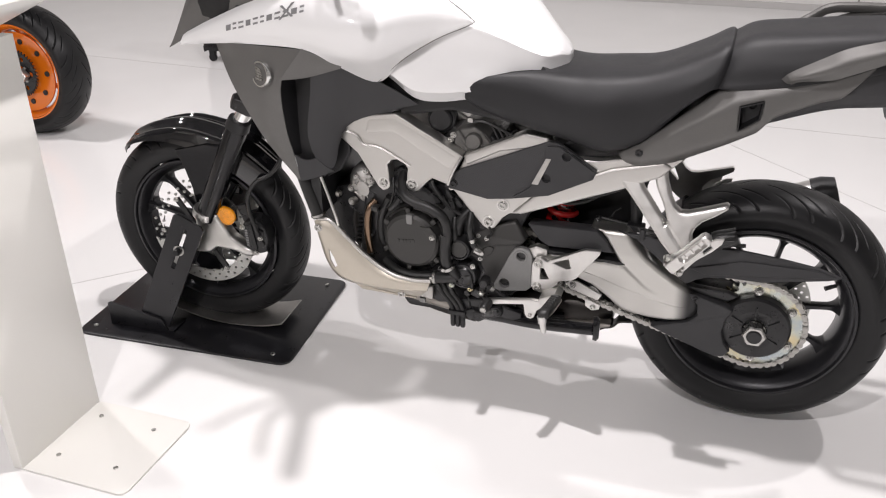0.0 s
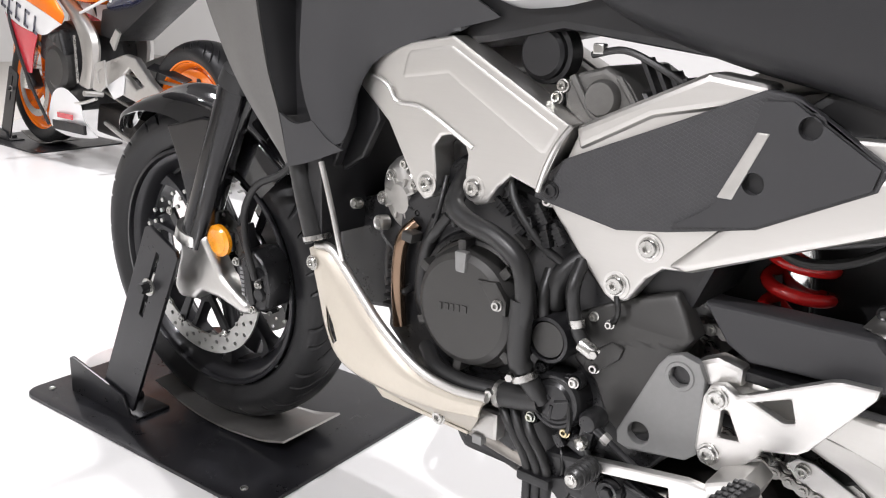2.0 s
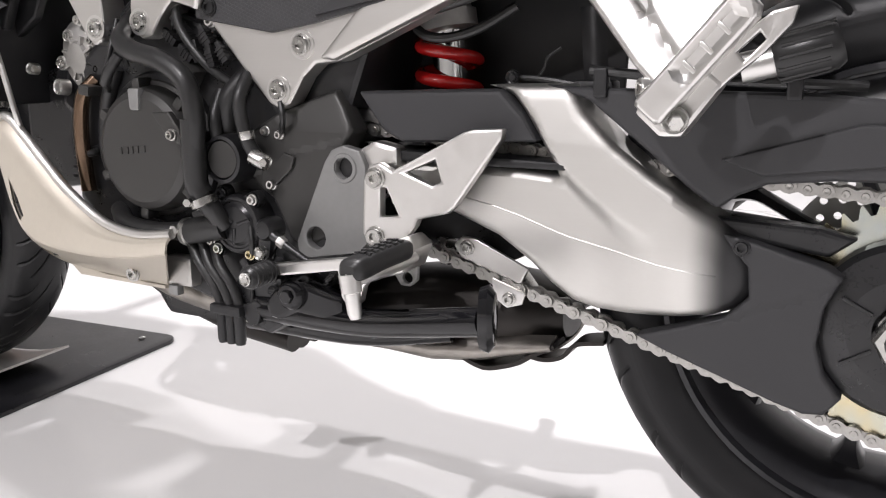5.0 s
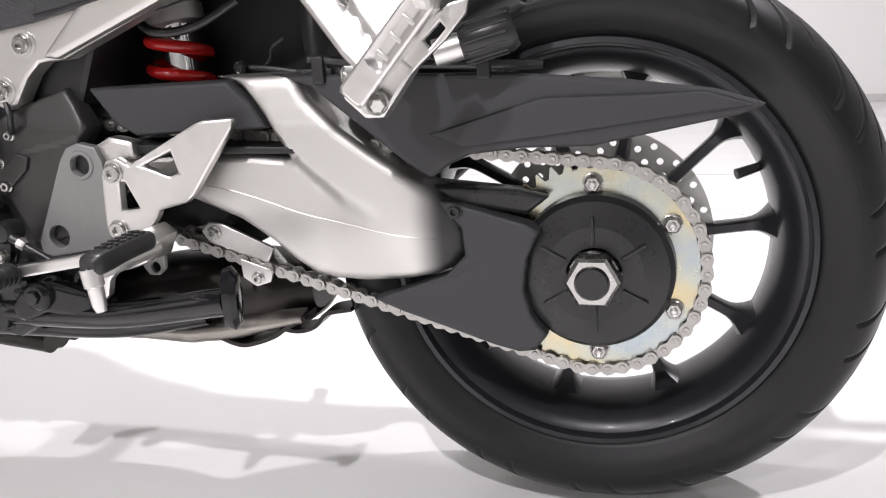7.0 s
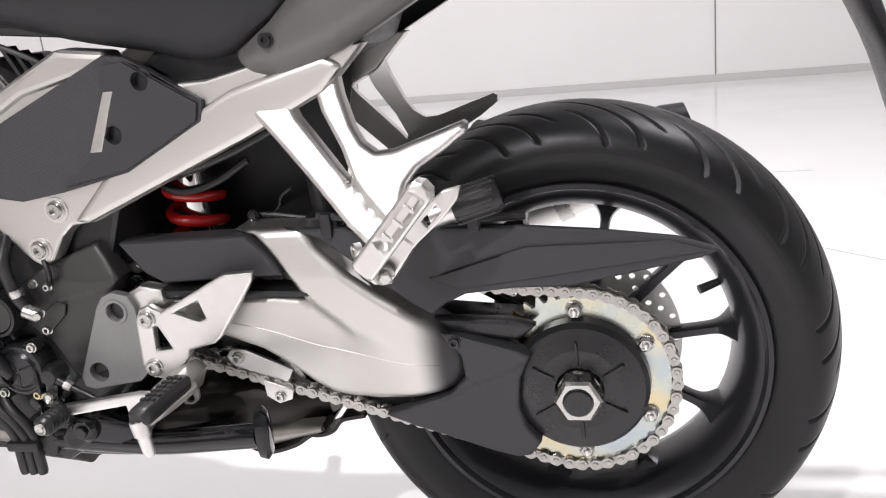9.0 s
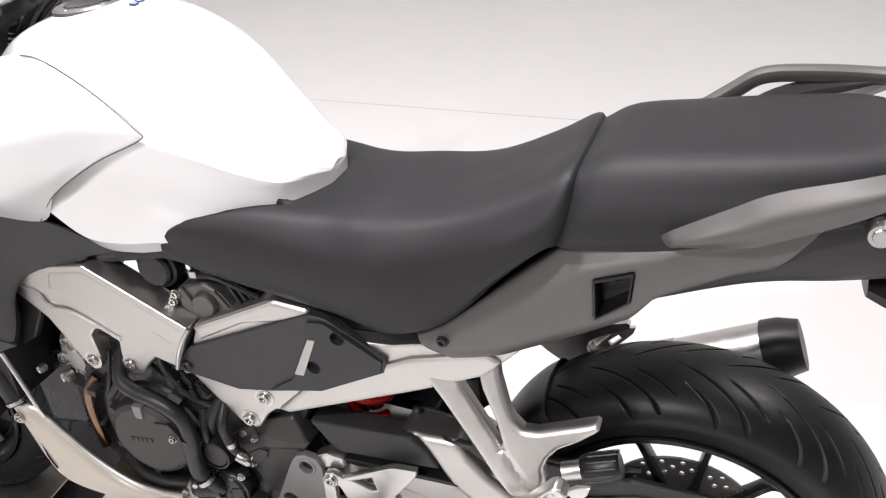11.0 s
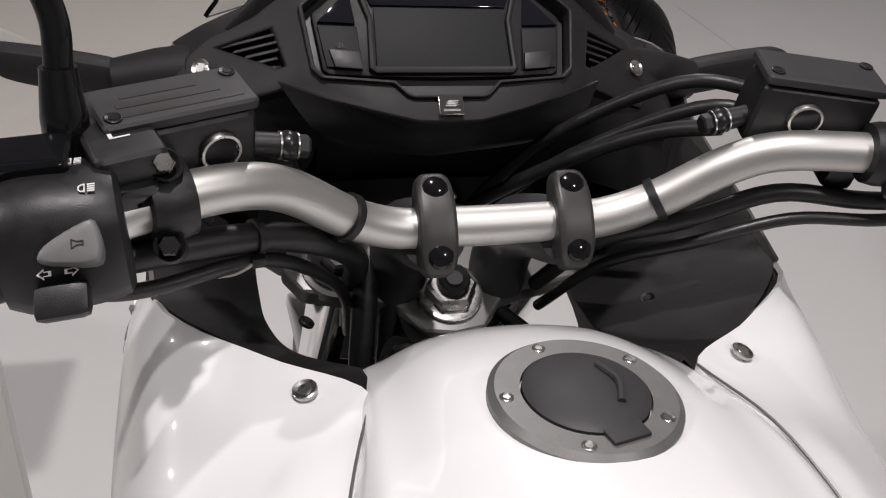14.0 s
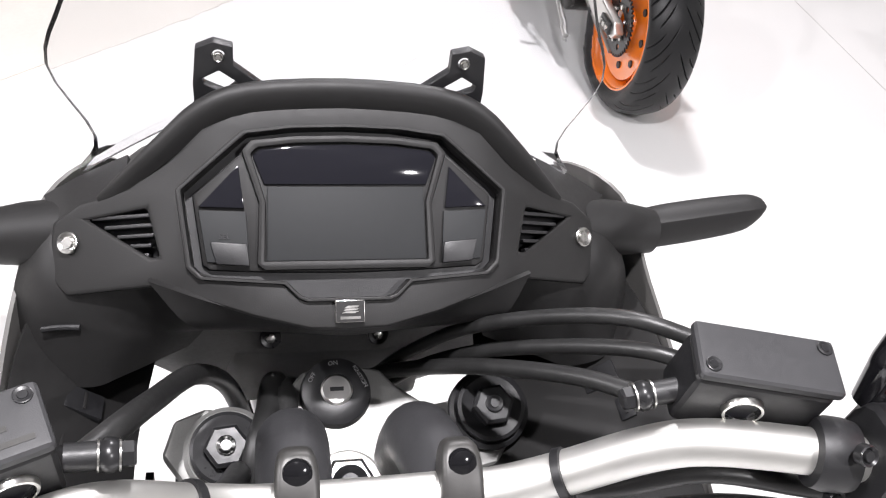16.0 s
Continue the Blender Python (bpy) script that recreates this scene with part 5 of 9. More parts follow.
part("engine_gasket", lathe([(0.088, -0.108), (0.095, -0.106), (0.099, -0.10), (0.099, -0.085), (0.088, -0.085)], CX, CZ, 64), ENAMEL, bike)
# sprocket cover
cov_o = [(0.742, 0.470), (0.783, 0.492), (0.804, 0.503), (0.866, 0.523), (0.880, 0.505), (0.896, 0.478), (0.885, 0.462), (0.874, 0.44), (0.864, 0.40), (0.858, 0.35), (0.82, 0.335), (0.80, 0.345), (0.777, 0.392), (0.75, 0.41), (0.738, 0.434)]
cov_line = below([(0.70, 0.50), (0.785, 0.485), (0.80, 0.479), (0.90, 0.475)])
cov_rib = below([(0.74, 0.418), (0.785, 0.432), (0.812, 0.452), (0.90, 0.47)])
part("sprocket_cover", relief(cov_o, lambda x, z: -0.1045 + 0.28 * max(0.0, -cov_line(x, z)) * ease(x, 0.785, 0.80) + 0.0022 * ease(cov_rib(x, z), -0.001, 0.002), -0.07, 0.005, step=0.005), COVERM, bike, "satin charcoal sprocket cover with a sloping ledge", 40)
part("cover_panel", plate([(0.765, 0.425), (0.80, 0.45), (0.815, 0.445), (0.81, 0.43), (0.775, 0.40), (0.765, 0.405)], -0.1068, -0.10, 0.002), COVERM, bike)
# water pump, round sensor cover and their bolts
part("round_cover", lathe([(0, -0.135), (0.022, -0.135), (0.025, -0.130), (0.026, -0.09), (0, -0.09)], 0.729, 0.441, 36), COVERM, bike)
part("cover_ring", lathe([(0.0245, -0.137), (0.0285, -0.136), (0.030, -0.128), (0.030, -0.09), (0.0245, -0.09)], 0.729, 0.441, 36, True), BLACK, bike)
pump = part("water_pump", lathe([(0, -0.131), (0.022, -0.1305), (0.026, -0.127), (0.029, -0.127), (0.0305, -0.129), (0.034, -0.129), (0.036, -0.127), (0.0375, -0.122), (0.0385, -0.116), (0.040, -0.085), (0, -0.085)], 0.739, 0.361, 48), ENAMEL, bike, "round black water pump cover")
for a in (20, 140, 262):
    c, q = math.cos(radians(a)), math.sin(radians(a))
    part("pump_rib", tube([(0.739 + 0.004 * c, -0.1305, 0.361 + 0.004 * q), (0.739 + 0.024 * c, -0.129, 0.361 + 0.024 * q)], 0.0026, 8, smooth=False), ENAMEL, pump)
for bx, bz, mt in ((0.764, 0.393, FORGED), (0.757, 0.325, ZINC), (0.706, 0.328, ZINC), (0.716, 0.398, ENAMEL)):
    knob((bx, -0.112, bz), (0, -1, 0), 0.0105, 0.012, ENAMEL, pump, "pump_boss", 18)
    bolt(bx, -0.124, bz, 0.0072, mt, pump, 0.006)
for bx, bz in ((0.672, 0.368), (0.690, 0.335), (0.80, 0.35), (0.765, 0.352), (0.655, 0.338)):
    bolt(bx, -0.118, bz, 0.006, (FORGED, ENAMEL)[int(bx * 1000) % 2], bike, 0.006)
knob((0.731, -0.124, 0.350), (0, -1, 0), 0.008, 0.005, ENAMEL, bike, "sensor_plug", 6, True)
# hoses
big = [(0.565, -0.08, 0.625), (0.573, -0.115, 0.603), (0.585, -0.142, 0.583), (0.612, -0.15, 0.569), (0.660, -0.152, 0.557), (0.696, -0.152, 0.532), (0.704, -0.15, 0.484), (0.696, -0.148, 0.438), (0.698, -0.145, 0.405), (0.715, -0.138, 0.377), (0.722, -0.128, 0.358)]
for pts, r in ((big, 0.0127),
               ([(0.700, -0.15, 0.490), (0.697, -0.148, 0.445), (0.697, -0.146, 0.41), (0.703, -0.143, 0.397)], 0.0145),
               ([(0.655, -0.128, 0.345), (0.69, -0.13, 0.352), (0.722, -0.128, 0.358)], 0.0165),
               ([(0.81, -0.05, 0.565), (0.775, -0.08, 0.553), (0.745, -0.10, 0.537), (0.724, -0.112, 0.508), (0.718, -0.11, 0.475)], 0.0135),
               ([(0.755, -0.11, 0.54), (0.757, -0.13, 0.515), (0.758, -0.13, 0.49), (0.765, -0.128, 0.462), (0.775, -0.12, 0.44)], 0.0085),
               ([(0.712, -0.11, 0.52), (0.715, -0.128, 0.49), (0.718, -0.128, 0.465)], 0.008),
               ([(0.53, -0.07, 0.35), (0.503, -0.10, 0.42), (0.503, -0.10, 0.49), (0.53, -0.105, 0.55)], 0.011),
               ([(0.51, -0.10, 0.36), (0.55, -0.125, 0.348), (0.60, -0.13, 0.343), (0.65, -0.125, 0.345)], 0.012),
               ([(0.655, -0.12, 0.335), (0.676, -0.13, 0.312), (0.700, -0.132, 0.284), (0.710, -0.132, 0.262), (0.712, -0.132, 0.235)], 0.0068),
               ([(0.675, -0.12, 0.335), (0.694, -0.13, 0.308), (0.715, -0.132, 0.284), (0.725, -0.132, 0.262), (0.726, -0.132, 0.235)], 0.0068),
               ([(0.69, -0.115, 0.33), (0.709, -0.128, 0.308), (0.729, -0.13, 0.284), (0.738, -0.13, 0.262), (0.739, -0.13, 0.235)], 0.0068),
               ([(0.80, -0.125, 0.345), (0.79, -0.132, 0.325), (0.80, -0.132, 0.305)], 0.004),
               ([(0.545, -0.11, 0.61), (0.55, -0.13, 0.57), (0.54, -0.13, 0.54), (0.52, -0.11, 0.52)], 0.0035),
               ([(0.57, -0.135, 0.565), (0.556, -0.14, 0.545), (0.542, -0.135, 0.53)], 0.007),
               ([(0.64, -0.1, 0.64), (0.66, -0.12, 0.60), (0.70, -0.122, 0.555), (0.73, -0.11, 0.53)], 0.0055)):
    part("engine_hose", tube(pts, r, 16), HOSE, bike)
part("drain_clip", box(0.701, 0.750, -0.144, -0.118, 0.247, 0.261, 0.004), BLACK, bike)
for k in range(3):
    part("drain_plug", tube([(0.7115 + 0.0138 * k, -0.132, 0.247), (0.712 + 0.0138 * k, -0.132, 0.214), (0.712 + 0.0138 * k, -0.132, 0.209)], [0.0072, 0.0072, 0.006], 14, smooth=False), BLACK, bike)
part("drain_tab", plate([(0.748, 0.262), (0.768, 0.270), (0.778, 0.264), (0.770, 0.240), (0.758, 0.236), (0.748, 0.246)], -0.134, -0.126, 0.002), BLACK, bike)
# gear linkage and side stand pivot
joint_b = part("link_joint", move(lathe([(0, -0.016), (0.010, -0.015), (0.0135, -0.010), (0.0145, 0.0), (0.0135, 0.012), (0, 0.014)], 0, 0, 24), Matrix.Translation((0.803, -0.142, 0.364))), ENAMEL, bike, "black gear linkage joint")
part("link_rod", tube([(0.803, -0.148, 0.364), (0.815, -0.150, 0.357), (0.829, -0.151, 0.350), (0.880, -0.150, 0.322)], [0.0075, 0.006, 0.0045, 0.0035], 12, smooth=False), ENAMEL, joint_b)
knob((0.822, -0.151, 0.3535), (0.86, 0, -0.5), 0.0068, 0.010, CAST, joint_b, "rod_nut", 6, True)
part("link_arm", plate([(0.792, 0.362), (0.812, 0.368), (0.806, 0.332), (0.798, 0.324), (0.788, 0.330)], -0.150, -0.140, 0.003), ENAMEL, bike)
knob((0.797, -0.148, 0.336), (0, -1, 0), 0.0085, 0.010, STEEL, bike, "link_bolt", 20)
pivot = part("stand_pivot", move(lathe([(0, -0.022), (0.013, -0.021), (0.017, -0.017), (0.019, -0.010), (0.020, 0.03), (0, 0.03)], 0, 0, 28), Matrix.Translation((0.838, -0.140, 0.290))), GLOSS, bike, "gloss black side stand pivot")
knob((0.838, -0.161, 0.290), (0, -1, 0), 0.0085, 0.005, ENAMEL, pivot, "pivot_bolt", 6, True)
part("pivot_arm", plate([(0.795, 0.275), (0.810, 0.292), (0.842, 0.306), (0.905, 0.292), (0.905, 0.262), (0.842, 0.268), (0.815, 0.255), (0.800, 0.258)], -0.150, -0.125, 0.006, seg=3), GLOSS, pivot)
part("pump_connector", box(0.603, 0.650, -0.118, -0.07, 0.268, 0.308, 0.006), CAST, bike, "pale silver sensor housing")
part("connector_tab", box(0.612, 0.628, -0.122, -0.11, 0.256, 0.27, 0.002), GREYPLATE, bike)
for at, d, r, h in (((0.703, -0.144, 0.394), (0.4, 0.1, -1), 0.0172, 0.010), ((0.771, -0.128, 0.446), (1, 0, -0.4), 0.0098, 0.022), ((0.658, -0.129, 0.346), (1, 0, 0.1), 0.0178, 0.008), ((0.763, -0.129, 0.475), (0.2, 0, -1), 0.0095, 0.010)):
    knob(at, d, r, h, STEEL, bike, "hose_clamp", 18)
for at in ((0.694, -0.158, 0.39), (0.79, -0.13, 0.44), (0.655, -0.145, 0.352)):
    knob(at, (0.3, -1, 0), 0.006, 0.007, STEEL, bike, "clamp_screw", 6, True)
# wiring connectors between the frame and the clutch cover
for k, (bx, bz) in enumerate(((0.655, 0.60), (0.672, 0.585), (0.688, 0.566), (0.665, 0.565), (0.70, 0.585), (0.71, 0.56), (0.64, 0.585), (0.725, 0.565))):
    m = Matrix.Translation((bx, -0.112 - 0.004 * (k % 3), bz)) @ Matrix.Rotation(radians(40 + 17 * (k % 3)), 4, "Y") @ Matrix.Scale(0.72, 4)
    c = part("wire_connector", move(merge(box(-0.015, 0.015, -0.008, 0.008, -0.007, 0.007, 0.002), box(-0.024, -0.012, -0.005, 0.005, -0.005, 0.005, 0.002)), m), BLACK, bike)
    part("connector_rib", move(merge(*[box(-0.010 + 0.007 * j, -0.007 + 0.007 * j, -0.0092, 0.0092, -0.0082, 0.0082, 0) for j in range(3)]), m), HOSE, c)
part("front_filler", plate([(0.306, 0.37), (0.306, 0.53), (0.405, 0.56), (0.41, 0.60), (0.50, 0.64), (0.56, 0.60), (0.54, 0.40)], -0.075, 0.075, 0.008), ENAMEL, bike)
for bx, bz in ((0.432, 0.592), (0.476, 0.585), (0.486, 0.548), (0.414, 0.556)):
    knob((bx, -0.085, bz), (0, -1, 0), 0.010, 0.010, CAST, bike, "head_boss", 16)
    bolt(bx, -0.095, bz, 0.006, STEEL, bike, 0.005)
for k in range(4):
    part("head_rib", move(box(-0.03, 0.03, -0.100, -0.085, -0.002, 0.002, 0.001), Matrix.Translation((0.452, 0, 0.562)) @ Matrix.Rotation(radians(20 + 44 * k), 4, "Y")), CAST, bike)
knob((0.424, -0.095, 0.523), (-0.2, -1, 0.1), 0.011, 0.016, CAST, bike, "head_boss", 20)
knob((0.39, -0.115, 0.548), (0, -1, 0.1), 0.008, 0.012, STEEL, bike)
for k in range(7):
    part("cylinder_fin", box(0.432 - 0.002 * k, 0.456 - 0.002 * k, -0.098, -0.06, 0.476 - 0.013 * k, 0.481 - 0.013 * k, 0.001), ENAMEL, bike)
rng = random.Random(5)
for k in range(30):
    bx, bz = rng.uniform(0.44, 0.80), rng.uniform(0.30, 0.62)
    if (bx - 0.603) ** 2 + (bz - 0.447) ** 2 < 0.0105 or bx + bz > 1.33 or (bx < 0.56 and bz < 0.42) or (bz < 0.36 and bx < 0.66):
        continue
    y = -rng.uniform(0.095, 0.118)
    if k % 3 == 0:
        s = rng.uniform(0.008, 0.018)
        part("engine_fitting", move(box(-s, s, -0.012, 0.012, -s * 0.7, s * 0.7, 0.003), Matrix.Translation((bx, y, bz)) @ Matrix.Rotation(rng.uniform(0, 3), 4, "Y")), (ENAMEL, BLACK, COVERM)[k % 3 if k % 2 else 2], bike)
    else:
        bolt(bx, y, bz, rng.uniform(0.005, 0.009), (STEEL, FORGED, ENAMEL)[k % 3], bike, 0.008)
    if k % 4 == 1:
        e = Vector((bx + rng.uniform(-0.05, 0.05), y - 0.01, bz + rng.uniform(-0.06, 0.06)))
        part("engine_cable", tube([(bx, y, bz), ((bx + e.x) / 2 + 0.01, y - 0.014, (bz + e.z) / 2), e], rng.uniform(0.0025, 0.005), 8), HOSE, bike)
# radiator and pipes in front of the engine
part("radiator", plate([(0.33, 0.50), (0.36, 0.50), (0.36, 0.85), (0.33, 0.85)], -0.16, 0.16, 0.004), BLACK, bike, "black radiator")
part("radiator_side", plate([(0.34, 0.60), (0.365, 0.60), (0.395, 0.66), (0.40, 0.73), (0.34, 0.72)], -0.14, -0.125, 0.004), BLACK, bike)
pair("guard_panel", plate([(0.27, 0.60), (0.34, 0.72), (0.42, 0.735), (0.432, 0.67), (0.40, 0.615), (0.30, 0.556)], -0.118, -0.105, 0.004), BLACK, bike)
part("down_tube", tube([(0.30, -0.15, 0.62), (0.325, -0.155, 0.55), (0.345, -0.155, 0.49)], 0.018, 16), HOSE, bike, "black rubber coolant hose")
knob((0.343, -0.155, 0.50), (0.3, 0, -1), 0.021, 0.008, STEEL, bike, "hose_clamp")
part("stay_rod", tube([(0.365, -0.165, 0.61), (0.385, -0.165, 0.55), (0.40, -0.165, 0.50), (0.402, -0.16, 0.475)], 0.004, 10), FORGED, bike, "bright bent stay rod")
for k, y in enumerate((-0.07, -0.03, 0.03, 0.07)):
    part("exhaust_header", tube([(0.46, y, 0.52), (0.425, y, 0.48), (0.43, y * 0.9, 0.38), (0.50, y * 0.7, 0.27), (0.62, y * 0.5, 0.21), (0.75, y * 0.5, 0.19)], 0.019, 16), PIPE, bike)
part("header_pipe", tube([(0.487, -0.10, 0.535), (0.474, -0.112, 0.515), (0.468, -0.115, 0.485), (0.466, -0.115, 0.44), (0.470, -0.114, 0.385)], 0.0100, 16), GOLD, bike, "heat-tinted bronze exhaust pipe")
# belly cowl
bel = [[(0.343, -0.150, 0.484), (0.340, -0.158, 0.483), (0.335, -0.159, 0.480), (0.331, -0.158, 0.477), (0.326, -0.150, 0.470)],
       [(0.372, -0.150, 0.485), (0.364, -0.161, 0.462), (0.352, -0.161, 0.438), (0.345, -0.157, 0.425), (0.336, -0.146, 0.414)],
       [(0.400, -0.150, 0.462), (0.388, -0.162, 0.436), (0.370, -0.161, 0.388), (0.362, -0.157, 0.366), (0.350, -0.142, 0.352)],
       [(0.432, -0.150, 0.431), (0.418, -0.162, 0.400), (0.393, -0.161, 0.344), (0.384, -0.157, 0.328), (0.372, -0.130, 0.304)],
       [(0.478, -0.150, 0.390), (0.462, -0.162, 0.366), (0.432, -0.161, 0.322), (0.424, -0.157, 0.310), (0.412, -0.118, 0.280)],
       [(0.540, -0.150, 0.353), (0.525, -0.162, 0.341), (0.504, -0.161, 0.312), (0.499, -0.157, 0.303), (0.488, -0.115, 0.271)],
       [(0.600, -0.150, 0.342), (0.596, -0.162, 0.334), (0.582, -0.161, 0.313), (0.577, -0.157, 0.305), (0.553, -0.115, 0.268)],
       [(0.658, -0.150, 0.347), (0.656, -0.162, 0.340), (0.650, -0.161, 0.323), (0.647, -0.157, 0.315), (0.604, -0.115, 0.267)]]
bel_bm = sheet(bel, 5, 0.004)
cut_hole(bel_bm, [(0.368, 0.404), (0.371, 0.366), (0.382, 0.344), (0.391, 0.352), (0.383, 0.376)])
cut_hole(bel_bm, [(0.382, 0.299), (0.398, 0.306), (0.430, 0.296), (0.414, 0.286), (0.394, 0.288)])
pair("belly_cowl", bel_bm, CHAMP, bike, "champagne silver belly cowl")
pair("belly_edge", tube([(x, y - 0.004, z) for x, y, z in (c[0] for c in bel)], 0.0065, 12), ALU, bike, "bright rolled edge of the belly cowl")
part("exhaust_pipe", tube([(0.48, -0.05, 0.285), (0.56, -0.065, 0.258), (0.66, -0.07, 0.243), (0.76, -0.07, 0.236), (0.86, -0.04, 0.232)], 0.021, 18), SHIELD, bike, "tan heat-stained exhaust pipe")
part("belly_floor", plate([(0.42, 0.279), (0.49, 0.270), (0.60, 0.266), (0.60, 0.261), (0.44, 0.264)], -0.116, 0.116, 0.001), CHAMP, bike)
for sy in (-1, 1):
    bolt(0.343, sy * 0.163, 0.460, 0.011, STEEL, bike, 0.005, sy)
    bolt(0.566, sy * 0.136, 0.283, 0.011, STEEL, bike, 0.006, sy)

# footrests
grey = [(0.862, 0.442), (0.872, 0.456), (0.888, 0.462), (0.91, 0.457), (0.918, 0.44), (0.918, 0.35), (0.905, 0.338), (0.835, 0.326), (0.820, 0.330), (0.818, 0.345)]
pair("bracket_plate", plate(grey, -0.112, -0.098, 0.0025, holes=[circle(0.889, 0.436, 0.013, 6, 0.4), circle(0.846, 0.351, 0.0135, 20)]), GREYPLATE, bike, "grey painted footrest bracket plate")
pair("pivot_cap", lathe([(0.0128, -0.1135), (0.0165, -0.1135), (0.0175, -0.112), (0.0175, -0.10), (0.0128, -0.10)], 0.889, 0.436, 32, True), GREYPLATE, bike)
pair("hex_socket", lathe([(0, -0.104), (0.0125, -0.104), (0.0125, -0.099), (0, -0.099)], 0.889, 0.436, 6), ENAMEL, bike)
pair("pivot_housing", plate([(0.90, 0.455), (0.925, 0.468), (0.955, 0.462), (0.955, 0.44), (0.91, 0.43)], -0.104, -0.08, 0.006), FORGED, bike)
heel = [(0.921, 0.425), (0.928, 0.442), (0.942, 0.446), (0.958, 0.437), (1.045, 0.482), (1.055, 0.485), (1.091, 0.487), (1.089, 0.476), (1.035, 0.402), (1.025, 0.394), (0.990, 0.385), (0.986, 0.376), (0.965, 0.352), (0.945, 0.345), (0.925, 0.35), (0.918, 0.365)]
pair("heel_guard", plate(heel, -0.121, -0.108, 0.003, holes=[[(0.975, 0.436), (1.012, 0.452), (1.019, 0.428), (1.008, 0.424)], [(0.943, 0.418), (0.950, 0.418), (0.965, 0.388), (0.942, 0.385)]], seg=2), FORGED, bike, "satin aluminium heel guard with cut-outs")
for sy in (-1, 1):
    for bx, bz in ((0.937, 0.428), (0.935, 0.362)):
        bolt(bx, sy * 0.121, bz, 0.0125, STEEL, bike, 0.006, sy, "heel_bolt")
    part("peg_mount", plate([(0.95, 0.352), (0.99, 0.372), (1.005, 0.36), (0.995, 0.335), (0.965, 0.325), (0.95, 0.335)], sy * 0.11, sy * 0.165, 0.005), FORGED, bike)
    ring = [(math.copysign(abs(math.cos(v)) ** 0.6, math.cos(v)), math.copysign(abs(math.sin(v)) ** 0.6, math.sin(v))) for v in (math.tau * k / 20 for k in range(20))]
    peg = loft([[Vector((cx + a * u, sy * cy, cz + h * w)) for u, w in ring] for cx, cy, cz, a, h in ((0.997, 0.163, 0.362, 0.011, 0.009), (0.995, 0.169, 0.3615, 0.0125, 0.0115), (0.988, 0.20, 0.358, 0.013, 0.012), (0.981, 0.230, 0.3535, 0.0135, 0.012), (0.979, 0.239, 0.3525, 0.0125, 0.0105), (0.978, 0.243, 0.352, 0.008, 0.006))], 3, 1)
    p = part("foot_peg", peg, HOSE, bike, "black studded rubber foot peg")
    for k in range(6):
        for j in (-1, 0, 1):
            part("peg_stud", box(-0.0026, 0.0026, -0.0030, 0.0030, -0.001, 0.0022, 0.0008), HOSE, p).location = (0.9935 - 0.0021 * k + 0.0068 * j, sy * (0.175 + 0.009 * k), 0.3728 - 0.0012 * k - 0.0006 * abs(j))
    part("peg_bar", tube([(1.0, sy * 0.15, 0.350), (0.992, sy * 0.20, 0.346), (0.975, sy * 0.242, 0.342)], 0.008, 12), FORGED, bike)
    part("peg_feeler", tube([(0.976, sy * 0.236, 0.348), (0.979, sy * 0.237, 0.330), (0.9795, sy * 0.237, 0.329), (0.982, sy * 0.237, 0.309), (0.983, sy * 0.237, 0.303)], [0.0115, 0.0105, 0.0085, 0.0075, 0.0055], 18, smooth=False), FORGED, bike, "aluminium feeler pin under the peg")
part("shift_lever", plate([(0.815, 0.312), (0.85, 0.318), (0.912, 0.329), (0.916, 0.300), (0.922, 0.291), (0.932, 0.289), (0.941, 0.296), (0.946, 0.315), (0.960, 0.328), (0.962, 0.345), (0.93, 0.346), (0.85, 0.333), (0.815, 0.327)], -0.165, -0.153, 0.003), FORGED, bike, "satin aluminium gear lever")
knob((0.930, -0.164, 0.301), (0, -1, 0), 0.006, 0.003, STEEL, bike, "lever_pivot", 18)
toe = part("toe_peg", move(lathe([(0, -0.022), (0.010, -0.022), (0.0125, -0.018), (0.0125, 0.022), (0, 0.022)], 0, 0, 20), Matrix.Translation((0.818, -0.185, 0.319))), HOSE, bike, "black ribbed rubber toe peg")
knob((0.818, -0.207, 0.319), (0, -1, 0), 0.008, 0.003, STEEL, toe, "toe_cap")
for k in range(5):
    part("toe_rib", lathe([(0.0125, -0.0015), (0.014, -0.001), (0.014, 0.001), (0.0125, 0.0015)], 0.818, 0.319, 18), HOSE, toe).location.y = -0.2 + 0.008 * k
part("tab", plate([(0.952, 0.352), (0.990, 0.350), (0.988, 0.316), (0.978, 0.308), (0.966, 0.308), (0.950, 0.332)], -0.12, -0.113, 0.003, holes=[circle(0.975, 0.318, 0.006, 14)]), GREYPLATE, bike)
# side stand, folded up
part("side_stand", tube([(0.76, -0.115, 0.258), (0.85, -0.128, 0.260), (0.95, -0.148, 0.270), (1.098, -0.180, 0.300)], [0.018, 0.0165, 0.0160, 0.0155], 20), GLOSS, bike, "black folded side stand")
part("stand_foot", lathe([(0, -0.010), (0.028, -0.009), (0.031, 0), (0.024, 0.006), (0, 0.008)], 0, 0, 28), GLOSS, bike).matrix_basis = Matrix.Translation((1.104, -0.181, 0.304)) @ Matrix.Rotation(radians(-78), 4, "Z") @ Matrix.Diagonal((0.55, 1, 1.15, 1))
part("stand_bracket", plate([(0.73, 0.29), (0.80, 0.30), (0.82, 0.25), (0.78, 0.225), (0.73, 0.245)], -0.125, -0.09, 0.006), ENAMEL, bike)
part("stand_spring", tube([(0.79, -0.13, 0.285), (0.85, -0.14, 0.28), (0.91, -0.145, 0.272)], 0.006, 10), ENAMEL, bike)
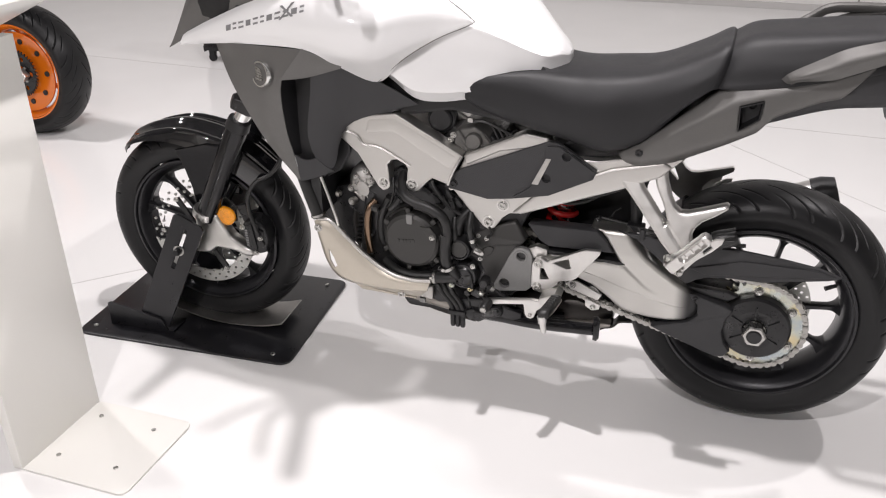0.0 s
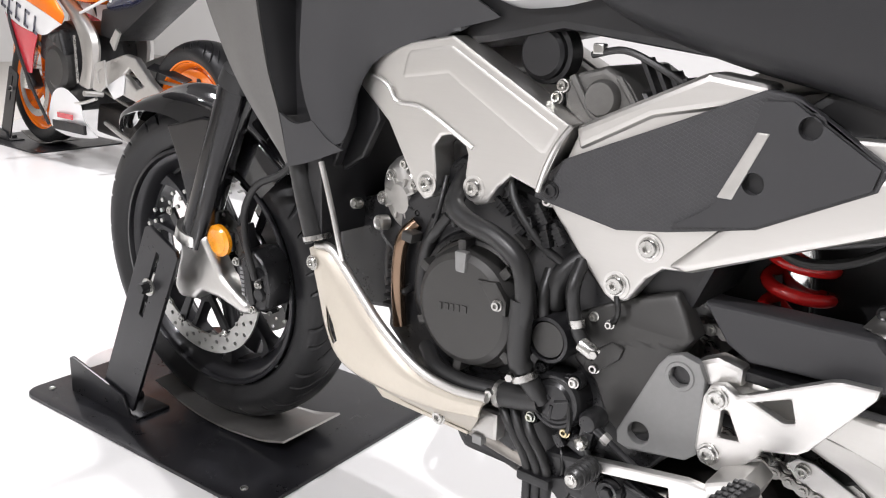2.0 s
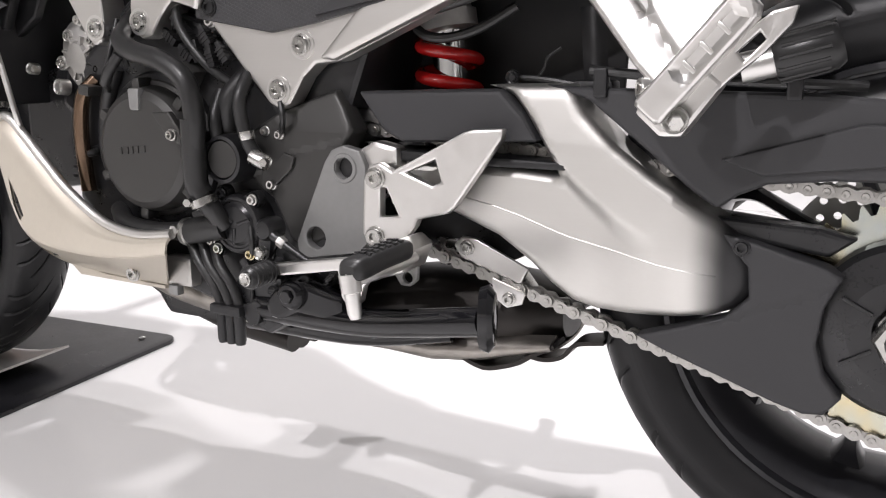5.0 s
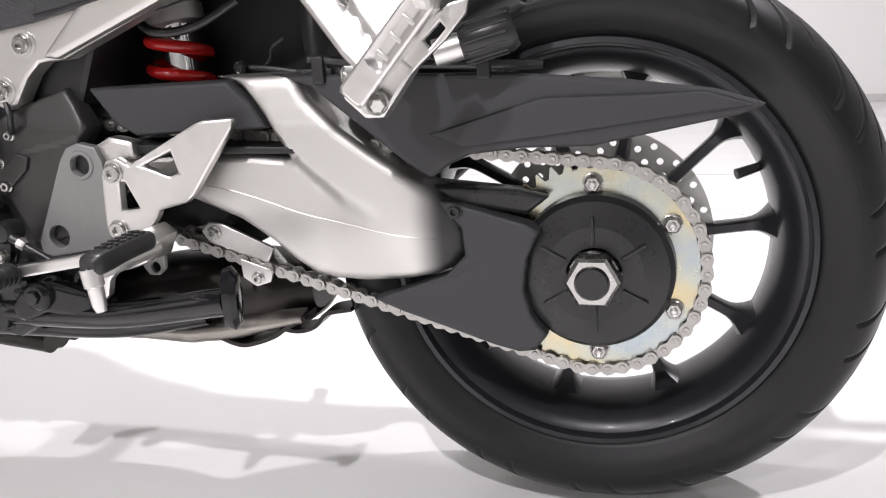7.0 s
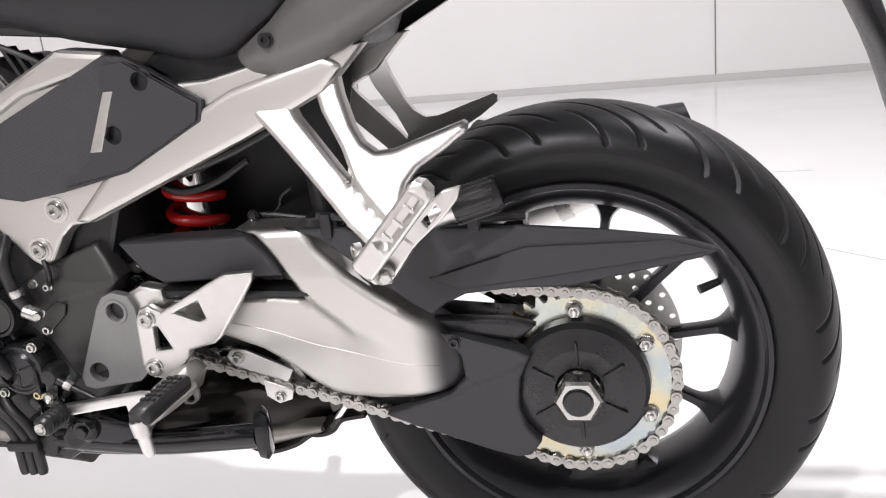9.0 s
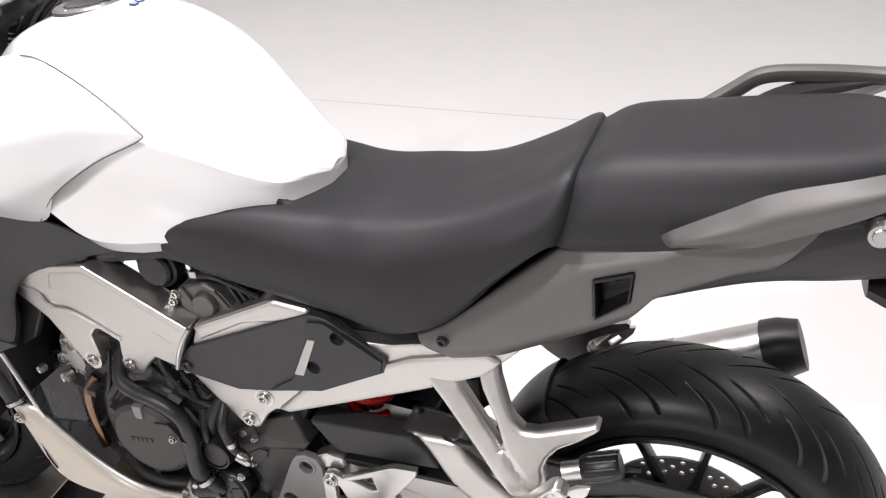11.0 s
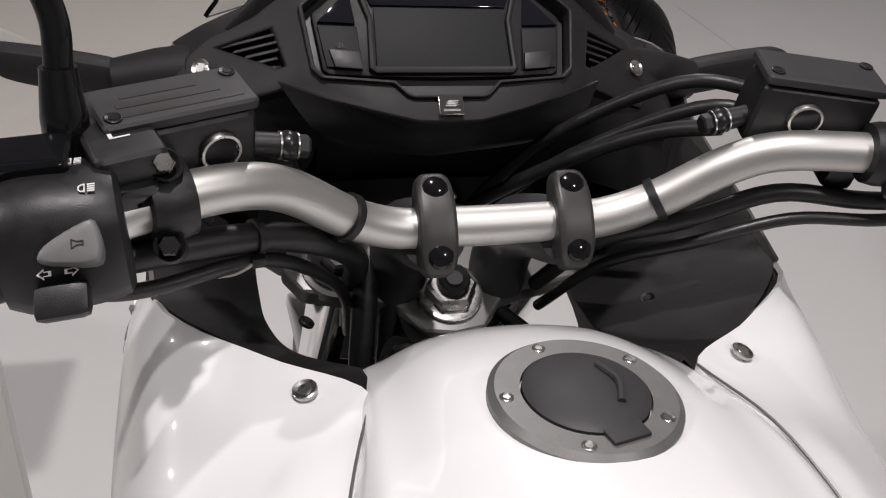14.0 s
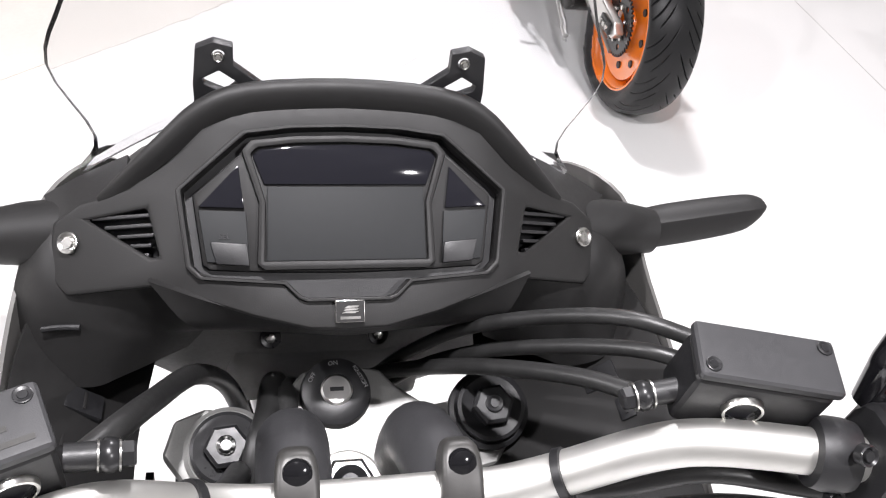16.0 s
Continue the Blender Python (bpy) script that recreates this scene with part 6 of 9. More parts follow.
# exhaust under the bike
part("collector", loft([[Vector((x, 0.03 + y * w, z + u * h)) for y, u in ((-1, 0), (-0.75, 0.75), (0, 1), (0.75, 0.75), (1, 0), (0.75, -0.75), (0, -1), (-0.75, -0.75))] for x, w, z, h in ((0.68, 0.03, 0.225, 0.02), (0.78, 0.06, 0.235, 0.035), (0.90, 0.075, 0.245, 0.05), (1.0, 0.075, 0.25, 0.055), (1.07, 0.07, 0.255, 0.045), (1.12, 0.04, 0.26, 0.03))], 4, 3), PIPE, bike, "brown-tinted exhaust collector box")
shield = [[(x, -0.03, hi), (x, -0.046, hi - 0.004), (x, -0.053, (lo + hi) / 2), (x, -0.046, lo + 0.002), (x, -0.01, lo - 0.003), (x, 0.04, lo - 0.004), (x, 0.085, lo + 0.006)] for x, lo, hi in ((0.80, 0.214, 0.220), (0.83, 0.207, 0.227), (0.87, 0.200, 0.229), (0.90, 0.1995, 0.227), (0.93, 0.198, 0.2275), (0.965, 0.1965, 0.228), (0.985, 0.199, 0.2305), (1.02, 0.203, 0.235), (1.06, 0.213, 0.239), (1.12, 0.229, 0.246))]
part("heat_shield", sheet(shield, 4, 0.003), SHIELD, bike, "stained steel exhaust shield")
for y0, y1, pts in ((-0.05, -0.012, ((1.005, 0.207), (1.025, 0.199), (1.045, 0.1975), (1.08, 0.209), (1.10, 0.222), (1.125, 0.236))), (-0.02, 0.02, ((1.075, 0.215), (1.10, 0.212), (1.122, 0.219), (1.138, 0.236), (1.172, 0.243)))):
    part("shield_tongue", sheet([[(x, y, z) for x, z in pts] for y in (y0, (y0 + y1) / 2, y1)], 4, 0.005), PIPE, bike)
gp = part("guide_plate", plate([(0.998, 0.345), (1.008, 0.356), (1.026, 0.355), (1.092, 0.325), (1.082, 0.306), (1.008, 0.330)], -0.05, -0.044, 0.002), FORGED, bike, "satin plate behind the lower chain run")
bolt(1.016, -0.05, 0.343, 0.009, STEEL, gp, 0.008)
gt = part("guide_tab", plate([(1.05, 0.313), (1.092, 0.299), (1.088, 0.285), (1.069, 0.279), (1.052, 0.290)], -0.058, -0.054, 0.002), FORGED, bike)
bolt(1.072, -0.058, 0.290, 0.008, STEEL, gt, 0.006)
part("stand_arm", tube([(0.70, -0.06, 0.22), (0.80, -0.08, 0.228), (0.90, -0.08, 0.232), (1.0, -0.06, 0.245)], 0.016, 14), GLOSS, bike)
part("link_pipe", tube([(0.98, 0.0, 0.235), (1.08, 0.05, 0.26), (1.18, 0.10, 0.32), (1.28, 0.14, 0.41), (1.36, 0.165, 0.47)], 0.024, 16), PIPE, bike)
muf = part("muffler", tube([(1.35, 0.225, 0.455), (1.38, 0.23, 0.472), (1.57, 0.245, 0.540), (1.60, 0.247, 0.551)], [0.036, 0.044, 0.047, 0.044], 32, smooth=False, flat=1.25), FORGED, bike, "brushed silver muffler")
part("muffler_cap", tube([(1.575, 0.245, 0.542), (1.60, 0.246, 0.551), (1.63, 0.248, 0.561)], [0.050, 0.050, 0.042], 32, smooth=False, flat=1.2), BLACK, muf, "black muffler end cap")
part("muffler_strap", tube([(1.42, 0.232, 0.486), (1.44, 0.234, 0.493)], 0.0475, 32, smooth=False, flat=1.25), STEEL, muf)

# passenger footrest hangers
hang_o = [(1.112, 0.686), (1.160, 0.702), (1.178, 0.668), (1.206, 0.634), (1.232, 0.602), (1.237, 0.596), (1.239, 0.602), (1.228, 0.632), (1.206, 0.672), (1.192, 0.716), (1.222, 0.728), (1.230, 0.690), (1.243, 0.654), (1.253, 0.637), (1.268, 0.626), (1.286, 0.627), (1.366, 0.653), (1.371, 0.650), (1.370, 0.641), (1.345, 0.623), (1.317, 0.607), (1.304, 0.592), (1.299, 0.577), (1.303, 0.558), (1.290, 0.538), (1.270, 0.528), (1.256, 0.528), (1.234, 0.549), (1.196, 0.594), (1.150, 0.646)]
gully = below([(1.20, 0.69), (1.237, 0.598), (1.262, 0.566), (1.285, 0.54), (1.32, 0.49)])
hang_face = lambda x, z: -0.114 - 0.33 * (0.70 - z) + 0.004 * (1 - ease(abs(gully(x, z)), 0.0, 0.012)) * ease(0.64 - z, 0.0, 0.02)
pair("footrest_hanger", relief(hang_o, hang_face, lambda x, z: hang_face(x, z) + 0.02, 0.0075, step=0.0045), FORGED, bike, "satin aluminium passenger footrest hanger")
for sy in (-1, 1):
    pm = Matrix.Translation((1.299, sy * 0.200, 0.556)) @ Matrix.Rotation(radians(-49), 4, "Y")
    bar = [(-0.062, -0.012), (-0.058, -0.0145), (0.052, -0.0135), (0.060, -0.008), (0.062, 0.004), (0.058, 0.012), (0.05, 0.0145), (-0.058, 0.0145), (-0.062, 0.012)]
    dish = lambda x, z: -0.012 + 0.006 * ease(0.0088 - abs(z), 0.0, 0.0035) * ease(x, -0.024, -0.018) * (1 - ease(x, 0.044, 0.050))
    bm = relief(bar, dish, 0.012, 0.0035, step=0.004)
    if sy > 0:
        bm = mirror(bm)
    pp = part("passenger_peg", move(bm, pm), FORGED, bike, "folded aluminium passenger peg with a slot")
    for k in range(3):
        part("slot_rib", move(box(-0.012 + 0.02 * k, -0.008 + 0.02 * k, *sorted((sy * 0.004, sy * 0.008)), -0.007, 0.007, 0.001), pm), FORGED, pp)
    part("peg_bracket", plate([(1.244, 0.510), (1.258, 0.531), (1.298, 0.552), (1.318, 0.535), (1.285, 0.49), (1.266, 0.490)], *sorted((sy * 0.168, sy * 0.19)), 0.004), FORGED, bike)
    blade = [(1.371, 0.596), (1.367, 0.582), (1.348, 0.560), (1.322, 0.538), (1.296, 0.512), (1.286, 0.522), (1.306, 0.546), (1.330, 0.575), (1.352, 0.592)]
    part("heel_blade", plate(blade, *sorted((sy * 0.181, sy * 0.189)), 0.002, holes=[[(1.326, 0.560), (1.343, 0.576), (1.348, 0.570), (1.332, 0.553)]]), FORGED, bike, "pointed aluminium heel plate")
    knob((1.280, sy * 0.197, 0.506), (0.4, sy, -0.3), 0.012, 0.006, STEEL, bike)
    knob((1.2835, sy * 0.205, 0.504), (0.4, sy, -0.3), 0.0075, 0.005, STEEL, bike, "bolt", 6, True)
    knob((1.256, sy * 0.190, 0.530), (-0.6, sy * 0.4, 0), 0.010, 0.009, STEEL, bike)
damp = part("rubber_damper", tube([(1.345, -0.112, 0.553), (1.352, -0.111, 0.555), (1.392, -0.106, 0.566), (1.398, -0.105, 0.568)], [0.018, 0.021, 0.021, 0.017], 24, smooth=False), HOSE, bike, "black ribbed rubber damper behind the hanger")
for k in range(12):
    a = k * math.tau / 12
    part("damper_rib", tube([(1.352, -0.111 + 0.021 * math.cos(a), 0.555 + 0.021 * math.sin(a)), (1.392, -0.106 + 0.021 * math.cos(a), 0.566 + 0.021 * math.sin(a))], 0.002, 6, smooth=False), HOSE, damp)
part("damper_collar", tube([(1.318, -0.117, 0.546), (1.347, -0.112, 0.553)], 0.014, 20, smooth=False), FORGED, bike, "bright collar of the damper")

# rear suspension
part("shock_body", tube([(0.952, 0.0, 0.68), (0.963, 0.0, 0.612), (0.9632, 0.0, 0.611), (0.966, 0.0, 0.592), (0.967, 0.0, 0.588)], [0.031, 0.031, 0.036, 0.036, 0.028], 32, smooth=False), CAST, bike, "silver shock absorber body")
part("shock_rod", tube([(0.966, 0, 0.59), (0.972, 0, 0.50)], 0.02, 24, smooth=False), CHROME, bike)
helix = [(0.968 + 0.035 * math.cos(k * 0.45 + 1.8), 0.035 * math.sin(k * 0.45 + 1.8), 0.582 - 0.0024 * k) for k in range(38)]
part("shock_spring", tube(helix, 0.0078, 12, 2), REDM, bike, "red painted coil spring")
part("shock_reservoir", tube([(0.86, -0.02, 0.60), (0.93, -0.03, 0.62)], 0.025, 20, smooth=False), BLACK, bike)
part("guard_bracket", sheet([[(1.138, -0.028, 0.61), (1.143, -0.034, 0.57), (1.146, -0.03, 0.524)], [(1.153, -0.034, 0.61), (1.157, -0.042, 0.57), (1.160, -0.038, 0.524)], [(1.168, -0.028, 0.61), (1.171, -0.036, 0.57), (1.174, -0.032, 0.524)]], 3, 0.005), BLACK, bike, "black bracket above the chain guard")
part("bracket_foot", box(1.138, 1.182, -0.05, -0.02, 0.516, 0.534, 0.004), BLACK, bike)
part("guard_rod", tube([(1.062, -0.03, 0.537), (1.097, -0.032, 0.535), (1.145, -0.032, 0.528)], 0.0035, 8), HOSE, bike)
knob((1.066, -0.036, 0.537), (0, -1, 0), 0.008, 0.006, ENAMEL, bike, "rod_eye", 16)
part("sensor_wire", tube([(1.118, -0.03, 0.568), (1.104, -0.032, 0.558), (1.100, -0.03, 0.547), (1.092, -0.03, 0.537)], 0.0018, 8), HOSE, bike)
part("shock_hose", tube([(0.958, -0.06, 0.590), (0.975, -0.066, 0.582), (1.0, -0.066, 0.580), (1.035, -0.06, 0.589), (1.075, -0.05, 0.612)], 0.0055, 10), HOSE, bike)
part("inner_fender", plate([(0.86, 0.46), (0.87, 0.66), (0.98, 0.74), (1.12, 0.76), (1.20, 0.73), (1.17, 0.60), (1.165, 0.50), (1.10, 0.44)], 0.052, 0.058, 0.002), BLACK, bike, "black plastic inner splash guard")
part("frame_crossmember", plate([(0.80, 0.50), (0.86, 0.62), (0.92, 0.66), (0.92, 0.60), (0.88, 0.50)], -0.08, 0.08, 0.008), BLACK, bike)
part("brake_cable", tube([(0.96, -0.09, 0.60), (1.02, -0.10, 0.612), (1.08, -0.10, 0.63), (1.15, -0.09, 0.66)], 0.005, 10), HOSE, bike)
part("swing_cable", tube([(1.17, -0.085, 0.545), (1.25, -0.087, 0.538), (1.35, -0.085, 0.533), (1.42, -0.07, 0.53)], 0.005, 10), HOSE, bike)
for x in (1.175, 1.355):
    part("cable_clip", box(x, x + 0.014, -0.094, -0.08, 0.518, 0.548, 0.003), BLACK, bike)

# swingarm
seam = [(0.90, 0.428), (1.03, 0.407), (1.084, 0.395), (1.149, 0.374), (1.209, 0.362), (1.267, 0.352), (1.34, 0.345)]
under_seam = below(seam)
strut_side = below([(1.085, 0.519), (1.112, 0.482), (1.139, 0.440), (1.166, 0.416), (1.200, 0.388), (1.24, 0.372), (1.34, 0.36)])


def arm_face(x, z):
    strut = ease(-strut_side(x, z), -0.009, 0.015) * (1 - ease(x, 1.17, 1.26)) + ease(x, 1.17, 1.26)
    y = -0.084 - 0.011 * strut
    fold = under_seam(x, z)
    y += 0.11 * (fold + math.sqrt(fold * fold + 0.00003)) * ease(x, 0.98, 1.10)
    y += 0.10 * max(0.0, z - 0.47)
    return y + 4.2 * max(0.0, x - 1.268) ** 2


arm_o = [(0.93, 0.446), (1.035, 0.4455), (1.095, 0.4435), (1.136, 0.440), (1.126, 0.458), (1.112, 0.482), (1.098, 0.503), (1.084, 0.518), (1.072, 0.5255), (1.056, 0.530), (1.146, 0.531), (1.156, 0.520), (1.167, 0.503), (1.2, 0.470), (1.235, 0.444), (1.263, 0.426), (1.285, 0.412), (1.303, 0.401), (1.324, 0.386), (1.338, 0.36), (1.338, 0.332), (1.324, 0.314), (1.30, 0.306), (1.269, 0.300), (1.212, 0.2935), (1.176, 0.293), (1.15, 0.299), (1.125, 0.316), (1.102, 0.338), (1.065, 0.366), (1.009, 0.390), (0.93, 0.392)]
arm = part("swingarm", relief(arm_o, arm_face, -0.03, 0.011, step=0.0045), SWINGM, bike, "brushed aluminium swingarm fading to black at the hub", 50)
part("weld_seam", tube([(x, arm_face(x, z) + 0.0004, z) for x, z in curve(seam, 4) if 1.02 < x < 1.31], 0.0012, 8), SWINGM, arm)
part("swingarm_right", plate([(0.93, 0.44), (1.14, 0.44), (1.20, 0.40), (1.20, 0.33), (1.10, 0.34), (0.93, 0.38)], 0.02, 0.09, 0.015), SWINGM, bike)
hub_o = [(1.302, 0.393), (1.324, 0.388), (1.40, 0.366), (1.416, 0.358), (1.401, 0.326), (1.397, 0.291), (1.405, 0.262), (1.422, 0.240), (1.408, 0.222), (1.39, 0.220), (1.363, 0.227), (1.308, 0.246), (1.26, 0.262), (1.225, 0.276), (1.275, 0.293), (1.312, 0.307), (1.334, 0.33), (1.331, 0.36)]
step_in = below([(1.22, 0.29), (1.30, 0.30), (1.345, 0.322), (1.40, 0.345), (1.43, 0.36)])
part("hub_carrier", relief(hub_o, lambda x, z: -0.088 + 0.004 * ease(step_in(x, z), -0.002, 0.004), -0.06, 0.004), MATT, bike, "matt black chain guard plate on the hub", 50)
part("hub_arm", plate([(1.262, 0.409), (1.30, 0.404), (1.392, 0.400), (1.425, 0.392), (1.40, 0.372), (1.33, 0.382), (1.28, 0.388)], -0.072, -0.052, 0.006, seg=3), ENAMEL, bike, "satin black upper arm end beside the sprocket")
part("hub_carrier_core", plate([(1.28, 0.40), (1.43, 0.385), (1.50, 0.31), (1.44, 0.25), (1.30, 0.30)], -0.03, 0.02, 0.01), ENAMEL, bike)
bolt(1.325, -0.088, 0.379, 0.0085, ENAMEL, bike, 0.006)
# upper and rear guards
part("swingarm_guard", plate([(0.898, 0.522), (1.075, 0.526), (1.10, 0.50), (1.118, 0.472), (0.955, 0.466), (0.93, 0.48)], -0.094, -0.05, 0.006, seg=3), MATT, bike, "matt black guard over the upper chain run")
part("hugger", plate([(1.12, 0.531), (1.175, 0.528), (1.386, 0.524), (1.50, 0.514), (1.59, 0.502), (1.640, 0.486), (1.612, 0.476), (1.47, 0.447), (1.40, 0.446), (1.344, 0.440), (1.318, 0.428), (1.300, 0.414), (1.275, 0.43), (1.23, 0.467), (1.17, 0.515)], -0.088, -0.072, 0.006, seg=3), MATT, bike, "matt black rear chain guard")
part("hugger_ridge", plate([(1.30, 0.462), (1.42, 0.498), (1.58, 0.50), (1.625, 0.486), (1.45, 0.462), (1.34, 0.448)], -0.092, -0.085, 0.006, seg=3), MATT, bike)
sec = []
for a, w in ((158, 0.06), (148, 0.07), (138, 0.075), (130, 0.072)):
    c, s = math.cos(radians(a)), math.sin(radians(a))
    r = 0.338
    sec.append([(RX + (r - d) * c, y * w + 0.05, RZ + (r - d) * s) for y, d in ((-1.05, 0.04), (-0.9, 0.01), (0, 0), (0.9, 0.01), (1.05, 0.04))])
part("rear_mudguard", sheet(sec, 4, 0.004), BLACK, bike, "black plastic rear wheel mudguard")

# rear wheel
RYC = 0.052
rw = wheel("rear_wheel", bike, 1.470, 0.322, 0.220, 0.158, 5, RIMM, 0.05, 0.06, -0.27)
tyre(rw, 1.470, 0.322, 0.322, 0.176, 0.231, 15, 1.0, "wide black rear tyre with slanted grooves")
disc(rw, 1.470, 0.0, 0.322, 0.130, 0.07, 24)
part("valve_stem", tube([(1.470 + 0.19, 0.0, 0.322 + 0.09), (1.470 + 0.175, -0.02, 0.322 + 0.085), (1.470 + 0.15, -0.03, 0.322 + 0.078)], [0.006, 0.005, 0.006], 10, smooth=False), HOSE, rw)
for ob in (rw, *rw.children):
    ob.data.transform(Matrix.Translation((0, RYC, 0)))
SC = Vector((1.472, -0.042, 0.308))
teeth = []
for k in range(43):
    for f, r in ((0.0, 0.1105), (0.3, 0.1105), (0.5, 0.1215), (0.62, 0.1215)):
        a = (k + f) * math.tau / 43
        teeth.append((SC.x + r * math.cos(a), SC.z + r * math.sin(a)))
part("rear_sprocket", plate(teeth, -0.046, -0.039, 0, holes=[circle(SC.x, SC.z, 0.06, 40)]), ZINC, rw, "yellow zinc-plated rear sprocket")
part("sprocket_boss", lathe([(0.03, -0.075), (0.052, -0.075), (0.079, -0.070), (0.0845, -0.063), (0.086, -0.047), (0.03, -0.047)], SC.x, SC.z, 64), ENAMEL, rw, "black round sprocket cover")
for k in range(6):
    a = radians(92 + 60 * k)
    knob((SC.x + 0.0945 * math.cos(a), -0.046, SC.z + 0.0945 * math.sin(a)), (0, -1, 0), 0.0115, 0.003, STEEL, rw, "nut_flange", 20)
    knob((SC.x + 0.0945 * math.cos(a), -0.049, SC.z + 0.0945 * math.sin(a)), (0, -1, 0), 0.0088, 0.007, STEEL, rw, "sprocket_nut", 6, True)
    knob((SC.x + 0.0945 * math.cos(a), -0.055, SC.z + 0.0945 * math.sin(a)), (0, -1, 0), 0.0045, 0.004, FORGED, rw, "stud", 12)
    a = radians(32 + 60 * k)
    part("boss_rib", move(box(0.034, 0.064, -0.0785, -0.071, -0.0018, 0.0018, 0.001), Matrix.Translation((SC.x, 0, SC.z)) @ Matrix.Rotation(-a, 4, "Y")), ENAMEL, rw)
part("axle_washer", lathe([(0.02, -0.080), (0.0265, -0.080), (0.0275, -0.078), (0.0275, -0.072), (0.02, -0.072)], SC.x, SC.z, 40), STEEL, rw)
part("axle_nut", lathe([(0.019, -0.108), (0.026, -0.108), (0.0295, -0.104), (0.0295, -0.08), (0.019, -0.08)], SC.x, SC.z, 6), STEEL, rw, "large bright axle nut")
part("axle_end", lathe([(0, -0.112), (0.016, -0.112), (0.0185, -0.108), (0.0185, -0.09), (0, -0.09)], SC.x, SC.z, 32), ENAMEL, rw)
part("rear_axle", lathe([(0, -0.09), (0.02, -0.09), (0.02, 0.06), (0, 0.06)], SC.x, SC.z, 24), STEEL, rw)

# drive chain
FC, r1, r2 = Vector((0.872, -0.042, 0.421)), 0.056, 0.117
d = Vector((SC.x - FC.x, 0, SC.z - FC.z))
L = d.length
th = math.atan2(d.z, d.x)
be = math.asin((r2 - r1) / L)
loop = []
for k in range(60):
    a = th + math.pi / 2 + be + k / 59 * (math.pi - 2 * be)
    loop.append((FC.x + r1 * math.cos(a), FC.z + r1 * math.sin(a)))
for k in range(120):
    a = th - math.pi / 2 - be + k / 119 * (math.pi + 2 * be)
    loop.append((SC.x + r2 * math.cos(a), SC.z + r2 * math.sin(a)))
loop.append(loop[0])
acc = [0.0]
for p, q in zip(loop, loop[1:]):
    acc.append(acc[-1] + math.dist(p, q))
N = round(acc[-1] / 0.01665)
N += N % 2


def on_chain(s):
    s %= acc[-1]
    i = int(np.searchsorted(acc, s, "right")) - 1
    i = min(i, len(loop) - 2)
    f = (s - acc[i]) / max(1e-9, acc[i + 1] - acc[i])
    return Vector((loop[i][0] + (loop[i + 1][0] - loop[i][0]) * f, 0, loop[i][1] + (loop[i + 1][1] - loop[i][1]) * f))


pitch = acc[-1] / N
chain = part("drive_chain", tube([(FC.x, -0.049, FC.z), (FC.x, -0.035, FC.z)], 0.04, 24, smooth=False), STEEL, bike, "steel drive chain on its front sprocket")


def link_mesh(w):
    h = 0.0072
    pts = []
    for cx, a0 in ((pitch / 2, -115), (-pitch / 2, 65)):
        pts += [(cx + h * math.cos(radians(a0 + k * 38.3)), h * math.sin(radians(a0 + k * 38.3))) for k in range(7)]
        pts.append((0.0, math.copysign(0.0045, 1 if cx > 0 else -1)))
    side = lambda y0, y1: plate(pts, y0, y1, 0)
    pins = [move(lathe([(0, -w - 0.0012), (0.0022, -w - 0.0016), (0.0036, -w - 0.0016), (0.0040, -w), (0.0040, w), (0, w)], 0, 0, 8), Matrix.Translation((cx, 0, 0))) for cx in (pitch / 2, -pitch / 2)]
    bm = merge(side(-w, -w + 0.0022), side(w - 0.0022, w), *pins)
    me = bpy.data.meshes.new("chain_link")
    bm.to_mesh(me)
    bm.free()
    me.materials.append(CHAINM)
    return me


outer_me, inner_me = link_mesh(0.0105), link_mesh(0.0066)
for k in range(N):
    a, b = on_chain(k * pitch), on_chain((k + 1) * pitch)
    ob = new("chain_link", outer_me if k % 2 else inner_me)
    ob.parent = chain
    ob.matrix_basis = Matrix.Translation(((a.x + b.x) / 2, -0.042, (a.z + b.z) / 2)) @ Matrix.Rotation(-math.atan2(b.z - a.z, b.x - a.x), 4, "Y")
part("chain_slider", plate([(0.93, 0.458), (1.15, 0.452), (1.15, 0.444), (0.93, 0.445)], -0.095, -0.03, 0.003), BLACK, bike)
part("linkage_block", plate([(0.90, 0.33), (0.90, 0.44), (1.10, 0.43), (1.13, 0.36), (1.05, 0.32)], -0.015, 0.04, 0.006), ENAMEL, bike)
part("adjuster_plate", plate([(0.955, 0.345), (1.0, 0.345), (1.07, 0.315), (1.09, 0.29), (1.06, 0.285), (1.0, 0.31)], -0.02, 0.0, 0.003), STEEL, bike)
for bx, bz in ((0.977, 0.325), (1.074, 0.300)):
    knob((bx, -0.022, bz), (0, -1, 0), 0.011, 0.012, STEEL, bike, "bolt", 6, True)

# ---- cockpit ----
DN = Vector((0.714, 0, 0.7))
DASH = Matrix(((0, -0.714, -0.7, 0.296), (1, 0, 0, -0.004), (0, -0.7, 0.714, 1.217), (0, 0, 0, 1)))


def sym(h):
    """A closed outline from its half with u of nought or more, top to bottom."""
    return h + [(-u, w) for u, w in reversed(h) if u > 1e-6]


def bend(bm):
    """Bends the sides of a dash part forward, and sets it on the dash."""
    for q in bm.verts:
        q.co.y += 0.046 * max(0.0, (abs(q.co.x) - 0.10) / 0.08) ** 1.15
    return move(bm, DASH)


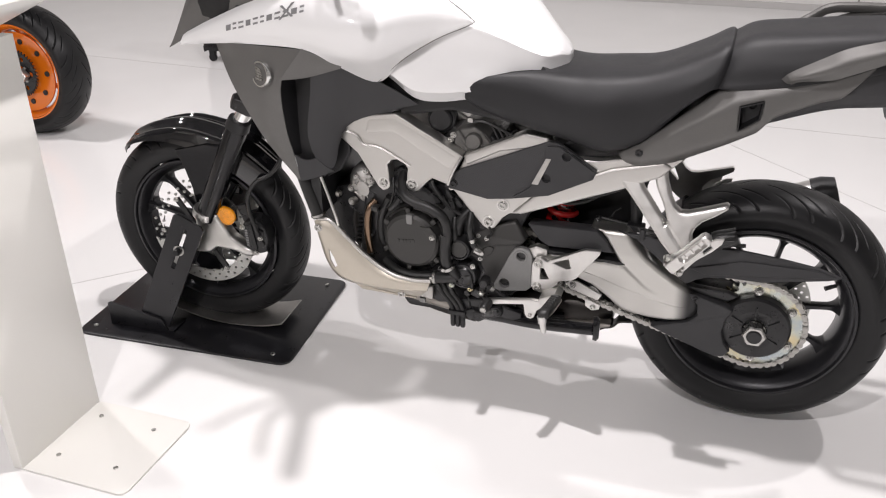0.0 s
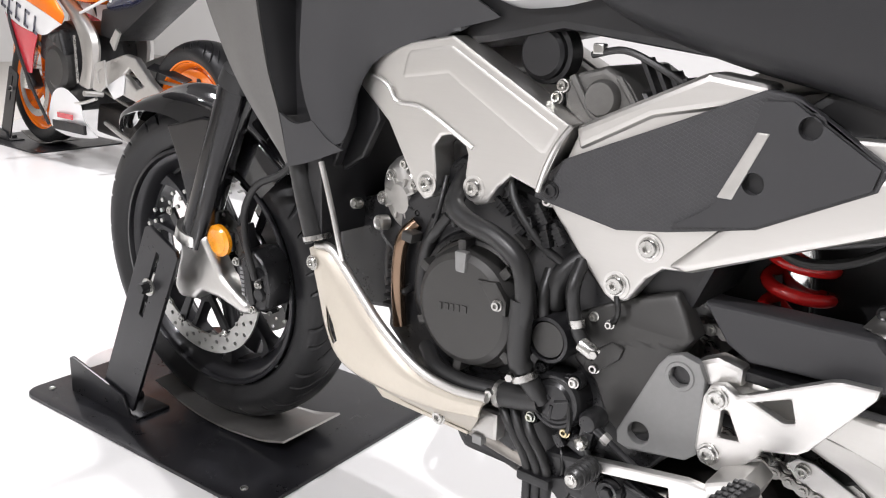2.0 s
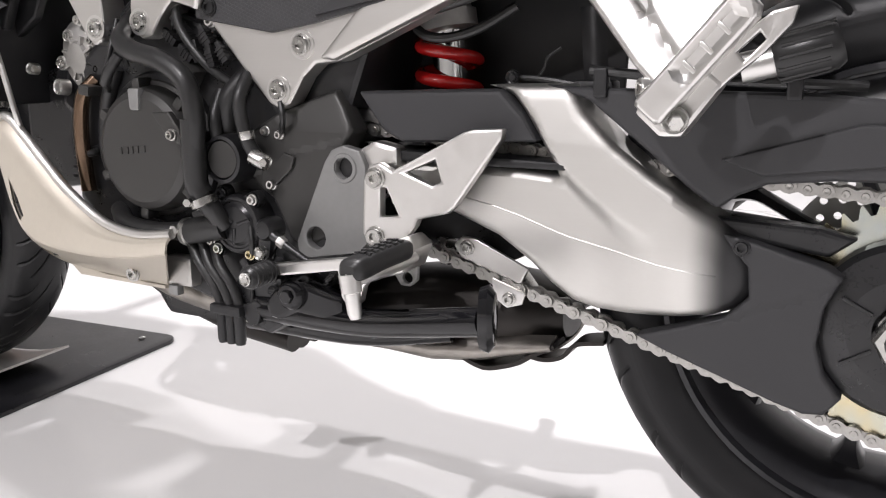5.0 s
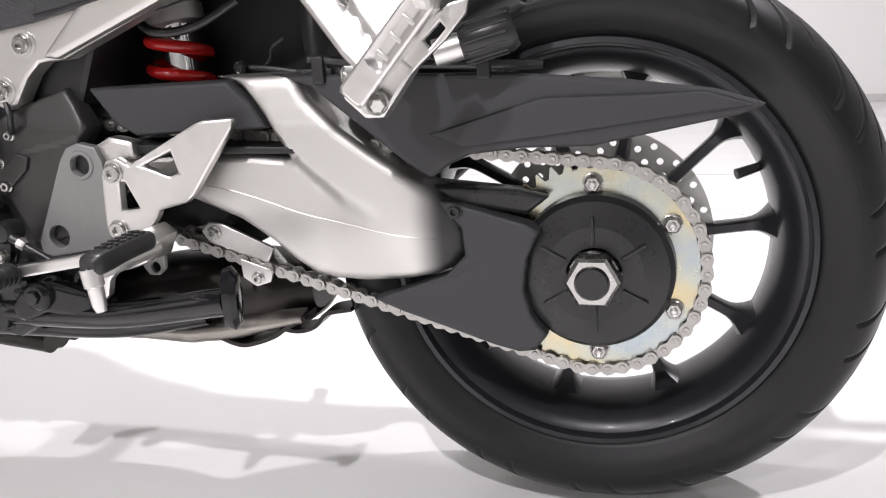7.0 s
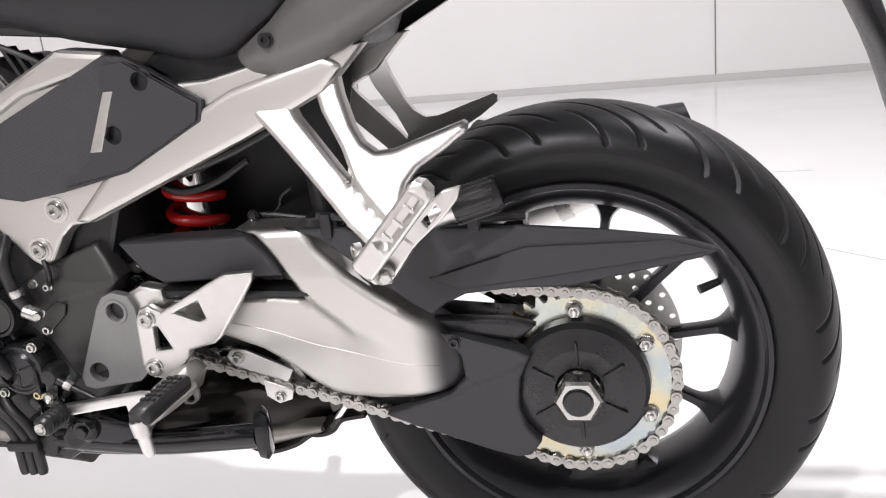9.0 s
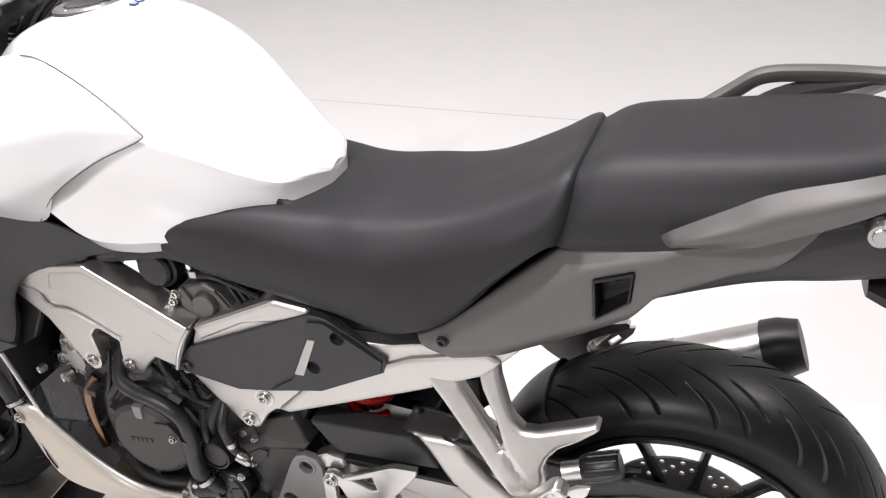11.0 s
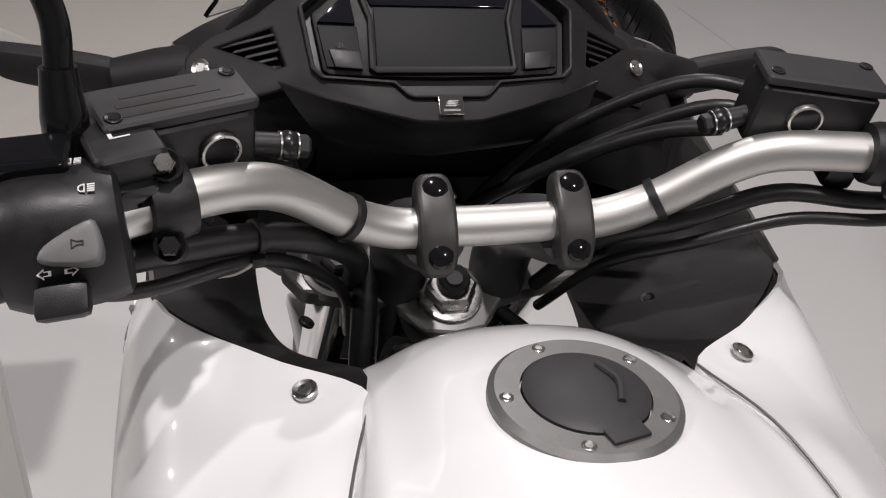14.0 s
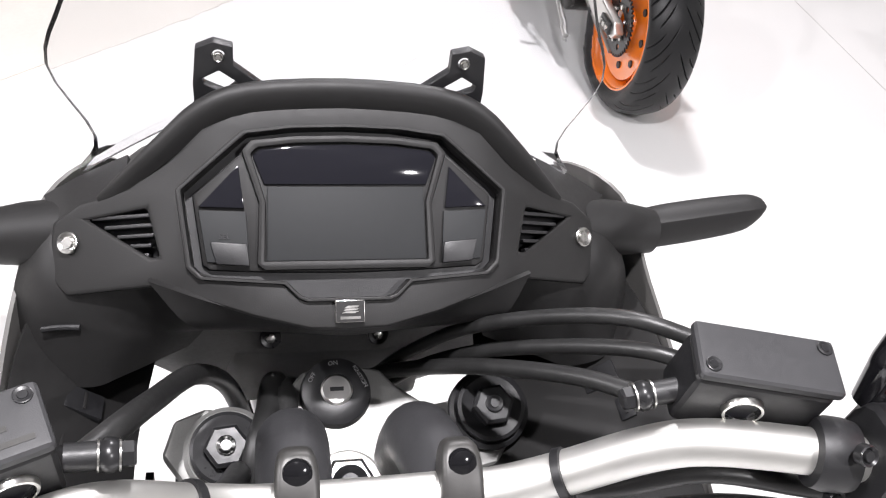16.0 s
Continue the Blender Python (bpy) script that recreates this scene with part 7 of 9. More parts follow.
cluster_o = sym([(0, 0.088), (0.034, 0.087), (0.064, 0.083), (0.071, 0.077), (0.104, 0.047), (0.098, 0.0), (0.091, -0.007), (0.040, -0.011), (0.031, -0.02), (0.026, -0.022), (0, -0.022)])
fascia_o = sym([(0, 0.104), (0.06, 0.101), (0.092, 0.088), (0.138, 0.051), (0.172, 0.044), (0.19, 0.033), (0.195, -0.002), (0.18, -0.016), (0.12, -0.012), (0.06, -0.033), (0.025, -0.042), (0, -0.043)])
vent = [(0.166, 0.033), (0.126, 0.038), (0.118, 0.006), (0.124, 0.006)]
vents = [vent[::-1], [(-u, w) for u, w in vent]]
dash = part("dash_fascia", bend(plate(fascia_o, -0.002, 0.035, 0.006, holes=[cluster_o, *vents], seg=3)), DASHM, bike, "matt black dashboard fascia")
part("dash_rim", move(plate([(u * 1.035, (w - 0.035) * 1.05 + 0.035) for u, w in cluster_o], -0.006, 0.004, 0.002, holes=[cluster_o]), DASH), DASHM, dash)
part("instrument_base", move(plate([(u * 0.99, w) for u, w in cluster_o], 0.008, 0.02, 0), DASH), BLACK, dash)
inst = part("instrument_housing", move(plate(sym([(0, 0.083), (0.034, 0.082), (0.060, 0.079), (0.067, 0.072), (0.098, 0.045), (0.092, 0.0), (0.087, -0.003), (0.05, -0.005), (0, -0.006)]), 0.002, 0.010, 0.003), DASH), DASHM, dash, "black instrument housing")
frame_o = sym([(0, 0.084), (0.034, 0.083), (0.061, 0.080), (0.067, 0.073), (0.0565, 0.04), (0.058, 0.0), (0.053, -0.004), (0, -0.004)])
part("screen_frame", move(plate(frame_o, -0.003, 0.006, 0.0022, holes=[sym([(0, 0.079), (0.033, 0.078), (0.057, 0.075), (0.061, 0.071), (0.052, 0.04), (0.053, 0.002), (0, 0.002)])]), DASH), DASHM, inst)
part("screen", move(plate([(-0.052, 0.002), (0.052, 0.002), (0.051, 0.05), (-0.051, 0.05)], -0.0005, 0.004, 0.001), DASH), LCD, inst, "dark grey blank display")
part("screen_lens", move(plate(sym([(0, 0.078), (0.033, 0.077), (0.056, 0.074), (0.060, 0.070), (0.053, 0.0515), (0, 0.0515)]), -0.0003, 0.004, 0.001), DASH), LCDTOP, inst, "glossy black warning-light lens")
for s in (-1, 1):
    w = [(0.069, 0.064), (0.094, 0.037), (0.0655, 0.036)]
    part("wing_lens", move(plate([(s * u, q) for u, q in w], -0.0012, 0.004, 0.001), DASH), LCDTOP, inst)
    w = [(0.0645, 0.034), (0.094, 0.035), (0.089, 0.002), (0.0625, 0.0)]
    part("wing_panel", move(plate([(s * u, q) for u, q in w], -0.0005, 0.004, 0.001), DASH), LCD, inst)
    w = [(0.064, 0.013), (0.087, 0.015), (0.083, 0.0005), (0.0625, -0.001)]
    part("button", move(plate([(s * u, q) for u, q in w], -0.003, 0.002, 0.0012), DASH), BLACK, inst, "black setting button")
    for k in range(5):
        q = 0.0335 - 0.0064 * k
        x0 = 0.119 + 0.0015 * k
        x1 = 0.163 - 0.0085 * k
        a, b = sorted((s * x0, s * x1))
        part("vent_slat", bend(box(a, b, 0.001, 0.012, q - 0.0012, q + 0.0012, 0.0005)), BLACK, dash)
    part("vent_back", bend(plate([(s * 0.17, 0.036), (s * 0.12, 0.042), (s * 0.113, 0.002), (s * 0.13, 0.0)], 0.016, 0.02, 0)), BLACK, dash)
    knob(DASH @ Vector((s * 0.178, 0.042, 0.0185)), DN + Vector((0, s * 0.35, 0)), 0.0072, 0.0036, STEEL, dash, "dash_screw", 20)
    # side lobe and indicator
    hang = lambda u, w: DASH @ Vector((s * u, 0.001 + 0.046 * max(0.0, (u - 0.10) / 0.08) ** 1.15, w))
    cap = sheet([[(0.196, s * 0.148, 1.232), (0.203, s * 0.180, 1.219), (0.208, s * 0.204, 1.206)], [hang(0.140, 0.048), hang(0.172, 0.042), hang(0.188, 0.032)]], 5, 0.004)
    part("fascia_side", cap, DASHM, bike, "matt black side of the dashboard")
    wing = sheet([[(0.212, s * 0.204, 1.205), (0.234, s * 0.216, 1.178), (0.248, s * 0.225, 1.152), (0.268, s * 0.223, 1.108)],
                  [hang(0.189, 0.033), Vector((0.260, s * 0.202, 1.178)), Vector((0.270, s * 0.207, 1.150)), Vector((0.286, s * 0.206, 1.104))],
                  [hang(0.176, 0.0), Vector((0.274, s * 0.180, 1.168)), Vector((0.281, s * 0.181, 1.145)), Vector((0.290, s * 0.176, 1.100))],
                  [hang(0.124, 0.002), Vector((0.284, s * 0.144, 1.158)), Vector((0.285, s * 0.146, 1.140)), Vector((0.285, s * 0.153, 1.106))],
                  [hang(0.072, -0.016), Vector((0.280, s * 0.098, 1.146)), Vector((0.270, s * 0.100, 1.132)), Vector((0.262, s * 0.112, 1.108))]], 5, 0.004)
    wg = part("dash_wing", wing, DASHM, bike, "matt black wing below the dashboard")
    part("wing_slot", tube([(0.2775, s * 0.203, 1.146), (0.280, s * 0.190, 1.150), (0.2815, s * 0.178, 1.151)], 0.0022, 8), BLACK, wg)
    part("indicator_stalk", tube([(0.222, s * 0.18, 1.186), (0.220, s * 0.215, 1.182), (0.219, s * 0.248, 1.178)], [0.024, 0.0225, 0.018], 20, smooth=False), DASHM, bike)
    ind = loft([[(0.216 + a * c, s * y, (t + b) / 2 + (t - b) / 2 * q) for c, q in ((-1, -0.6), (-1, 0.6), (-0.6, 1), (0.6, 1), (1, 0.6), (1, -0.6), (0.6, -1), (-0.6, -1))] for y, a, t, b in ((0.243, 0.012, 1.192, 1.164), (0.26, 0.013, 1.196, 1.167), (0.295, 0.013, 1.202, 1.174), (0.325, 0.012, 1.206, 1.182), (0.336, 0.010, 1.206, 1.192), (0.342, 0.006, 1.205, 1.199))], 4, 2)
    part("indicator", ind, DASHM, bike, "black front indicator housing")
    # inner panels
    edge = ((0.15, 1.04), (0.158, 1.05), (0.158, 1.055), (0.155, 1.066), (0.141, 1.083), (0.103, 1.095)) if s < 0 else ((0.12, 1.04), (0.102, 1.045), (0.093, 1.05), (0.085, 1.06), (0.082, 1.075), (0.085, 1.09))
    rim = ((0.18, 0.200, 1.150), (0.27, 0.226, 1.140), (0.36, 0.230, 1.122), (0.422, 0.2255, 1.110), (0.490, 0.161, 1.1115), (0.528, 0.103, 1.1085))
    mid = ((0.18, 0.175, 1.09), (0.28, 0.19, 1.097), (0.355, 0.19, 1.09), (0.402, 0.187, 1.095), (0.470, 0.151, 1.10), (0.508, 0.102, 1.103))
    pan = sheet([[(x, s * y, z), (u, s * v, w), (u + dx, s * e, h)] for (x, y, z), (u, v, w), (e, h), dx in zip(rim, mid, edge, (0, 0.004, -0.008, -0.004, -0.018, -0.02))], 5, 0.003)
    liner = sheet([[(0.19, s * 0.20, 1.10), (0.19, s * 0.205, 1.02), (0.19, s * 0.19, 0.94)], [(0.30, s * 0.215, 1.09), (0.30, s * 0.215, 1.02), (0.30, s * 0.20, 0.94)], [(0.40, s * 0.205, 1.09), (0.40, s * 0.205, 1.02), (0.40, s * 0.19, 0.94)], [(0.47, s * 0.15, 1.09), (0.47, s * 0.16, 1.02), (0.47, s * 0.16, 0.92)], [(0.52, s * 0.098, 1.09), (0.52, s * 0.125, 1.02), (0.52, s * 0.14, 0.90)]], 4, 0.003)
    part("inner_liner", move(liner, Matrix.Translation((0, 0.01, 0))), BLACK, bike)
    ip = part("inner_panel", move(pan, Matrix.Translation((0, 0.01, 0))), DASHM, bike, "matt black inner cockpit panel")
    for x, y, z, lx, ly in ((0.300, 0.190, 1.0965, 0.010, 0.014), (0.330, 0.200, 1.0985, 0.013, 0.006)):
        slope = Matrix.Translation((x, s * y + 0.01, z)) @ Matrix.Rotation(radians(38 * s), 4, "X")
        part("panel_slot", move(box(-lx, lx, -ly, ly, -0.004, 0.0012, 0.001), slope), BLACK, ip)
        part("slot_bar", move(box(-lx * 0.7, lx * 0.7, -0.0012, 0.0012, 0.001, 0.0022, 0.0004), slope), DASHM, ip)
    knob((0.416, s * 0.130 + 0.01, 1.078), (0, -s * 0.5, 1), 0.0058, 0.0026, BLACK, ip, "panel_clip", 18)
    # screen brackets
    br = plate([(-0.015, -0.03), (0.0, -0.022), (0.026, -0.012), (0.029, -0.001), (0.010, 0.014), (0.010, 0.027), (-0.002, 0.030), (-0.013, 0.025), (-0.0155, 0.0)], -0.004, 0.004, 0.0015, holes=[circle(0.001, 0.0205, 0.0042, 12), [(-0.0095, 0.004), (0.001, 0.010), (0.013, 0.0015), (0.005, -0.006), (-0.0085, 0.0)]])
    part("screen_bracket", move(br, Matrix.Translation((0.212, s * 0.08 - 0.005, 1.30)) @ Matrix.Rotation(radians(90), 4, "Z") @ (Matrix.Identity(4) if s < 0 else Matrix.Diagonal((-1, 1, 1, 1)))), BLACK, bike, "black screen bracket with a slot")
    knob((0.216, s * 0.079 - 0.005, 1.3205), (1, 0, 0.2), 0.0032, 0.003, STEEL, bike)

# visor hood over the dash
hood = []
for u, w in ((-0.158, 0.044), (-0.142, 0.050), (-0.115, 0.067), (-0.09, 0.087), (-0.06, 0.098), (0, 0.102), (0.06, 0.098), (0.09, 0.087), (0.115, 0.067), (0.142, 0.050), (0.158, 0.044)):
    f = 1 - (abs(u) / 0.165) ** 5
    back_y = 0.046 * max(0.0, (abs(u) - 0.10) / 0.08) ** 1.15
    hood.append([DASH @ Vector(q) for q in ((u, back_y, w - 0.002), (u * (1 + 0.02 * f), back_y - 0.011 * f, w + 0.008 * f), (u * (1 + 0.035 * f), back_y - 0.010 * f, w + 0.017 * f), (u * (1 + 0.05 * f), back_y + 0.004, w + 0.019 * f), (u * (1 + 0.07 * f), back_y + 0.034, w + 0.015 * f))])
hood = sheet(hood, 3, 0.003)
part("dash_visor", hood, DASHM, bike, "matt black visor over the instruments")
chin = sheet([[DASH @ Vector((u * 0.125, 0.002, -0.043 + 0.034 * abs(u) ** 1.5)), Vector((0.309, u * 0.105, 1.165 + 0.012 * abs(u))), Vector((0.289, u * 0.08, 1.143 + 0.01 * abs(u))), Vector((0.258, u * 0.06, 1.126 + 0.006 * abs(u)))] for u in (-1, -0.7, -0.35, 0, 0.35, 0.7, 1)], 4, 0.004)
part("dash_chin", chin, DASHM, bike, "matt black lower edge of the dashboard")
em = part("emblem", move(box(-0.0095, 0.0095, -0.0065, -0.001, -0.0385, -0.024, 0.001), Matrix.Translation((0.0, 0, 0)) @ DASH), STEEL, bike, "small square bright emblem")
em.location = (0.0, 0, 0)
part("emblem_face", move(box(-0.0089, 0.0089, -0.0072, -0.0062, -0.0380, -0.0245, 0), DASH), DASHM, em)
part("emblem_mark", move(merge(*[plate([(-0.0055 + 0.0008 * k, -0.0325 + 0.0016 * k), (0.003 + 0.0008 * k, -0.0325 + 0.0018 * k), (0.006, -0.0312 + 0.0018 * k), (-0.003 + 0.0008 * k, -0.0313 + 0.0018 * k)], -0.0078, -0.007, 0) for k in range(3)], box(-0.0065, 0.0065, -0.0078, -0.007, -0.0364, -0.0346, 0)), DASH), STEEL, em)
front = loft([both(-0.02, [(0, 1.08), (0.05, 1.075), (0.09, 1.04), (0.08, 0.97), (0.03, 0.93), (0, 0.92)]), both(0.06, [(0, 1.16), (0.09, 1.15), (0.16, 1.10), (0.165, 1.0), (0.08, 0.93), (0, 0.91)]), both(0.15, [(0, 1.24), (0.11, 1.225), (0.185, 1.16), (0.2, 1.04), (0.12, 0.94), (0, 0.92)]), both(0.21, [(0, 1.27), (0.12, 1.25), (0.18, 1.19), (0.19, 1.10), (0.12, 1.08), (0, 1.08)])], 4, 3, caps=False)
part("nose_fairing", front, DASHM, bike, "matt black front fairing nose")
part("screen_pane", sheet([[(0.205 - 0.11 * (1 - (u / 1.0) ** 2), u * 0.175 - 0.004, 1.227), (0.203 - 0.10 * (1 - u ** 2), u * 0.163 - 0.004, 1.252), (0.20 - 0.09 * (1 - u ** 2), u * 0.186 - 0.004, 1.303), (0.20 - 0.08 * (1 - u ** 2), u * 0.17 - 0.004, 1.35), (0.215 - 0.07 * (1 - u ** 2), u * 0.14 - 0.004, 1.42)] for u in (-1, -0.66, -0.33, 0, 0.33, 0.66, 1)], 4, 0.004), CLEAR, bike, "clear curved windscreen").visible_shadow = False

# yoke and key
def plan_m(bm):
    for q in bm.verts:
        x, y, z = q.co
        q.co = (x, z, -y)
    bmesh.ops.recalc_face_normals(bm, faces=bm.faces)
    return bm


yoke_o = [(0.392, 0.0), (0.388, 0.025), (0.362, 0.045), (0.355, 0.075), (0.346, 0.115), (0.325, 0.130), (0.300, 0.122), (0.292, 0.10), (0.298, 0.065), (0.280, 0.04), (0.268, 0.03), (0.262, 0.0)]
yoke_o = yoke_o + [(x, -y) for x, y in reversed(yoke_o) if y > 0]
tilt = Matrix.Translation((0.33, 0, 1.062)) @ Matrix.Rotation(radians(25), 4, "Y") @ Matrix.Translation((-0.33, 0, 0))
part("top_yoke", move(plan_m(plate(yoke_o, -0.0, 0.022, 0.005, seg=3)), tilt), YOKEM, bike, "grey sand-cast top yoke")
lowy = [(0.37, 0.0), (0.36, 0.04), (0.30, 0.116), (0.25, 0.122), (0.235, 0.10), (0.25, 0.03)]
lowy = lowy + [(x, -y) for x, y in reversed(lowy) if y > 0]
part("lower_yoke", move(plan_m(plate(lowy, 0.0, 0.035, 0.006, seg=3)), Matrix.Translation((-0.155, 0, -0.312)) @ tilt), ENAMEL, bike, "black lower yoke")
part("steering_stem", tube([(0.285, 0, 0.86), (0.352, 0, 1.030)], 0.022, 24, smooth=False), ENAMEL, bike)
ax = Vector((0.42, 0, 0.9)).normalized()
knob(Vector((0.354, 0, 1.05)), ax, 0.027, 0.006, STEEL, bike, "stem_washer", 36)
knob(Vector((0.356, 0, 1.055)), ax, 0.021, 0.012, STEEL, bike, "stem_nut", 6, True)
knob(Vector((0.361, 0, 1.065)), ax, 0.013, 0.010, BLACK, bike, "stem_plug", 20)
keyring = part("ignition_switch", move(lathe([(0.012, 0.012), (0.019, 0.012), (0.0255, 0.008), (0.027, 0.0), (0.027, -0.06), (0.012, -0.06)], 0, 0, 40), Matrix.Translation((0.29, -0.005, 1.08)) @ ax.to_track_quat("Y", "X").to_matrix().to_4x4()), BLACK, bike, "black ignition switch with white lettering")
km = Matrix.Translation((0.29, -0.005, 1.08)) @ ax.to_track_quat("Y", "X").to_matrix().to_4x4()
part("key_barrel", move(lathe([(0, 0.0135), (0.0102, 0.0135), (0.0118, 0.0122), (0.0125, 0.005), (0, 0.0)], 0, 0, 32), km), FORGED, keyring)
part("key_slot", move(box(-0.0015, 0.0015, 0.0132, 0.0142, -0.005, 0.005, 0), km), BLACK, keyring)


def word(text, size, m, mat, parent, name="lettering"):
    cu = bpy.data.curves.new(name, "FONT")
    cu.body, cu.size, cu.extrude, cu.align_x, cu.align_y = text, size, 0.0002, "CENTER", "CENTER"
    tmp = bpy.data.objects.new("tmp", cu)
    me = bpy.data.meshes.new_from_object(tmp)
    bpy.data.objects.remove(tmp)
    me.transform(m)
    me.name = name
    me.materials.clear()
    me.materials.append(mat)
    ob = new(name, me)
    ob.parent = parent
    return ob


for text, a in (("OFF", 60), ("ON", 5), ("IGNITION", -62)):
    q = radians(a)
    zt = ax
    xd = Vector((1, 0, -0.47)).normalized()
    yd = zt.cross(xd)
    rad = -math.cos(q) * xd - math.sin(q) * yd
    tang = zt.cross(rad) * -1
    m4 = Matrix((tang, rad, zt)).transposed().to_4x4()
    m4.translation = Vector((0.29, -0.005, 1.08)) + rad * 0.0205 + zt * 0.0118
    word(text, 0.0047 if len(text) < 4 else 0.0042, m4, GREYPRINT, keyring)
wm = DASH @ Matrix(((1, 0, 0, -0.078), (0, 0, -1, -0.0012), (0, 1, 0, 0.018), (0, 0, 0, 1)))
word("SEL", 0.0048, wm, BLACK, inst)
head_o = [(0.385, -0.045), (0.40, -0.052), (0.43, -0.060), (0.47, -0.075), (0.50, -0.08), (0.50, 0.08), (0.47, 0.075), (0.43, 0.060), (0.40, 0.052), (0.385, 0.045), (0.392, 0.02), (0.388, 0.0), (0.392, -0.02)]
part("head_bracket", move(plan_m(plate(head_o, -1.036, -0.985, 0.012, seg=4)), Matrix.Translation((0, -0.006, 0))), FORGED, bike, "polished aluminium steering head bracket")
part("head_tube", tube([(0.318, -0.004, 0.93), (0.366, -0.004, 1.035)], 0.036, 32, smooth=False), ENAMEL, bike, "black steering head tube")
for s in (-1, 1):
    knob((0.408, s * 0.0185 - 0.006, 1.034), (0.25, 0, 1), 0.0125, 0.006, ENAMEL, bike, "bolt_flange", 24)
    knob((0.4095, s * 0.0185 - 0.006, 1.040), (0.25, 0, 1), 0.0075, 0.006, BLACK, bike, "bolt", 6, True)
    knob((0.205, s * 0.045 - 0.006, 1.055), (0.8, 0, 0.6), 0.009, 0.004, ENAMEL, bike, "panel_screw")
    knob((0.2082, s * 0.045 - 0.006, 1.0574), (0.8, 0, 0.6), 0.004, 0.0016, STEEL, bike, "screw_core", 6, True)
for k in range(4):
    part("harness_wire", tube([(0.385 + 0.012 * k, -0.04 - 0.012 * k, 1.03), (0.40 + 0.016 * k, -0.055 - 0.006 * k, 1.042), (0.43 + 0.01 * k, -0.07 + 0.012 * k, 1.035), (0.455 + 0.008 * k, -0.09 + 0.015 * k, 1.0)], 0.0035, 8), HOSE, bike)
part("headlight_shroud", plate([(0.06, 0.93), (0.10, 1.08), (0.19, 1.13), (0.20, 1.06), (0.17, 0.93)], -0.09, 0.09, 0.01), BLACK, bike)
for pts, r in (([(0.372, -0.072, 0.95), (0.368, -0.071, 1.01), (0.345, -0.065, 1.075), (0.31, -0.055, 1.085), (0.26, -0.05, 1.06), (0.22, -0.04, 1.0)], 0.010),
               ([(0.362, -0.05, 0.95), (0.352, -0.046, 1.03), (0.33, -0.042, 1.075), (0.29, -0.042, 1.08), (0.23, -0.035, 1.02)], 0.009),
               ([(0.25, 0.02, 1.04), (0.27, 0.05, 1.10), (0.31, 0.09, 1.17), (0.37, 0.15, 1.235), (0.40, 0.20, 1.24)], 0.0052),
               ([(0.25, 0.03, 1.03), (0.275, 0.06, 1.09), (0.32, 0.10, 1.155), (0.385, 0.16, 1.222), (0.41, 0.205, 1.225)], 0.0052),
               ([(0.24, 0.015, 1.03), (0.27, 0.035, 1.08), (0.33, 0.08, 1.15), (0.39, 0.125, 1.205), (0.426, 0.155, 1.226)], 0.0058),
               ([(0.44, -0.15, 1.218), (0.41, -0.135, 1.205), (0.36, -0.125, 1.165), (0.30, -0.105, 1.12), (0.26, -0.085, 1.06), (0.24, -0.07, 0.98)], 0.0075),
               ([(0.505, -0.25, 1.190), (0.484, -0.20, 1.186), (0.462, -0.15, 1.178), (0.442, -0.112, 1.160), (0.40, -0.085, 1.12), (0.34, -0.075, 1.06), (0.28, -0.07, 0.98)], 0.0092),
               ([(0.520, -0.258, 1.196), (0.512, -0.238, 1.180), (0.498, -0.21, 1.171), (0.468, -0.152, 1.166), (0.43, -0.115, 1.13), (0.36, -0.085, 1.06), (0.29, -0.07, 0.97)], 0.0045),
               ([(0.492, 0.31, 1.20), (0.47, 0.25, 1.19), (0.455, 0.19, 1.19), (0.445, 0.13, 1.165), (0.41, 0.09, 1.13), (0.36, 0.07, 1.06)], 0.0065),
               ([(0.496, 0.315, 1.195), (0.48, 0.26, 1.18), (0.465, 0.20, 1.175), (0.45, 0.14, 1.15), (0.41, 0.10, 1.11), (0.35, 0.08, 1.03)], 0.0045),
               ([(0.36, -0.03, 1.0), (0.40, -0.06, 0.98), (0.42, -0.07, 0.93)], 0.008),
               ([(0.34, 0.05, 1.02), (0.37, 0.08, 1.0), (0.38, 0.09, 0.95)], 0.007)):
    part("control_cable", tube(pts, r, 12), HOSE, bike)
tie = part("cable_tie", move(lathe([(0.0093, -0.0028), (0.0112, -0.0022), (0.0112, 0.0022), (0.0093, 0.0028)], 0, 0, 20, True), Matrix.Translation((0.464, -0.154, 1.179)) @ Vector((0.4, -0.9, 0.16)).to_track_quat("Y", "Z").to_matrix().to_4x4()), BLACK, bike, "black cable tie on the wiring loom")
part("tie_head", move(box(-0.003, 0.003, -0.004, 0.004, -0.003, 0.003, 0.001), Matrix.Translation((0.475, -0.153, 1.170))), BLACK, tie)
part("tie_tail", tube([(0.475, -0.154, 1.170), (0.480, -0.165, 1.166), (0.482, -0.176, 1.165)], [0.0014, 0.0012, 0.0009], 8), CAST, tie, "pale loose end of the cable tie")

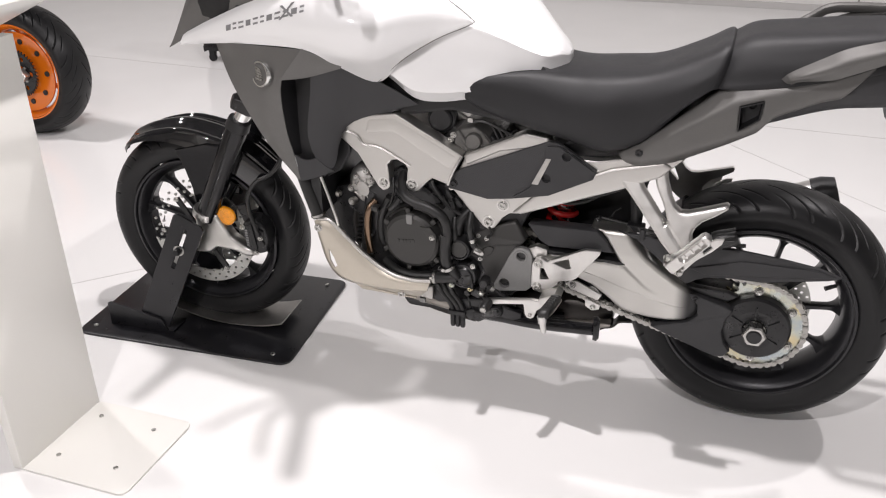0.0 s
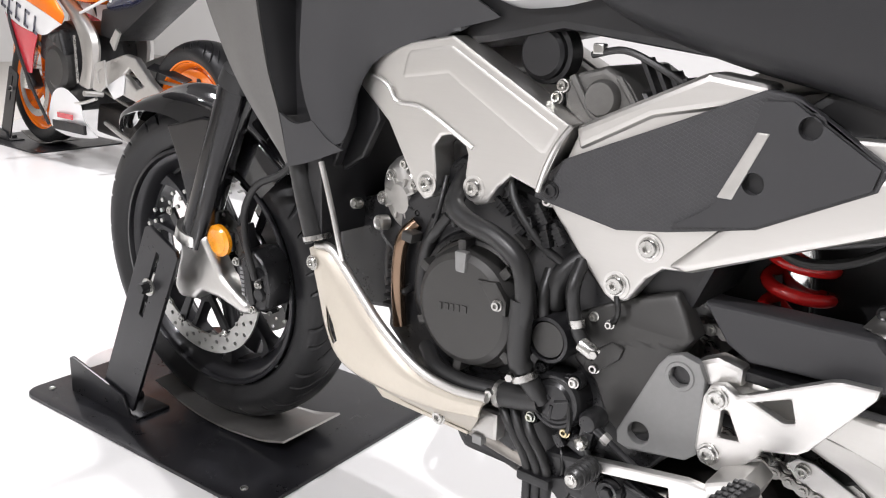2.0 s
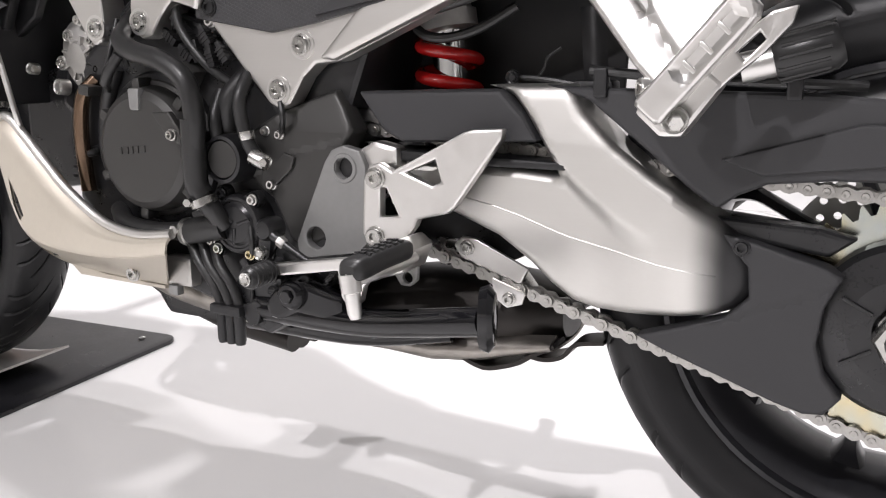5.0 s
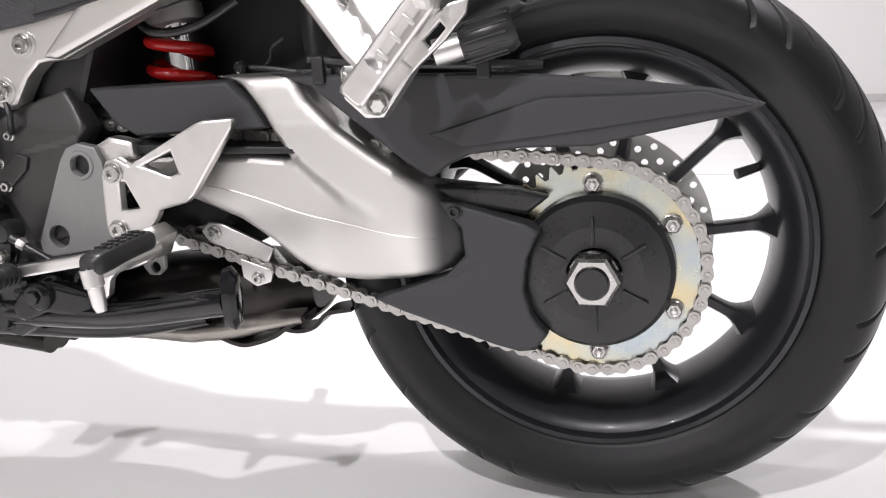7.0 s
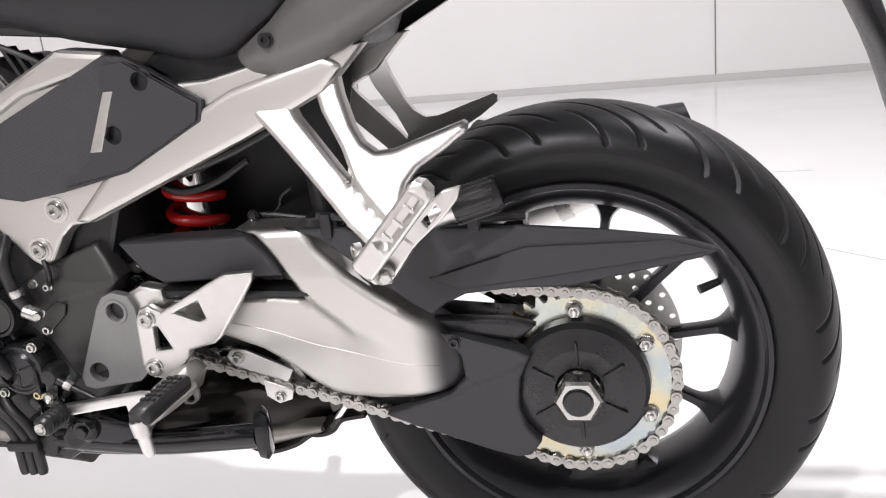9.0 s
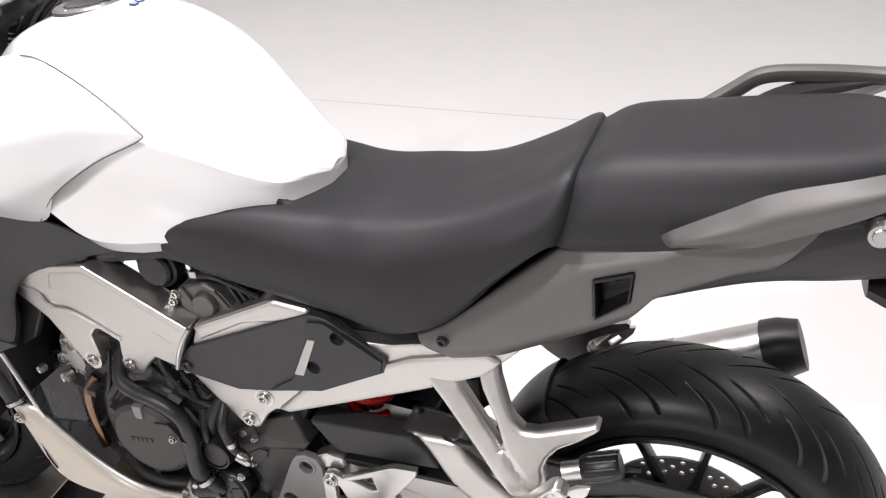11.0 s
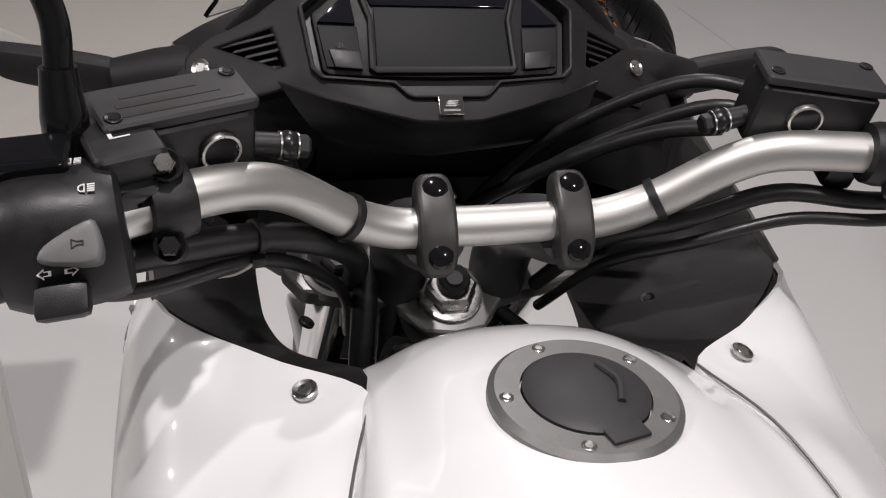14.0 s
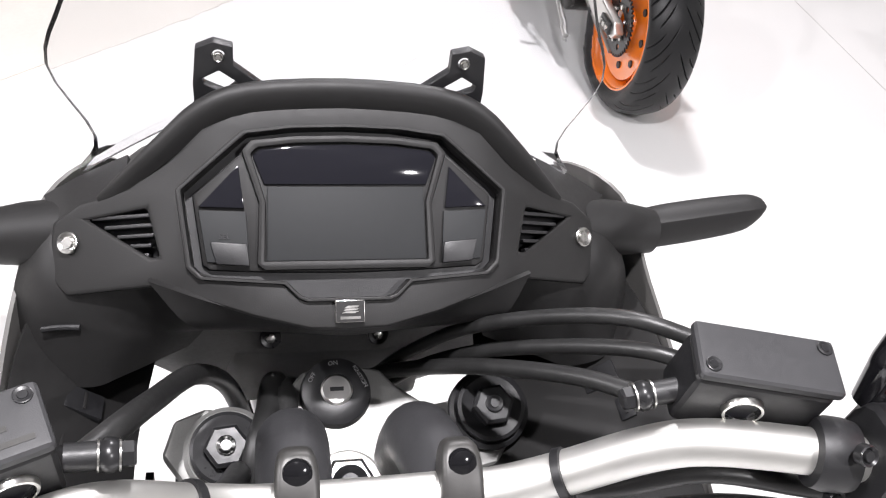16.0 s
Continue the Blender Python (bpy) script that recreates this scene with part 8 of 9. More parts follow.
# handlebar
bar_l = [(0.442, 0.0, 1.167), (0.442, -0.04, 1.167), (0.442, -0.068, 1.168), (0.447, -0.098, 1.180), (0.462, -0.135, 1.208), (0.478, -0.165, 1.220), (0.498, -0.21, 1.221), (0.52, -0.26, 1.215), (0.57, -0.40, 1.197)]
bar_r = [(0.442, 0.04, 1.168), (0.442, 0.072, 1.169), (0.443, 0.108, 1.181), (0.450, 0.150, 1.209), (0.457, 0.18, 1.222), (0.468, 0.225, 1.226), (0.480, 0.27, 1.227), (0.490, 0.312, 1.2265), (0.493, 0.325, 1.226)]
part("handlebar", tube(bar_l[::-1] + bar_r, 0.0132, 24, 6), BARM, bike, "satin silver tubular handlebar")
cn = Vector((0.75, 0, 0.66)).normalized()
cu_ = Vector((-0.66, 0, 0.75)).normalized()
for y in (-0.043, 0.048):
    base = Vector((0.442, y, 1.1675))
    m4 = Matrix((cu_, Vector((0, 1, 0)), cn)).transposed().to_4x4()
    m4.translation = base
    pill = [(0.033 * math.copysign(abs(math.cos(v)) ** 0.6, math.cos(v)), (0.0128 + 0.0006 * math.cos(2 * v)) * math.copysign(abs(math.sin(v)) ** 0.5, math.sin(v))) for v in (math.tau * k / 40 for k in range(40))]
    cap = relief(pill, lambda x, z: -0.0205 + 0.0095 * (abs(x) / 0.033) ** 2.2, 0.0, 0.0035, step=0.004)
    turned = Matrix(((1, 0, 0, 0), (0, 0, 1, 0), (0, -1, 0, 0), (0, 0, 0, 1)))
    c = part("bar_clamp", move(cap, m4 @ turned), COVERM, bike, "dark grey handlebar clamp")
    for u in (-0.0205, 0.0205):
        part("clamp_plug", move(lathe([(0, 0.0192), (0.005, 0.0188), (0.0078, 0.0176), (0.0088, 0.0155), (0.0088, 0.006), (0, 0.006)], 0, 0, 24), m4 @ Matrix.Translation((u, 0, 0)) @ Matrix.Rotation(radians(90), 4, "X")), GLOSS, c, "black clamp plug")
    part("bar_riser", tube([(0.447, y, 1.163), (0.430, y, 1.152), (0.395, y * 0.98, 1.136), (0.358, y * 0.95, 1.112), (0.342, y * 0.93, 1.08), (0.336, y * 0.93, 1.05)], [0.021, 0.0225, 0.0235, 0.024, 0.024, 0.024], 24), MATT, bike, "matt black rounded bar riser")
for p, d in (((0.4475, -0.099, 1.1805), (0.3, -0.8, 0.55)), ((0.4435, 0.109, 1.1815), (0.2, 0.8, 0.55))):
    z = part("cable_tie", move(lathe([(0.0133, -0.003), (0.0155, -0.0025), (0.0155, 0.0025), (0.0133, 0.003)], 0, 0, 24, True), Matrix.Translation(p) @ Vector(d).to_track_quat("Y", "Z").to_matrix().to_4x4()), BLACK, bike, "black cable tie on the bar")
for sy, a, b in ((-1, (0.527, -0.275, 1.213), (0.57, -0.40, 1.197)), (1, (0.490, 0.312, 1.2265), (0.522, 0.43, 1.223))):
    a, b = Vector(a), Vector(b)
    g = part("grip", tube([a, a + (b - a) * 0.06, a + (b - a) * 0.1, b], [0.021, 0.021, 0.0172, 0.0172], 24, smooth=False), HOSE, bike, "black ribbed rubber grip")
    dirv = (b - a).normalized()
    mg = dirv.to_track_quat("Y", "Z").to_matrix().to_4x4()
    for k in range(14):
        part("grip_rib", move(lathe([(0.0172, -0.002), (0.0182, -0.0012), (0.0182, 0.0012), (0.0172, 0.002)], 0, 0, 20), Matrix.Translation(a + (b - a) * (0.16 + 0.056 * k)) @ mg), HOSE, g)
    part("bar_end", tube([b, b + dirv * 0.03], [0.017, 0.015], 20, smooth=False), COVERM, bike)
    # lever
    part("lever", tube([a + Vector((-0.045, 0, 0.01)), a + dirv * 0.05 + Vector((-0.065, 0, 0.004)), a + dirv * 0.13 + Vector((-0.06, 0, 0.0))], [0.009, 0.006, 0.006], 12, flat=1.3), ENAMEL, bike, "black control lever")

# left switchgear
ma = Matrix.Translation((0.517, -0.244, 1.217)) @ Vector((0.13, -1, -0.06)).to_track_quat("Y", "Z").to_matrix().to_4x4()
sw = part("left_switchgear", move(loft([[(a * c, y, b * q + 0.001) for c, q in ((-1, -0.5), (-1, 0.5), (-0.5, 1), (0.5, 1), (1, 0.5), (1, -0.5), (0.5, -1), (-0.5, -1))] for y, a, b in ((-0.027, 0.024, 0.026), (-0.02, 0.029, 0.031), (0.015, 0.03, 0.033), (0.03, 0.026, 0.028))], 3, 2), ma), BLACK, bike, "black left switch housing")
RT = Matrix((Vector((0.10, -0.99, -0.06)), Vector((-0.66, -0.02, 0.75)), Vector((0.75, 0, 0.66)))).transposed().to_4x4()
rt = RT.copy()
rt.translation = Vector((0.517, -0.244, 1.217))


def on_switch(u, w, n):
    return rt @ Matrix.Translation((-u, w, n))


horn_o = ((-0.0145, -0.0035), (-0.0115, 0.0012), (-0.003, 0.0062), (0.0065, 0.0102), (0.0105, 0.0096), (0.0130, 0.001), (0.0128, -0.007), (0.009, -0.0098), (-0.003, -0.0082), (-0.0125, -0.0062))
part("horn_button", move(loft([[Vector((-x * f, y * f, z)) for x, y in horn_o] for z, f in ((0.024, 1.0), (0.0335, 1.0), (0.0358, 0.94), (0.0366, 0.8), (0.0372, 0.3))], 2, 2), on_switch(0.0065, -0.011, 0)), SWITCH, sw, "light grey pointed horn button")
part("rocker_switch", move(box(-0.019, 0.019, -0.014, 0.014, 0.0, 0.016, 0.005, 3), on_switch(-0.013, 0.029, 0.009) @ Matrix.Rotation(radians(-40), 4, "X")), GLOSS, sw, "gloss black dip switch")
part("turn_switch", move(box(-0.012, 0.012, -0.008, 0.008, 0.0, 0.014, 0.004), on_switch(0.0, -0.034, 0.014)), BLACK, sw)
arrow = [(-0.0033, 0.0), (-0.0003, 0.0026), (-0.0003, 0.0012), (0.0028, 0.0012), (0.0028, -0.0012), (-0.0003, -0.0012), (-0.0003, -0.0026)]
printed = lambda p, a: Matrix.Translation(p) @ RT @ Matrix.Rotation(radians(90 + a), 4, "X")
for p, f in (((0.5515, -0.250, 1.2185), -1), ((0.5495, -0.239, 1.2185), 1)):
    line_o = [(x * f, z) for x, z in arrow][::f]
    part("arrow_mark", move(plate(line_o, -0.0006, 0.0006, 0, holes=[[(x * 0.68 - 0.0002 * f, z * 0.58) for x, z in line_o]]), printed(p, 12)), PRINT, sw, "white arrow outline")
for p, a in (((0.5318, -0.2312, 1.2508), -14), ((0.5148, -0.238, 1.2558), -40)):
    lamp_o = [(0.0, -0.0021), (0.0018, -0.0019), (0.0030, -0.0009), (0.0030, 0.0009), (0.0018, 0.0019), (0.0, 0.0021)]
    bars = [box(-0.0042, -0.0010, -0.0005, 0.0005, z - 0.00028, z + 0.00028, 0) for z in (-0.0016, -0.0005, 0.0006, 0.0017)]
    part("lamp_mark", move(merge(plate(lamp_o, -0.0005, 0.0005, 0, holes=[[(x * 0.66 + 0.0005, z * 0.7) for x, z in lamp_o]]), *bars), printed(p, a)), PRINT, sw, "white headlamp print")
part("horn_mark", move(merge(plate([(-0.0026, -0.0011), (0.0004, -0.0011), (0.0028, -0.0024), (0.0028, 0.0024), (0.0004, 0.0011), (-0.0026, 0.0011)], -0.0004, 0.0004, 0, holes=[[(-0.002, -0.0005), (0.0002, -0.0005), (0.0022, -0.0016), (0.0022, 0.0016), (0.0002, 0.0005), (-0.002, 0.0005)]])), on_switch(0.0095, -0.011, 0.0372) @ Matrix.Rotation(radians(90), 4, "X")), BLACK, sw)
lring = part("bar_collar", move(lathe([(0.0135, -0.012), (0.0195, -0.011), (0.0205, -0.005), (0.0205, 0.005), (0.0195, 0.011), (0.0135, 0.012)], 0, 0, 28), Matrix.Translation((0.493, -0.199, 1.221)) @ Vector((0.35, -1, 0)).to_track_quat("Y", "Z").to_matrix().to_4x4()), BLACK, bike, "black lever clamp round the bar")
for dx, dz in ((0.001, 0.021), (0.013, -0.019)):
    knob((0.495 + dx, -0.198, 1.221 + dz), (0.8, 0.0, 0.6), 0.0085, 0.009, BLACK, lring, "clamp_ear", 20)
    knob((0.502 + dx, -0.198, 1.2262 + dz), (0.8, 0.0, 0.6), 0.0055, 0.007, STEEL if dz > 0 else ENAMEL, lring, "collar_bolt", 6, True)
cring = part("bar_collar", move(lathe([(0.0135, -0.012), (0.0195, -0.011), (0.021, -0.004), (0.021, 0.004), (0.0195, 0.011), (0.0135, 0.012)], 0, 0, 28), Matrix.Translation((0.4735, 0.246, 1.2265)) @ Vector((0.27, 1, 0.02)).to_track_quat("Y", "Z").to_matrix().to_4x4()), BLACK, bike)
for dz in (-0.019, 0.021):
    knob((0.489, 0.247, 1.2265 + dz), (0.8, 0.1, 0.6), 0.006, 0.006, ENAMEL, cring, "collar_bolt", 12)
# right switchgear
mr = Matrix.Translation((0.483, 0.288, 1.227)) @ Vector((0.13, 1, -0.06)).to_track_quat("Y", "Z").to_matrix().to_4x4()
sr = part("right_switchgear", move(loft([[(a * c, y, b * q) for c, q in ((-1, -0.5), (-1, 0.5), (-0.5, 1), (0.5, 1), (1, 0.5), (1, -0.5), (0.5, -1), (-0.5, -1))] for y, a, b in ((-0.027, 0.024, 0.026), (-0.02, 0.028, 0.03), (0.015, 0.028, 0.03), (0.027, 0.025, 0.027))], 3, 2), mr), BLACK, bike, "black right switch housing")
rr = Matrix((Vector((0.12, 0.99, -0.06)), Vector((-0.66, 0.02, 0.75)), Vector((0.75, 0, 0.66)))).transposed().to_4x4()
rr.translation = Vector((0.483, 0.288, 1.227))
part("engine_stop_switch", move(box(-0.013, 0.013, -0.012, 0.012, 0.0, 0.018, 0.004), rr @ Matrix.Translation((-0.007, 0.022, 0.015)) @ Matrix.Rotation(radians(-35), 4, "X")), REDSW, sr, "red engine stop switch")
part("mode_switch", move(box(-0.014, 0.014, -0.009, 0.009, 0.0, 0.008, 0.003), rr @ Matrix.Translation((0.0, 0.0, 0.025))), SWITCH, sr, "grey mode switch")
part("start_button", move(lathe([(0, 0.008), (0.007, 0.007), (0.008, 0.0), (0, 0)], 0, 0, 20), rr @ Matrix.Translation((0.005, -0.022, 0.022)) @ Matrix.Rotation(radians(90), 4, "X")), BLACK, sr)


# fluid reservoirs
def reservoir(sy, m, eye, label):
    r = part("fluid_reservoir", move(box(-0.040, 0.040, -0.017, 0.017, -0.034, 0.010, 0.006, 3), m), BLACK, bike, label)
    part("reservoir_lid", move(box(-0.041, 0.041, -0.018, 0.018, 0.0108, 0.0185, 0.0045, 3), m), MATT, r)
    for u, w in ((-0.036, -0.011), (0.036, 0.011)):
        knob(m @ Vector((u * 0.94, w, 0.0185)), m.to_3x3() @ Vector((0, 0, 1)), 0.0045, 0.0012, ENAMEL, r, "lid_screw")
    part("sight_ring", move(lathe([(0.0097, -0.0205), (0.0112, -0.0205), (0.0118, -0.019), (0.0118, -0.016), (0.0097, -0.016)], eye, -0.010, 32, True), m), STEEL, r, "bright sight-glass ring")
    part("sight_glass", move(lathe([(0, -0.0185), (0.0097, -0.0182), (0.0097, -0.016), (0, -0.016)], eye, -0.010, 28), m), LCDTOP, r)
    part("lever_clamp", move(box(*((-0.043, -0.022) if sy > 0 else (0.022, 0.043)), -0.028, 0.004, -0.055, -0.028, 0.005), m), ENAMEL, r)
    return r


ml = Matrix((Vector((-0.37, 0.928, 0.04)), Vector((-0.91, -0.36, 0.18)), Vector((0.18, 0.03, 0.98)))).transposed().to_4x4()
ml.translation = Vector((0.462, -0.194, 1.250))
res_l = reservoir(1, ml, 0.018, "black clutch fluid reservoir with a sight glass")
for k in range(3):
    part("lettering_bar", move(box(-0.034 + 0.004 * k, 0.034 - 0.01 * k, -0.012 + 0.008 * k, -0.009 + 0.008 * k, 0.0183, 0.0188, 0), ml), COVERM, res_l, "faint worn bars of cap lettering")
mrr = Matrix((Vector((0.20, 0.977, -0.06)), Vector((-0.965, 0.2, 0.17)), Vector((0.18, 0.03, 0.98)))).transposed().to_4x4()
mrr.translation = Vector((0.437, 0.207, 1.254))
reservoir(-1, mrr, -0.006, "black brake fluid reservoir with a sight glass")
for p, d in (((0.448, -0.154, 1.231), (-0.1, 1, -0.12)), ((0.430, 0.169, 1.236), (0, -1, -0.2))):
    dv = Vector(d).normalized()
    part("hose_fitting", tube([Vector(p), Vector(p) + dv * 0.016], 0.0072, 16, smooth=False), BLACK, bike)
    knob(Vector(p) + dv * 0.015, d, 0.0082, 0.0012, STEEL, bike, "banjo_washer", 24)
    part("banjo_ring", tube([Vector(p) + dv * f for f in (0.016, 0.019, 0.022, 0.025)], [0.0072, 0.0088, 0.0088, 0.0072], 20, smooth=False), ENAMEL, bike)
    knob(Vector(p) + dv * 0.025, d, 0.0082, 0.0012, STEEL, bike, "banjo_washer", 24)
    knob(Vector(p) + dv * 0.026, d, 0.0068, 0.007, ENAMEL, bike, "banjo_bolt", 6, True)
cs = part("cruise_pod", move(box(-0.018, 0.018, -0.018, 0.016, -0.017, 0.018, 0.005, 3), Matrix.Translation((0.492, -0.218, 1.242)) @ ml.to_3x3().to_4x4()), BLACK, bike, "black accessory switch pod")
part("pod_button", move(box(-0.012, 0.010, -0.023, -0.012, -0.012, 0.002, 0.003), Matrix.Translation((0.492, -0.218, 1.242)) @ ml.to_3x3().to_4x4()), GLOSS, cs)
part("pod_mark", move(merge(box(-0.006, 0.004, -0.002, -0.001, 0.0181, 0.0184, 0), box(-0.006, -0.004, -0.002, 0.004, 0.0181, 0.0184, 0), box(-0.002, 0.006, 0.003, 0.004, 0.0181, 0.0184, 0)), Matrix.Translation((0.492, -0.218, 1.242)) @ ml.to_3x3().to_4x4()), PRINT, cs)
bolt(0.50, -0.212, 1.222, 0.007, STEEL, bike)
# mirror stems
for s, o in ((-1, (0.488, -0.243, 1.235)), (1, (0.453, 0.275, 1.246))):
    o = Vector(o)
    part("mirror_boot", tube([o, o + Vector((-0.002, 0, 0.03)), o + Vector((-0.004, 0, 0.055))], [0.0105, 0.0112, 0.0085], 20), GLOSS, bike, "black mirror stem base")
    part("mirror_stem", tube([o + Vector((-0.004, 0, 0.05)), o + Vector((-0.008, 0, 0.08)), o + Vector((-0.02, s * 0.015, 0.105)), o + Vector((-0.045, s * 0.05, 0.125)), o + Vector((-0.07, s * 0.10, 0.14))], 0.0068, 16), GLOSS, bike, "black bent mirror stem")

# ---- second motorcycle ----
race = empty("racing_motorcycle", "orange, white and red faired sport motorcycle on a wheel stand", "motorcycle")
RX, RZ = 1.44, 0.315
w1 = wheel("front_wheel", race, 0.0, 0.318, 0.213, 0.10, 3, ORANGE, 0.04, 0.045)
tyre(w1, 0.0, 0.318, 0.305, 0.122, 0.222, 22, 1.1, "black front slick-style tyre")
w2 = wheel("rear_wheel", race, RX, RZ, 0.222, 0.16, 3, ORANGE, 0.06, 0.06)
part("wheel_face", lathe([(0.06, -0.045), (0.16, -0.052), (0.196, -0.06), (0.196, -0.052), (0.16, -0.044), (0.06, -0.037)], RX, RZ, 64, True), ORANGE, w2, "orange wheel centre")
for k in range(9):
    a = k * math.tau / 9
    part("wheel_window", move(lathe([(0, -0.061), (0.013, -0.061), (0.013, -0.05), (0, -0.05)], 0, 0, 16), Matrix.Translation((RX + 0.15 * math.cos(a), 0.004, RZ + 0.15 * math.sin(a)))), BLACK, w2)
tyre(w2, RX, RZ, 0.318, 0.19, 0.231, 13, 1.0, "wide black rear tyre with curved grooves")
disc(w1, 0.0, -0.066, 0.318, 0.155, 0.118, 20)
disc(w1, 0.0, 0.066, 0.318, 0.155, 0.118, 20)
teeth = []
for k in range(42):
    for f, r in ((0.0, 0.106), (0.3, 0.106), (0.5, 0.117), (0.62, 0.117)):
        a = (k + f) * math.tau / 42
        teeth.append((RX + r * math.cos(a), RZ + r * math.sin(a)))
part("rear_sprocket", plate(teeth, -0.085, -0.078, 0, holes=[circle(RX, RZ, 0.05, 30)] + [circle(RX + 0.08 * math.cos(k * 1.047), RZ + 0.08 * math.sin(k * 1.047), 0.012, 12) for k in range(6)]), ENAMEL, w2, "dark drilled sprocket")
for k in range(6):
    knob((RX + 0.062 * math.cos(k * 1.047 + 0.5), -0.085, RZ + 0.062 * math.sin(k * 1.047 + 0.5)), (0, -1, 0), 0.009, 0.008, STEEL, w2, "sprocket_nut", 6, True)
for y in (-0.1, 0.1):
    part("fork_leg", tube([(-0.0, y, 0.32), (0.03, y, 0.40), (0.13, y, 0.62), (0.30, y, 0.99)], [0.026, 0.028, 0.026, 0.024], 20, smooth=False), STEEL if y < 0 else STEEL, race, "silver fork leg")
    part("brake_caliper", plate([(0.02, 0.42), (0.08, 0.42), (0.12, 0.33), (0.06, 0.31)], y - 0.03, y + 0.03, 0.008), ENAMEL, race)
fen = []
for a, w, lift in ((165, 0.04, 0.02), (130, 0.062, 0.024), (95, 0.066, 0.024), (60, 0.06, 0.02), (30, 0.055, 0.018)):
    r, c, q = 0.305 + lift, math.cos(radians(a)), math.sin(radians(a))
    fen.append([((r - d) * c, y * w, 0.318 + (r - d) * q) for y, d in ((-1.1, 0.06), (-0.8, 0.006), (0, 0), (0.8, 0.006), (1.1, 0.06))])
part("front_fender", sheet(fen, 4, 0.003), ORANGE, race, "orange front fender")


def fair(name, cols, mat, label, sub=4):
    b = sheet(cols, sub, 0.004)
    pair(name, b, mat, race, label)


fair("upper_fairing", [[(-0.10, -0.06, 0.96), (-0.12, -0.09, 0.90), (-0.08, -0.13, 0.84)], [(0.06, -0.17, 1.02), (0.04, -0.20, 0.94), (0.03, -0.215, 0.86)], [(0.26, -0.20, 1.0), (0.28, -0.23, 0.92), (0.26, -0.24, 0.80)], [(0.46, -0.19, 0.86), (0.50, -0.215, 0.78), (0.50, -0.22, 0.715)], [(0.60, -0.18, 0.72), (0.62, -0.19, 0.70), (0.60, -0.195, 0.665)]], ORANGE, "orange upper side fairing")
fair("white_band", [[(-0.08, -0.132, 0.835), (-0.05, -0.15, 0.78), (0.0, -0.165, 0.72)], [(0.03, -0.216, 0.857), (0.06, -0.222, 0.78), (0.10, -0.222, 0.70)], [(0.26, -0.241, 0.797), (0.27, -0.24, 0.72), (0.26, -0.232, 0.645)], [(0.50, -0.221, 0.712), (0.47, -0.218, 0.66), (0.42, -0.215, 0.61)], [(0.60, -0.196, 0.662), (0.55, -0.20, 0.645), (0.48, -0.205, 0.615)]], WHITE, "white diagonal fairing band")
fair("red_panel", [[(0.0, -0.166, 0.717), (0.04, -0.16, 0.60), (0.12, -0.16, 0.47)], [(0.10, -0.223, 0.697), (0.13, -0.215, 0.58), (0.19, -0.21, 0.44)], [(0.26, -0.233, 0.642), (0.26, -0.225, 0.54), (0.28, -0.22, 0.42)], [(0.40, -0.216, 0.607), (0.35, -0.217, 0.53), (0.31, -0.22, 0.42)]], REDP, "red lower fairing panel")
pair("panel_edge", tube([(0.10, -0.165, 0.86), (0.15, -0.23, 0.72), (0.20, -0.232, 0.55), (0.30, -0.225, 0.36), (0.42, -0.21, 0.18)], 0.008, 10), BLACK, race)
for sy in (-1, 1):
    for k in range(6):
        f = k / 5
        c = Vector((0.06 + 0.36 * f, sy * (0.229 + 0.014 * math.sin(f * 3.1)), 0.80 - 0.15 * f))
        m = Matrix.Translation(c) @ Matrix.Rotation(radians(23), 4, "Y")
        bm = merge(box(-0.022, -0.010, -0.002, 0.002, -0.042, 0.042, 0), box(-0.022, 0.020, -0.002, 0.002, -0.042, -0.028, 0), *([box(-0.022, 0.020, -0.002, 0.002, 0.028, 0.042, 0)] if k != 5 else []))
        part("lettering_bar", move(bm, m), NAVY, race, "navy bars of fairing lettering")
part("nose", loft([both(-0.16, [(0, 0.93), (0.03, 0.925), (0.04, 0.90), (0.03, 0.88), (0, 0.87)]), both(-0.08, [(0, 1.0), (0.08, 0.98), (0.11, 0.91), (0.08, 0.83), (0, 0.81)]), both(0.05, [(0, 1.06), (0.12, 1.03), (0.17, 0.93), (0.14, 0.83), (0, 0.80)])], 4, 3), ORANGE, race, "orange fairing nose")
part("screen_pane", sheet([[(0.02, -0.14, 1.02), (0.12, -0.13, 1.11), (0.22, -0.11, 1.16)], [(-0.02, 0, 1.03), (0.08, 0, 1.14), (0.20, 0, 1.20)], [(0.02, 0.14, 1.02), (0.12, 0.13, 1.11), (0.22, 0.11, 1.16)]], 5, 0.003), SMOKE, race, "dark smoked windscreen")
part("fuel_tank", loft([both(x, h) for x, h in ((0.36, [(0, 1.0), (0.06, 0.995), (0.11, 0.95), (0.12, 0.88), (0.10, 0.82)]), (0.46, [(0, 1.07), (0.08, 1.06), (0.15, 1.0), (0.165, 0.92), (0.14, 0.81)]), (0.60, [(0, 1.085), (0.08, 1.07), (0.15, 1.01), (0.165, 0.92), (0.15, 0.78)]), (0.74, [(0, 1.03), (0.07, 1.02), (0.125, 0.96), (0.14, 0.88), (0.13, 0.77)]), (0.84, [(0, 0.92), (0.05, 0.91), (0.09, 0.875), (0.10, 0.83), (0.10, 0.78)]))], 5, 4), ORANGE, race, "glossy orange fuel tank")
